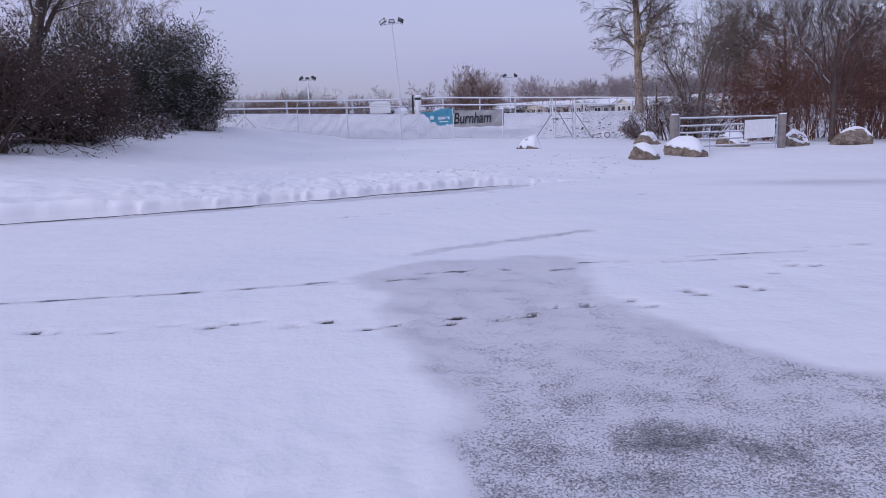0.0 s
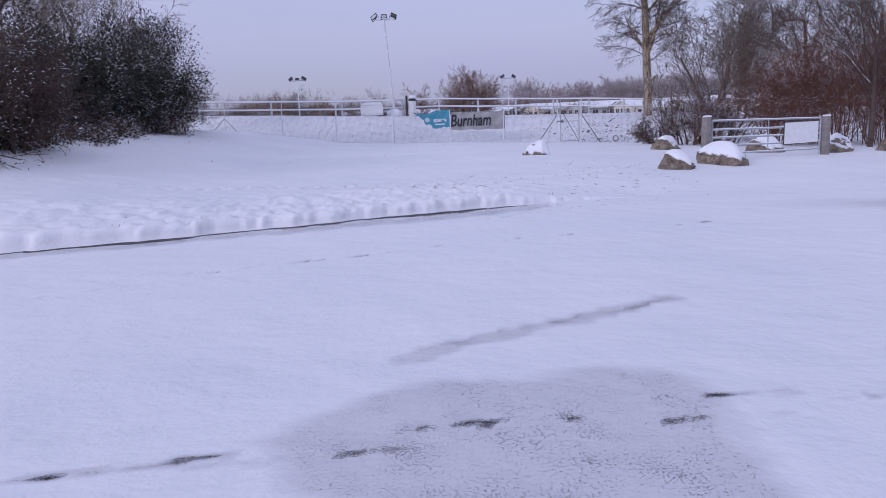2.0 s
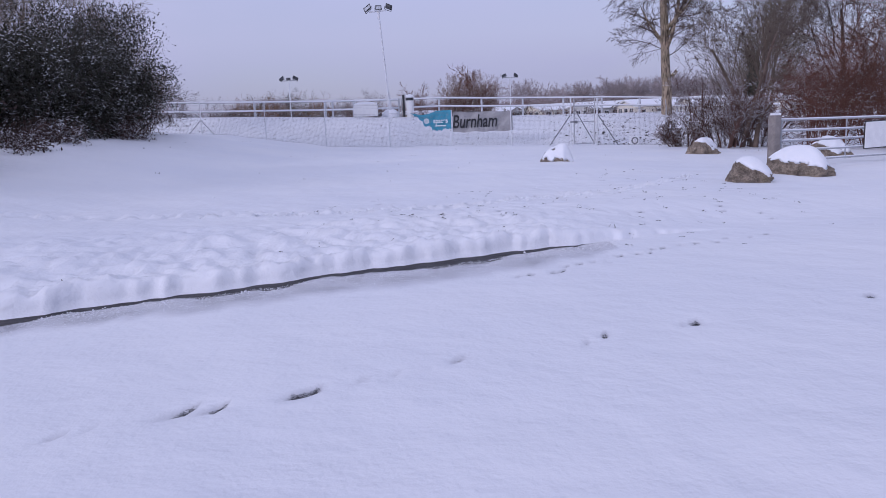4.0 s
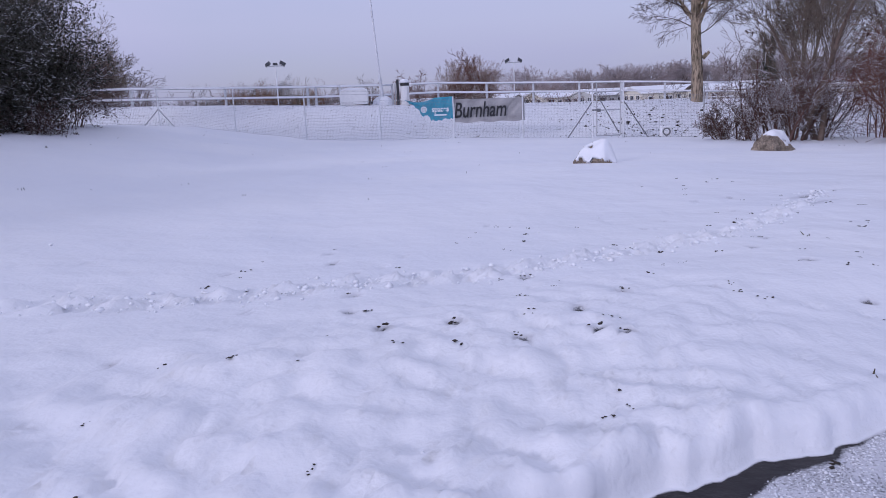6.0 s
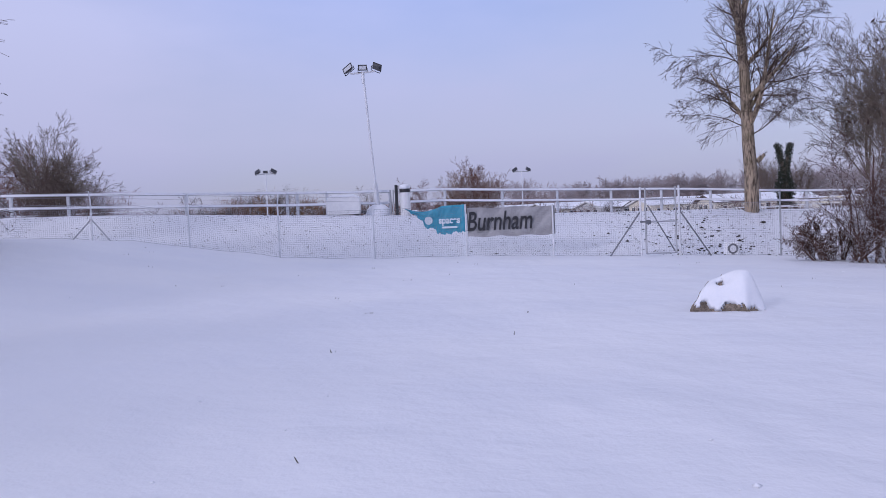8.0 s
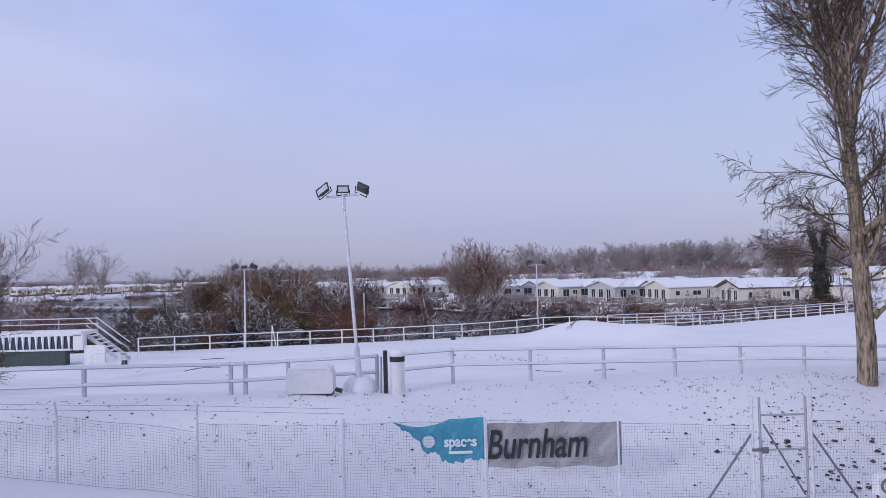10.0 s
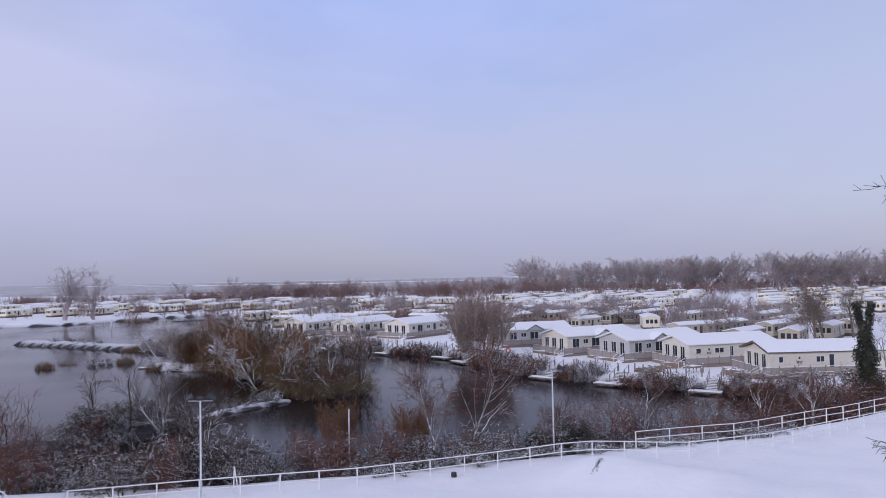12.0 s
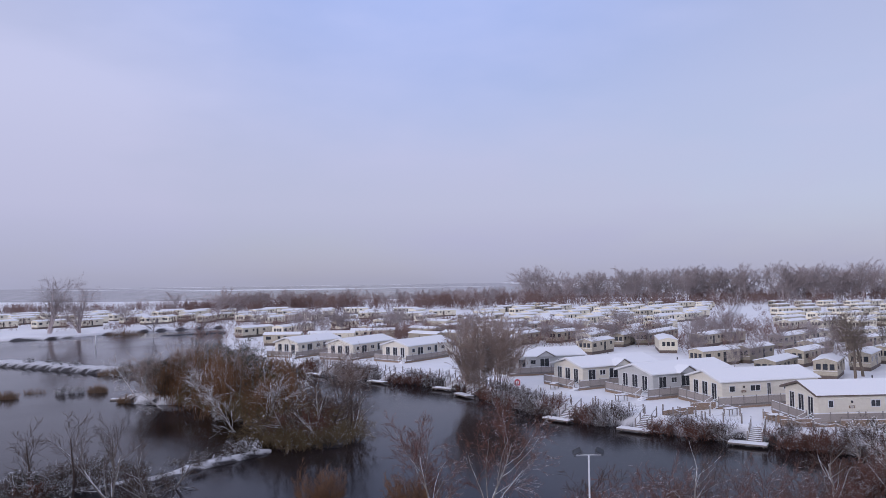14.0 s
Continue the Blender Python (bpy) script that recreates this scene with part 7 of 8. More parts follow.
def brush(name, label, kinds, places, mat):
    """Joined brush: places give x, y, z and size."""
    Vs, Fs, k0 = [], [], 0
    for x, y, z, sc in places:
        V, F = tr.choice(kinds)
        a = tr.uniform(0, 6.28)
        c, s_ = math.cos(a) * sc, math.sin(a) * sc
        Vs.append(np.stack([V[:, 0] * c - V[:, 1] * s_ + x, V[:, 0] * s_ + V[:, 1] * c + y, V[:, 2] * sc + z], -1))
        Fs.append(F + k0)
        k0 += len(V)
    return tagged(new(name, array_mesh(name, np.concatenate(Vs), np.concatenate(Fs), mat, True)), label, "bushes", kind="stuff")


BRUSH = [bush_arrays(601 + i, 2.2, 1.5, 13, SPEC_BRUSH, 0.03) for i in range(3)]
ARCH = [bush_arrays(611 + i, 3.0, 1.6, 12, SPEC_ARCH, 0.03) for i in range(3)]
snowy, bare = [], []
for x, y, nx_, ny_ in shore_line(0.42, 0.0):
    k = tr.uniform(-0.5, 1.6)
    x, y = x + nx_ * k, y + ny_ * k
    if off_jetty(x, y) > 1.8:
        (snowy if math.sin(x * 0.7 + 1) > -0.1 or k > 1.0 else bare).append((x, y, max(level(x, y), WATER_Z - 0.1), tr.uniform(0.6, 0.95) * (1.0 if k < 0.8 else 0.7)))
brush("snowy_shore_brush", "snow-dusted twiggy brush along the far shore", BRUSH, snowy, M_BARK_SNOW)
brush("bare_shore_brush", "bare brown brush hanging over the water", BRUSH, bare, M_BARK_RED)
arch = []
for i in range(34):                          # round the foot of the island
    a = i / 34 * 2 * math.pi
    x, y = -12.6 + 3.9 * math.cos(a) + tr.uniform(-0.6, 0.6), 113.2 + 4.2 * math.sin(a) - 0.8 * math.cos(a) + tr.uniform(-0.5, 0.5)
    arch.append((x, y, max(level(x, y), WATER_Z - 0.05), tr.uniform(0.5, 1.15)))
for i in range(20):
    f = i / 19
    arch.append((-31 + 16 * f + tr.uniform(-1, 1), 136 - 20 * f + tr.uniform(-1, 1), WATER_Z + 0.3, tr.uniform(0.8, 1.4)))
brush("island_brambles", "arching golden-brown brambles over the water round the island", ARCH, arch, M_GOLD)
for x, y, s in ((39, 106, 1.5), (41.5, 104, 1.7), (43, 101, 1.6), (40, 98, 1.4), (44, 96, 1.6), (47, 100, 1.9), (46, 106, 1.6), (37.2, 100.8, 1.9), (36.0, 100.2, 1.4), (33, 96, 1.0)):
    put_bush(3 if s > 1.2 else 5, x, y, s)
for i in range(20):                          # spit and foot of the island
    f = i / 19
    put_bush(tr.choice((4, 4, 3)), -30 + 14 * f + tr.uniform(-0.8, 0.8), 90 + 18 * f + tr.uniform(-1.4, 1.4), tr.uniform(0.35, 0.8) if 0.35 < f < 0.95 else tr.uniform(0.9, 1.3))
for i in range(30):
    a, b = tr.uniform(0, 1), tr.uniform(-1, 1)
    put_bush(tr.choice((4, 5, 3, 5, 5)), -29 + 19 * a + 3.0 * b, 144 - 26 * a + 3.0 * b, tr.uniform(0.7, 1.3))
for i in range(16):
    put_bush(tr.choice((4, 5, 5, 3)), -12.6 + 3.4 * tr.uniform(-1, 1), 113 + 3.2 * tr.uniform(-1, 1), tr.uniform(0.8, 1.4))
for i in range(16):                          # brush on the near bank beside the spit
    put_bush(tr.choice((1, 0, 1, 2)), -27.5 + 4 * tr.uniform(-1, 1), 88.5 + 4.5 * tr.uniform(-1, 1), tr.uniform(0.7, 1.2))
for i in range(12):                          # high dark heap behind the railing
    put_bush(tr.choice((1, 4, 1)), -15 + 5.5 * tr.uniform(-1, 1), 74 + 2.2 * tr.uniform(-1, 1), tr.uniform(1.3, 1.8))
for i in range(26):                          # snow-laden mat behind the railing
    x = -3 + 27 * i / 25 + tr.uniform(-0.5, 0.5)
    put_bush(3, x, float(np.interp(x, [-17, -3.9, 3.5, 12, 20, 31], [66, 68.6, 71.8, 74.6, 76.2, 82])) + 1.2 + 1.6 * tr.random(), tr.uniform(0.5, 0.9))
for i in range(22):                          # dark heap at the near end of the spit
    put_bush(tr.choice((1, 0, 1)), -25.5 + 5.5 * tr.uniform(-1, 1), 94.5 + 3.2 * tr.uniform(-1, 1), tr.uniform(0.8, 1.25))
for i in range(26):
    a, b = tr.uniform(0, 1), tr.uniform(-1, 1)
    put_bush(tr.choice((3, 3, 4)), -54 + 20 * a + 4 * b, 176 - 24 * a + 4 * b, tr.uniform(0.8, 1.4))
for x, y, s in ((-78, 184, 1.0), (-74, 183, 0.9), (-70, 179, 0.9), (-66, 177, 1.0), (-53, 146.5, 1.3), (-51, 147, 1.1)):
    put_bush(3, x, y, s, max(level(x, y), WATER_Z - 0.05))


def willow(x, y, z, seed, tall, wide, label):
    """Old pollard with pale broken limbs and a curtain of orange strands."""
    rng_ = random.Random(seed)
    root = thing("willow", pose(x, y, z), label, "tree", "willows on the island")
    rows, tips = [], []
    spec = [(5, 7, 0.7, 0.8, 0.14, 0.0, 0.45, 0.3, 0.02), (5, 5, 0.55, 0.7, 0.2, -0.02, 0.4, 0.2, 0.015), (3, 0, 0, 0, 0.2, -0.02, 0.5, 0, 0.012)]
    for k in range(4):
        d = Vector((rng_.gauss(0, 0.5), rng_.gauss(0, 0.5), 1)).normalized()
        grow(rng_, rows, tips, Vector((rng_.gauss(0, 0.5), rng_.gauss(0, 0.5), -0.2)), d, tall * rng_.uniform(0.55, 0.85), 0.22, 0, spec)
    part("trunk", limbs_mesh("trunk", [q for q in rows if q[8] <= 1], M_BARK_WHITE, 0.03, 6), M_BARK_WHITE, root)
    part("crown", limbs_mesh("crown", [q for q in rows if q[8] > 1], M_BARK_WHITE, 0.014), M_BARK_WHITE, root)
    st = []
    for p, d in tips:
        for k in range(8):
            q = p + Vector((rng_.gauss(0, 0.45), rng_.gauss(0, 0.45), rng_.gauss(0, 0.3)))
            e = Vector((d.x, d.y, 0)) * 0.25
            n_ = 7
            for s in range(n_):
                q2 = q + e + Vector((rng_.gauss(0, 0.05), rng_.gauss(0, 0.05), -rng_.uniform(0.3, 0.62)))
                st.append((*q, *q2, 0.02, 0.016, 3))
                q, e = q2, e * 0.5
                if q.z < 0.1:
                    break
    part("curtain", limbs_mesh("curtain", st, M_WILLOW, 0.014), M_WILLOW, root, "hanging orange strands")
    return root


WL = "old willow with orange strands and pale broken limbs"
for i, (x, y, tall, wide) in enumerate(((-31, 138, 7.4, 4), (-26.5, 133, 7.6, 4), (-21.5, 126.5, 6.8, 4), (-18.5, 121.5, 5.6, 4))):
    willow(x, y, level(x, y), 301 + i, tall, wide, WL)
for i, (x, y, s) in enumerate(((-35.5, 138.5, 2.0), (-25, 138, 2.8), (-18.5, 127.5, 2.3), (-30.5, 141, 3.0), (-27.5, 137.5, 2.9), (-21.5, 131, 2.8), (-34.8, 137, 1.3))):
    shrub("ivy_bush", x, y, level(x, y), 320 + i, 2.6 * s, 0.9 * s, M_BARK_SNOW, (0.18, M_IVY, 7, 0.24), "dark ivy-covered stump on the island", 7, "ivy on the island", SPEC_BANK, 0.014)
for i, (x, y, tall, mat, lean) in enumerate(((0.4, 86.2, 5.8, M_BARK_GREY, (-0.25, 0)), (2.6, 86.5, 6.6, M_BARK_GREY, (0.3, 0)), (-22.5, 91.0, 4.4, M_BARK_GREY, (0.3, 0)), (43.6, 101.5, 5.0, M_BARK_GREY, (0, 0)), (34.6, 101, 3.6, M_BARK_GREY, (0, 0)), (-19.5, 92.0, 4.0, M_BARK_GREY, (-0.3, 0)), (-12.0, 115.5, 4.2, M_BARK_SNOW, (0.3, 0)), (-9.5, 116.5, 4.0, M_BARK_SNOW, (0.35, 0)), (-15, 118, 4.6, M_BARK_GREY, (0, 0)), (-40.5, 140.5, 4.5, M_BARK_GREY, (-0.5, 0)), (-13.5, 76.5, 4.2, M_BARK_GREY, (-0.2, 0)), (8.8, 85, 4.0, M_BARK_SNOW, (0, 0)), (15.6, 86.0, 4.6, M_BARK_GREY, (0, 0)), (25, 87.5, 4.0, M_BARK_GREY, (0.1, 0)), (30.5, 90.5, 4.2, M_BARK_GREY, (0, 0)), (-32, 83, 3.6, M_BARK_RED, (0, 0)), (-27, 80, 3.2, M_BARK_RED, (0.1, 0)), (-37, 79, 4.4, M_BARK_RED, (0, 0)), (-22, 78, 3.0, M_BARK_SNOW, (0, 0)), (-32, 75.5, 8.8, M_BARK_GREY, (0, 0)), (-26.8, 77, 4.6, M_BARK_SNOW, (0.1, 0)), (-35.5, 75.5, 8.4, M_BARK_SNOW, (0, 0)), (-21.5, 93, 3.6, M_BARK_GREY, (0.9, -0.3)), (-22.5, 92.5, 3.8, M_BARK_GREY, (-0.8, -0.2)), (-21, 94, 3.4, M_BARK_GREY, (0.2, -1.2)), (-31, 134, 5.0, M_BARK_GREY, (0.9, -0.6)), (-27, 130, 5.0, M_BARK_GREY, (-0.8, -0.5)), (-23, 126, 5.0, M_BARK_GREY, (0.7, -0.8)), (-29, 138, 6.0, M_BARK_GREY, (0.3, 0)), (-33, 133, 5.5, M_BARK_GREY, (-1.1, -0.4)), (-26, 127, 5.5, M_BARK_GREY, (0.2, -0.9)), (-21, 122, 5.0, M_BARK_GREY, (1.0, -0.5)), (-8.8, 113.6, 5.2, M_BARK_SNOW, (0.1, 0)), (-9.6, 116.2, 6.0, M_BARK_SNOW, (0.2, 0)), (-8.6, 115.0, 5.4, M_BARK_GREY, (0.35, 0)), (-11.5, 114.5, 5.0, M_BARK_GREY, (-0.2, 0)), (-13.6, 112.0, 4.0, M_BARK_GREY, (0.5, -0.8)), (-10.6, 110.6, 4.2, M_BARK_GREY, (-0.8, -0.6)), (-20, 118, 5.0, M_BARK_GREY, (-1.0, -0.3)), (-25, 92, 4.6, M_BARK_SNOW, (0, 0)), (-28.5, 93, 4.2, M_BARK_SNOW, (0, 0)), (-24, 96, 4.4, M_BARK_GREY, (0.6, -0.6)), (-20.5, 97, 3.6, M_BARK_GREY, (0.9, -0.2)), (-35, 140, 5.0, M_BARK_GREY, (-0.9, 0)), (-18, 118, 4.6, M_BARK_GREY, (0.8, -0.6)), (-14, 112, 4.2, M_BARK_GREY, (-0.5, -0.9)), (-11, 112, 4.4, M_BARK_SNOW, (0.8, 0)))):
    tree("bank_tree", x, y, level(x, y), 340 + i, tall * (0.72 if tall > 7 else 1.0), 0.10, SPEC_VASE if tall > 7 else SPEC_ASH if i < 2 else SPEC_MID, M_BARK_WHITE if mat is M_BARK_GREY else mat, "small bare tree with snow-white limbs on the bank" if mat is M_BARK_GREY else "small dark leafless tree on the lake bank", lean=lean, rmin=0.013 if y > 105 and x < -10 else 0.010, group="small trees on the banks", twig=M_BARK_RED if i < 2 or tall > 7.5 else None if y > 117 and mat is M_BARK_GREY else M_BARK_DARK)
for i, (x, y, tall) in enumerate(((5.0, 138.5, 8.0), (8.6, 139.5, 8.6))):
    tree("birch", x, y, level(x, y), 370 + i, tall * 0.6, 0.09, SPEC_VASE, M_BARK_GREY, "pale bare birch with brown twigs on the far shore", rmin=0.014, group="birches on the far shore", twig=M_FAN)
for i, (x, y, tall) in enumerate(((56.5, 140, 10.0), (61, 146, 10.5), (69, 152, 9.5))):
    tree("park_tree", x, y, level(x, y), 390 + i, tall * 0.6, 0.22, SPEC_VASE, M_BARK, "large dark bare tree among the caravans", rmin=0.009, group="large trees in the park")
for i, (x, tall) in enumerate(((-119, 14.5), (-110, 12.5))):
    # same bark colour, paled to carry the haze
    tree("waterside_tree", x, 270, level(x, 270), 405 + i, tall, 0.24, SPEC_MID, M_HAZED_BARK, "tall bare tree across the water, its bark paled for haze", stems=5, spread=0.19, rmin=0.026, group="tall trees across the water")
for i, (x, y, top, wide) in enumerate(((-37.0, 138.0, 5.4, 2.6), (-31.5, 138.5, 6.6, 3.0), (-27.0, 136.0, 6.0, 2.8), (-22.5, 132.0, 6.6, 3.2), (-18.5, 127.0, 5.0, 2.6), (-12.0, 139.5, 6.2, 3.0))):
    z = max(level(x, y), WATER_Z - 0.1)
    shrub("island_thicket", x, y, z, 410 + i, top - z, wide, M_GOLD if i in (2, 4) else M_FAN, None, "dense round golden-brown thicket over the water" if i in (2, 4) else "dense round grey-brown thicket with snowy twigs", 16, "thickets on the island", SPEC_BANK, 0.016, 0.04)
for i, (x, y, top, wide) in enumerate(((-29.5, 77.0, 4.9, 2.0), (-27.0, 75.5, 4.6, 1.9), (-24.6, 75.8, 4.0, 1.8), (-31.5, 78.5, 5.0, 2.0))):
    shrub("bank_bush", x, y, level(x, y), 430 + i, top - level(x, y), wide, M_BARK_RED, None, "dense purple-brown bare bush at the lake edge", 13, "purple bushes at the lake edge", SPEC_BANK, 0.010, 0.03)
shrub("fan_tree", 6.7, 139.0, level(6.7, 139.0), 378, 11.2, 5.6, M_FAN, None, "tall fan of bare brown stems on the far shore", 58, "", SPEC_STEM, 0.018, 0.03, split=True)
for i, (x, y, tall, wide) in enumerate(((-7.4, 88.5, 4.2, 2.0), (-1.6, 88.2, 3.8, 1.8))):
    shrub("osier", x, y, max(level(x, y), WATER_Z - 0.2), 380 + i, tall, wide, M_WILLOW, None, "rust-red osier standing at the water", 46, "osiers at the water", SPEC_STEM, 0.006, 0.011)

for i, (x, y, tall, wide) in enumerate(((8.6, 78.2, 2.4, 1.3), (6.4, 77.2, 1.7, 1.1))):
    shrub("evergreen_bush", x, y, level(x, y), 395 + i, tall, wide, M_BARK_DARK, (0.11, M_LEAF, 8, 0.15), "dark evergreen bush behind the railing by the lake", 10, "evergreens on the lake bank", SPEC_BANK, 0.008)
ivy = thing("ivy_clad_snag", pose(39.0, 96.8, level(39.0, 96.8)) @ Matrix.Diagonal((0.95, 0.95, 1.24, 1)), "tall dead trunk wrapped in dark ivy", "tree")
rv = random.Random(9)
part("trunk", Soup().tube((0, 0, -0.3), (-0.3, 0, 6.2), 0.5, 0.35, 10).tube((-0.3, 0, 6.0), (-1.0, 0, 8.4), 0.25, 0.12, 8).tube((-0.2, 0, 6.0), (0.45, 0, 8.6), 0.25, 0.1, 8), M_BARK, ivy)
spots = []
for i in range(3600):
    h = rv.uniform(0.2, 8.5)
    if h < 6.2:
        cx, rad = -0.05 * h, 0.8 + 0.5 * (1 - h / 7) + 0.2 * math.sin(h * 3)
    else:
        cx, rad = (-0.3 - 0.3 * (h - 6.0)) if rv.random() < 0.5 else (-0.2 + 0.27 * (h - 6.0)), 0.32
    a = rv.uniform(0, 2 * math.pi)
    k = rad * math.sqrt(rv.uniform(0.35, 1))
    spots.append((Vector((cx + k * math.cos(a), k * math.sin(a), h)), Vector((math.cos(a), math.sin(a), 0.2))))
part("ivy", leaves_mesh("ivy", spots, rv, 0.19, M_IVY, 5, 0.1), M_IVY, ivy)


def reeds(x, y, rx, ry, n, seed, tall):
    rng_ = random.Random(seed)
    root = thing("reed_bed", pose(x, y, WATER_Z), "clump of dry orange-brown reeds in the water", "reeds", "reed beds in the lake")
    rows = []
    for i in range(n):
        a, k = rng_.uniform(0, 2 * math.pi), math.sqrt(rng_.random())
        p = Vector((rx * k * math.cos(a), ry * k * math.sin(a), -0.15))
        q = p + Vector((rng_.gauss(0, 0.28), rng_.gauss(0, 0.28), tall * rng_.uniform(0.35, 1.1) * (1.15 - 0.5 * k)))
        rows.append((*p, *q, 0.022, 0.01, 3))
    part("reed_mass", limbs_mesh("reed_mass", rows, M_REED, 0.012), M_REED, root)


for i, (x, y, rx, ry, n, tall) in enumerate(((-58.5, 142.5, 1.5, 0.9, 260, 1.4), (-48.5, 147.5, 1.5, 1.0, 260, 1.5), (-40, 138, 1.8, 1.0, 300, 1.4), (-54, 168, 4.0, 1.8, 500, 1.7), (-46, 166, 4.0, 1.6, 420, 1.5), (-96, 270, 6, 2, 500, 2.0), (-57.5, 147.5, 1.6, 1.0, 100, 1.0))):
    reeds(x, y, rx, ry, n, 400 + i, tall)
jet = thing("fountain_jet", pose(-87.9, 232.5, WATER_Z), "small fountain jet rising from the lake", "fountain")
part("spray", Soup().tube((0, 0, -0.1), (0.15, 0, 2.6), 0.12, 0.28, 8), M_SNOW, jet)
boat = thing("upturned_boat", pose(-75.5, 187.2, level(-75.5, 187.2), 0, 0, 15), "upturned white boat under snow on the bar", "boat")
part("hull", Soup().prism([(-1.9, 0), (-1.5, 0.55), (1.2, 0.6), (2.0, 0)], -0.6, 0.6), M_WHITE_PAINT, boat)
raft = thing("raft", pose(-42.5, 140.2, WATER_Z), "small snow-covered raft floating by the island", "raft")
part("deck", Soup().box((0, 0, 0.05), (1.9, 0.9, 0.22), 0.1, 0.03), M_TIMBER, raft)
part("snow_cover", Soup().box((0, 0, 0.19), (1.84, 0.84, 0.07), 0.1, 0.03), M_SNOW, raft)


# ---- grass showing through the snow ----
def tufts(name, label, spots, seed, blade, n):
    """Short dry blades, a few together, where the snow is thin."""
    g = np.random.RandomState(seed)
    rows = []
    for x, y in spots:
        z = level(x, y)
        for k in range(g.randint(n[0], n[1])):
            a, b = g.normal(0, 0.035, 2)
            d = g.normal(0, 0.6, 2)
            L = blade * g.uniform(0.5, 1.3)
            rows.append((x + a, y + b, z - 0.02, x + a + d[0] * L, y + b + d[1] * L, z + L, 0.006, 0.002, 3))
    me = limbs_mesh(name, rows, M_GRASS)
    return tagged(new(name, me), label, "grass", kind="stuff")


M_SOIL = plain("wet_earth", (0.022, 0.018, 0.015), (0.06, 0.048, 0.038), 40, 0.9)
M_GRASS = plain("winter_grass", (0.05, 0.045, 0.03), (0.12, 0.10, 0.06), 3, 0.9)
gr = random.Random(31)
spots = []
for i in range(300):
    x = 5.5 + 10 * gr.random() if gr.random() < 0.85 else -12 + 17 * gr.random()
    f = gr.random()
    spots.append((x, fence_y(x) + 0.4 + f * (rail_y(x) - fence_y(x) - 0.9)))
tufts("bank_grass", "dark grass tips and clods showing through the snowy bank", spots, 1, 0.04, (3, 8))
spots = [(gr.uniform(-7, 11), gr.uniform(19, 36)) for i in range(40)] + [(x, float(kerb_line(np.array([x]))[0]) + 0.1 + 4 * gr.random() ** 2) for x in [gr.uniform(-4, 4) for _ in range(4)]]
tufts("meadow_grass", "scattered grass tips poking through the meadow snow", spots, 2, 0.022, (1, 4))
spots = [(3.4 + gr.gauss(0, 1.4), 58 + gr.gauss(0, 0.8)) for i in range(34)] + [(gr.uniform(-12, 25), gr.uniform(46, 70)) for i in range(14)]
tufts("track_grass", "grass clods showing on the snowy track", spots, 3, 0.07, (3, 9))


# ---- crumbs of snow and dead leaves ----
def crumbs(name, label, places, seed, mat, flat=0.8, category="snow"):
    """Small uneven lumps, joined: places give x, y and size."""
    g = np.random.RandomState(seed)
    base = np.array([(1, 0, 0), (0, 1, 0), (-1, 0, 0), (0, -1, 0), (0, 0, 1), (0.6, 0.6, 0.5), (-0.6, 0.6, 0.5), (-0.6, -0.6, 0.5), (0.6, -0.6, 0.5), (0, 0, -0.5)], float)
    face = np.array([(0, 5, 8), (1, 6, 5), (2, 7, 6), (3, 8, 7), (4, 8, 5), (4, 5, 6), (4, 6, 7), (4, 7, 8), (0, 1, 5), (1, 2, 6), (2, 3, 7), (3, 0, 8), (9, 1, 0), (9, 2, 1), (9, 3, 2), (9, 0, 3)])
    Vs, Fs = [], []
    for i, (x, y, r) in enumerate(places):
        a = g.uniform(0, 6.28)
        V = base * g.uniform(0.65, 1.3, (10, 1)) * r
        V = np.stack([V[:, 0] * math.cos(a) - V[:, 1] * math.sin(a) * 0.8, V[:, 0] * math.sin(a) + V[:, 1] * math.cos(a) * 0.8, V[:, 2] * flat], -1)
        Vs.append(V + np.array([x, y, level(x, y) + r * flat * 0.25]))
        Fs.append(face + 10 * i)
    return tagged(new(name, array_mesh(name, np.concatenate(Vs), np.concatenate(Fs), mat, True)), label, category, kind="stuff")


cr = random.Random(57)
LANE_X, LANE_Y = [-6, -1.73, -0.62, 0.07, 0.79, 1.51, 2.16, 2.89, 4.5], [13.9, 14.7, 15.05, 15.25, 15.45, 15.9, 16.4, 17.2, 19.2]
places = []
for i in range(800):
    x = cr.uniform(-2.6, 4.2)
    places.append((x, float(np.interp(x, LANE_X, LANE_Y)) + cr.gauss(0, 0.10) + (0.16 if cr.random() < 0.4 else 0), abs(cr.gauss(0, 0.009)) + 0.004))
for i in range(40):
    places.append((cr.uniform(-4, 6), cr.uniform(12.5, 22), abs(cr.gauss(0, 0.006)) + 0.005))
crumbs("snow_crumbs", "crumbled lumps of snow along the rut and kerb", places, 5, M_SNOW)
places = [(x + cr.uniform(-0.02, 0.02), y, cr.uniform(0.012, 0.02)) for x, y in HOLES[:8]]
for i in range(80):
    x = cr.uniform(-1.5, 4.5)
    places.append((x, float(np.interp(x, EDGE_X, EDGE_Y)) + 0.3 + cr.random() * 4.2, cr.uniform(0.008, 0.018)))
for i in range(26):
    places.append((cr.uniform(2.2, 4.2), cr.uniform(15.2, 21), cr.uniform(0.01, 0.022)))
for i in range(16):
    x, y = cr.gauss(2.2, 0.7), cr.gauss(13.8, 0.8)
    places.append((x, y, cr.uniform(0.012, 0.02)))
places = [(x + cr.gauss(0, r * 1.1), y + cr.gauss(0, r * 1.1), r * cr.uniform(0.35, 0.75)) for x, y, r in places for k in range(4)]
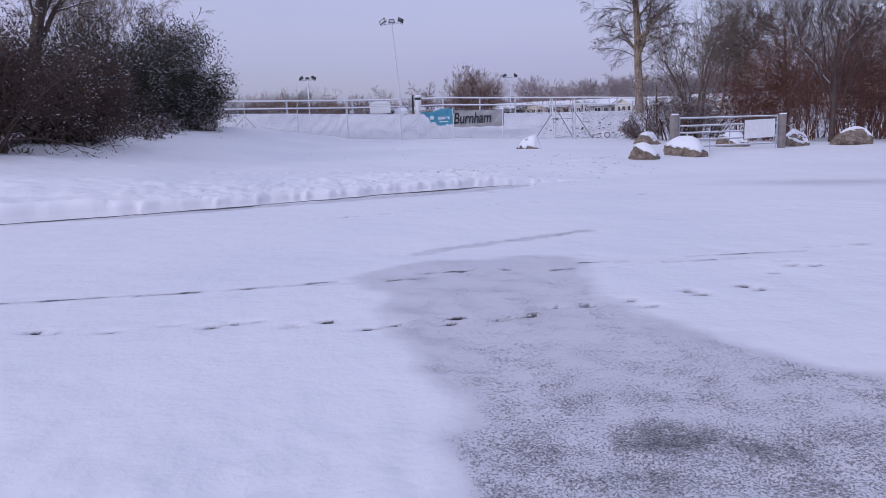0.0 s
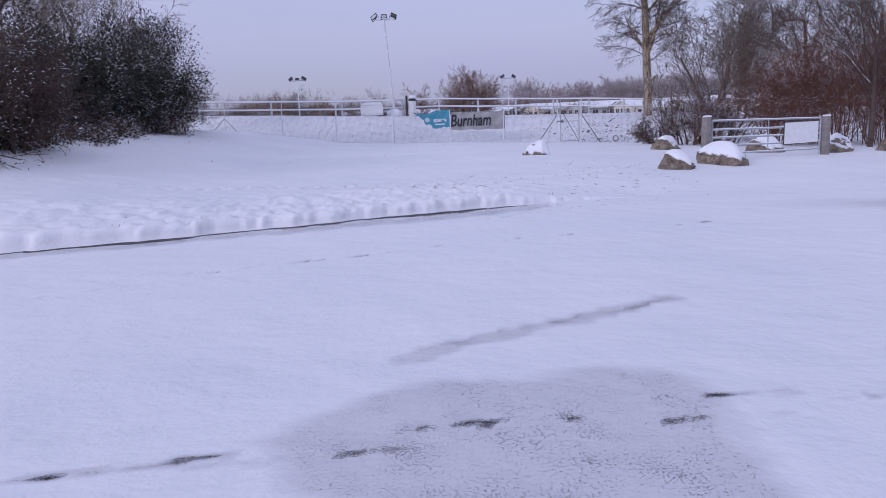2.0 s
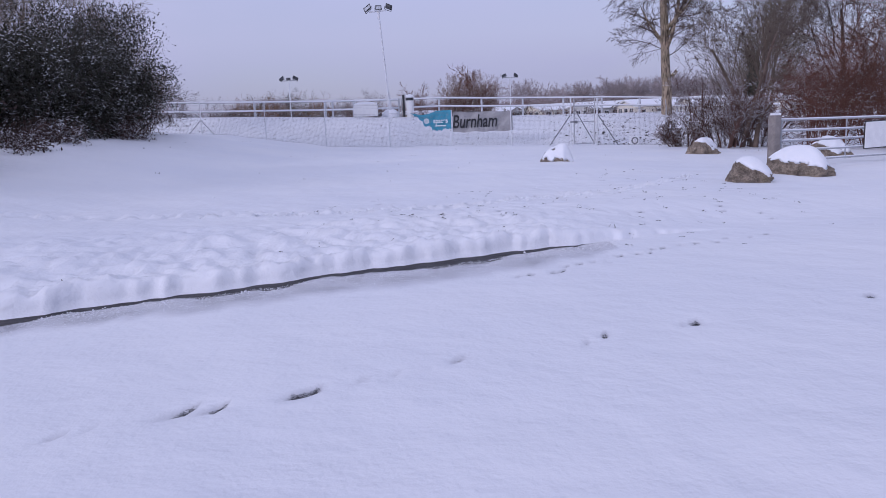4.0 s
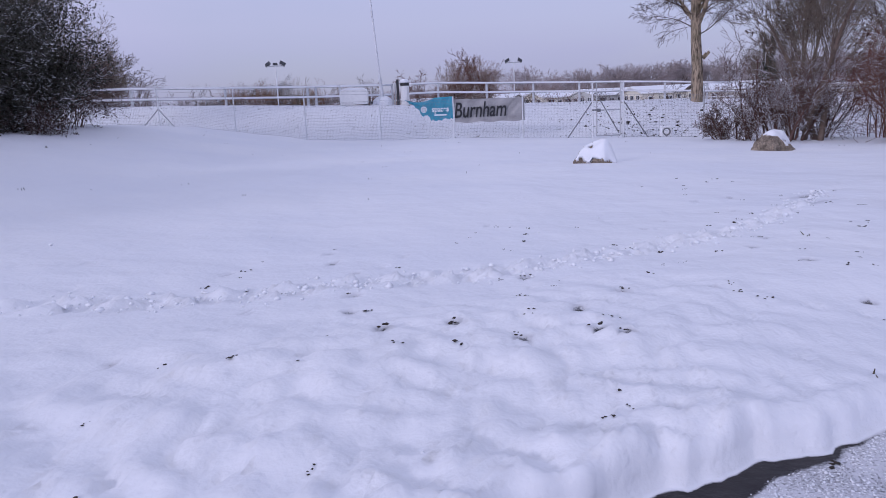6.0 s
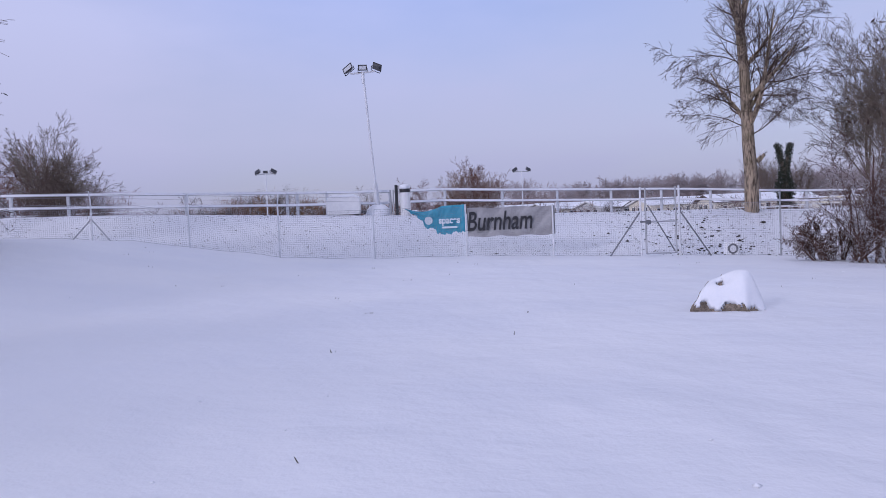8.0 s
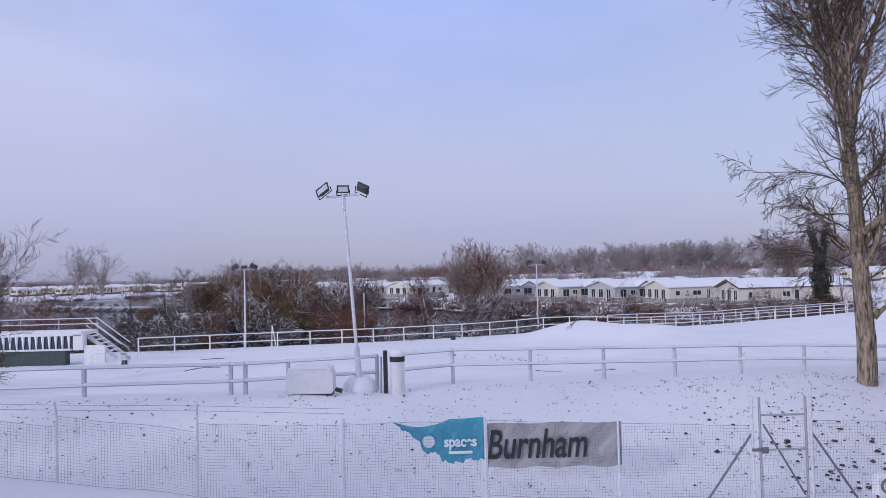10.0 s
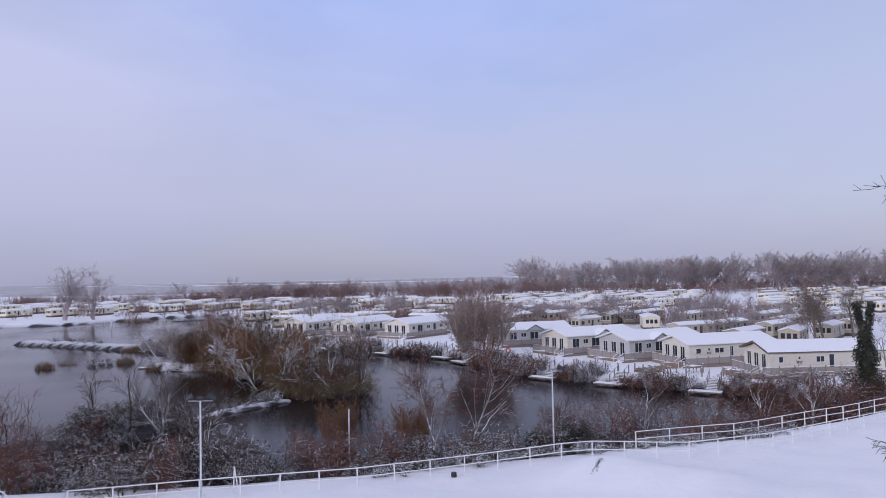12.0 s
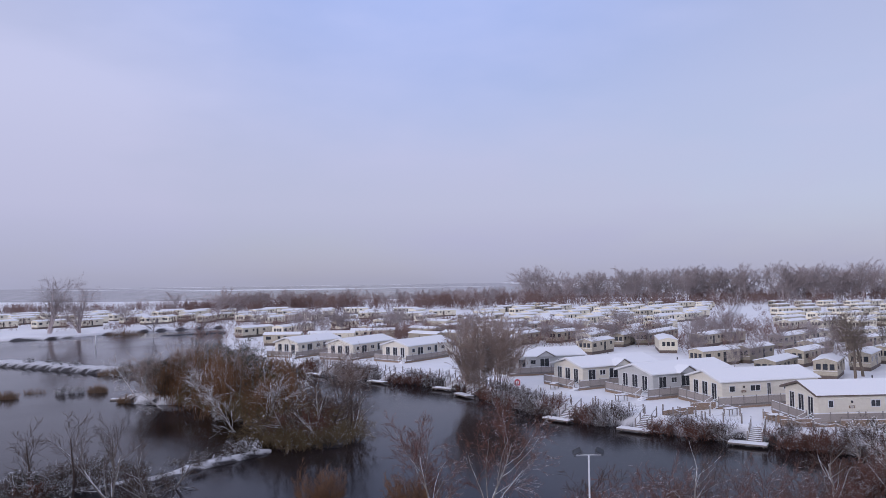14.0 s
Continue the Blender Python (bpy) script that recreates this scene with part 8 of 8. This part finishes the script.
crumbs("dead_leaves", "dark dead leaves and clods lying in the snow", places, 6, M_SOIL, 0.5, "leaves")
places = []
for i in range(230):                        # clods on the bank behind the fence
    x = cr.gauss(8.3, 1.7)
    f = min(0.95, abs(cr.gauss(0.3, 0.25)))
    places.append((x, fence_y(x) + 0.4 + f * (rail_y(x) - fence_y(x) - 0.9), abs(cr.gauss(0, 0.028)) + 0.012))
for i in range(2600):
    x = cr.uniform(-12, 12)
    f = cr.random()
    places.append((x, fence_y(x) + 0.35 + f * (rail_y(x) - fence_y(x) - 0.8), abs(cr.gauss(0, 0.009)) + 0.006))
crumbs("bank_clods", "dark clods of earth scattered over the snowy bank", places, 7, M_SOIL, 0.6, "earth")
places = [(cr.uniform(-5, 9), cr.uniform(19, 35), abs(cr.gauss(0, 0.008)) + 0.005) for i in range(200)]
crumbs("meadow_crumbs", "small wind-blown lumps of snow on the meadow", places, 8, M_SNOW, 0.5)

places = []
for x0, y0, long, a in ((-9.0, 51.5, 0.75, 0.9), (3.9, 49.2, 0.5, -0.3), (-11.4, 60.8, 0.6, 0.7), (8.3, 68.5, 0.8, 1.1), (5.6, 48.2, 0.35, -0.2)):   # bare streaks on the track
    for k in range(70):
        f, w = cr.uniform(-1, 1), cr.gauss(0, 0.07)
        places.append((x0 + f * long * math.cos(a) - w * math.sin(a), y0 + f * long * math.sin(a) + w * math.cos(a), cr.uniform(0.02, 0.05)))
crumbs("track_earth", "streaks of dark earth laid bare on the snowy track", places, 9, M_SOIL, 0.35, "earth")

# loose grains of slush beside the wet strip
places = []
for i in range(5200):
    x = cr.uniform(-2.6, 1.6)
    strip = float(np.interp(x, [-3, -1.4, -0.3, 0.4, 1.0, 1.5], [0.12, 0.18, 0.28, 0.27, 0.12, 0.03]))
    places.append((x, float(kerb_line(np.array([x]))[0]) - strip * cr.uniform(0.85, 1.1) - abs(cr.gauss(0, 0.2)), abs(cr.gauss(0, 0.0022)) + 0.002))
crumbs("slush_grains", "loose grains of slush beside the wet tarmac", places, 9, M_SNOW, 0.7)
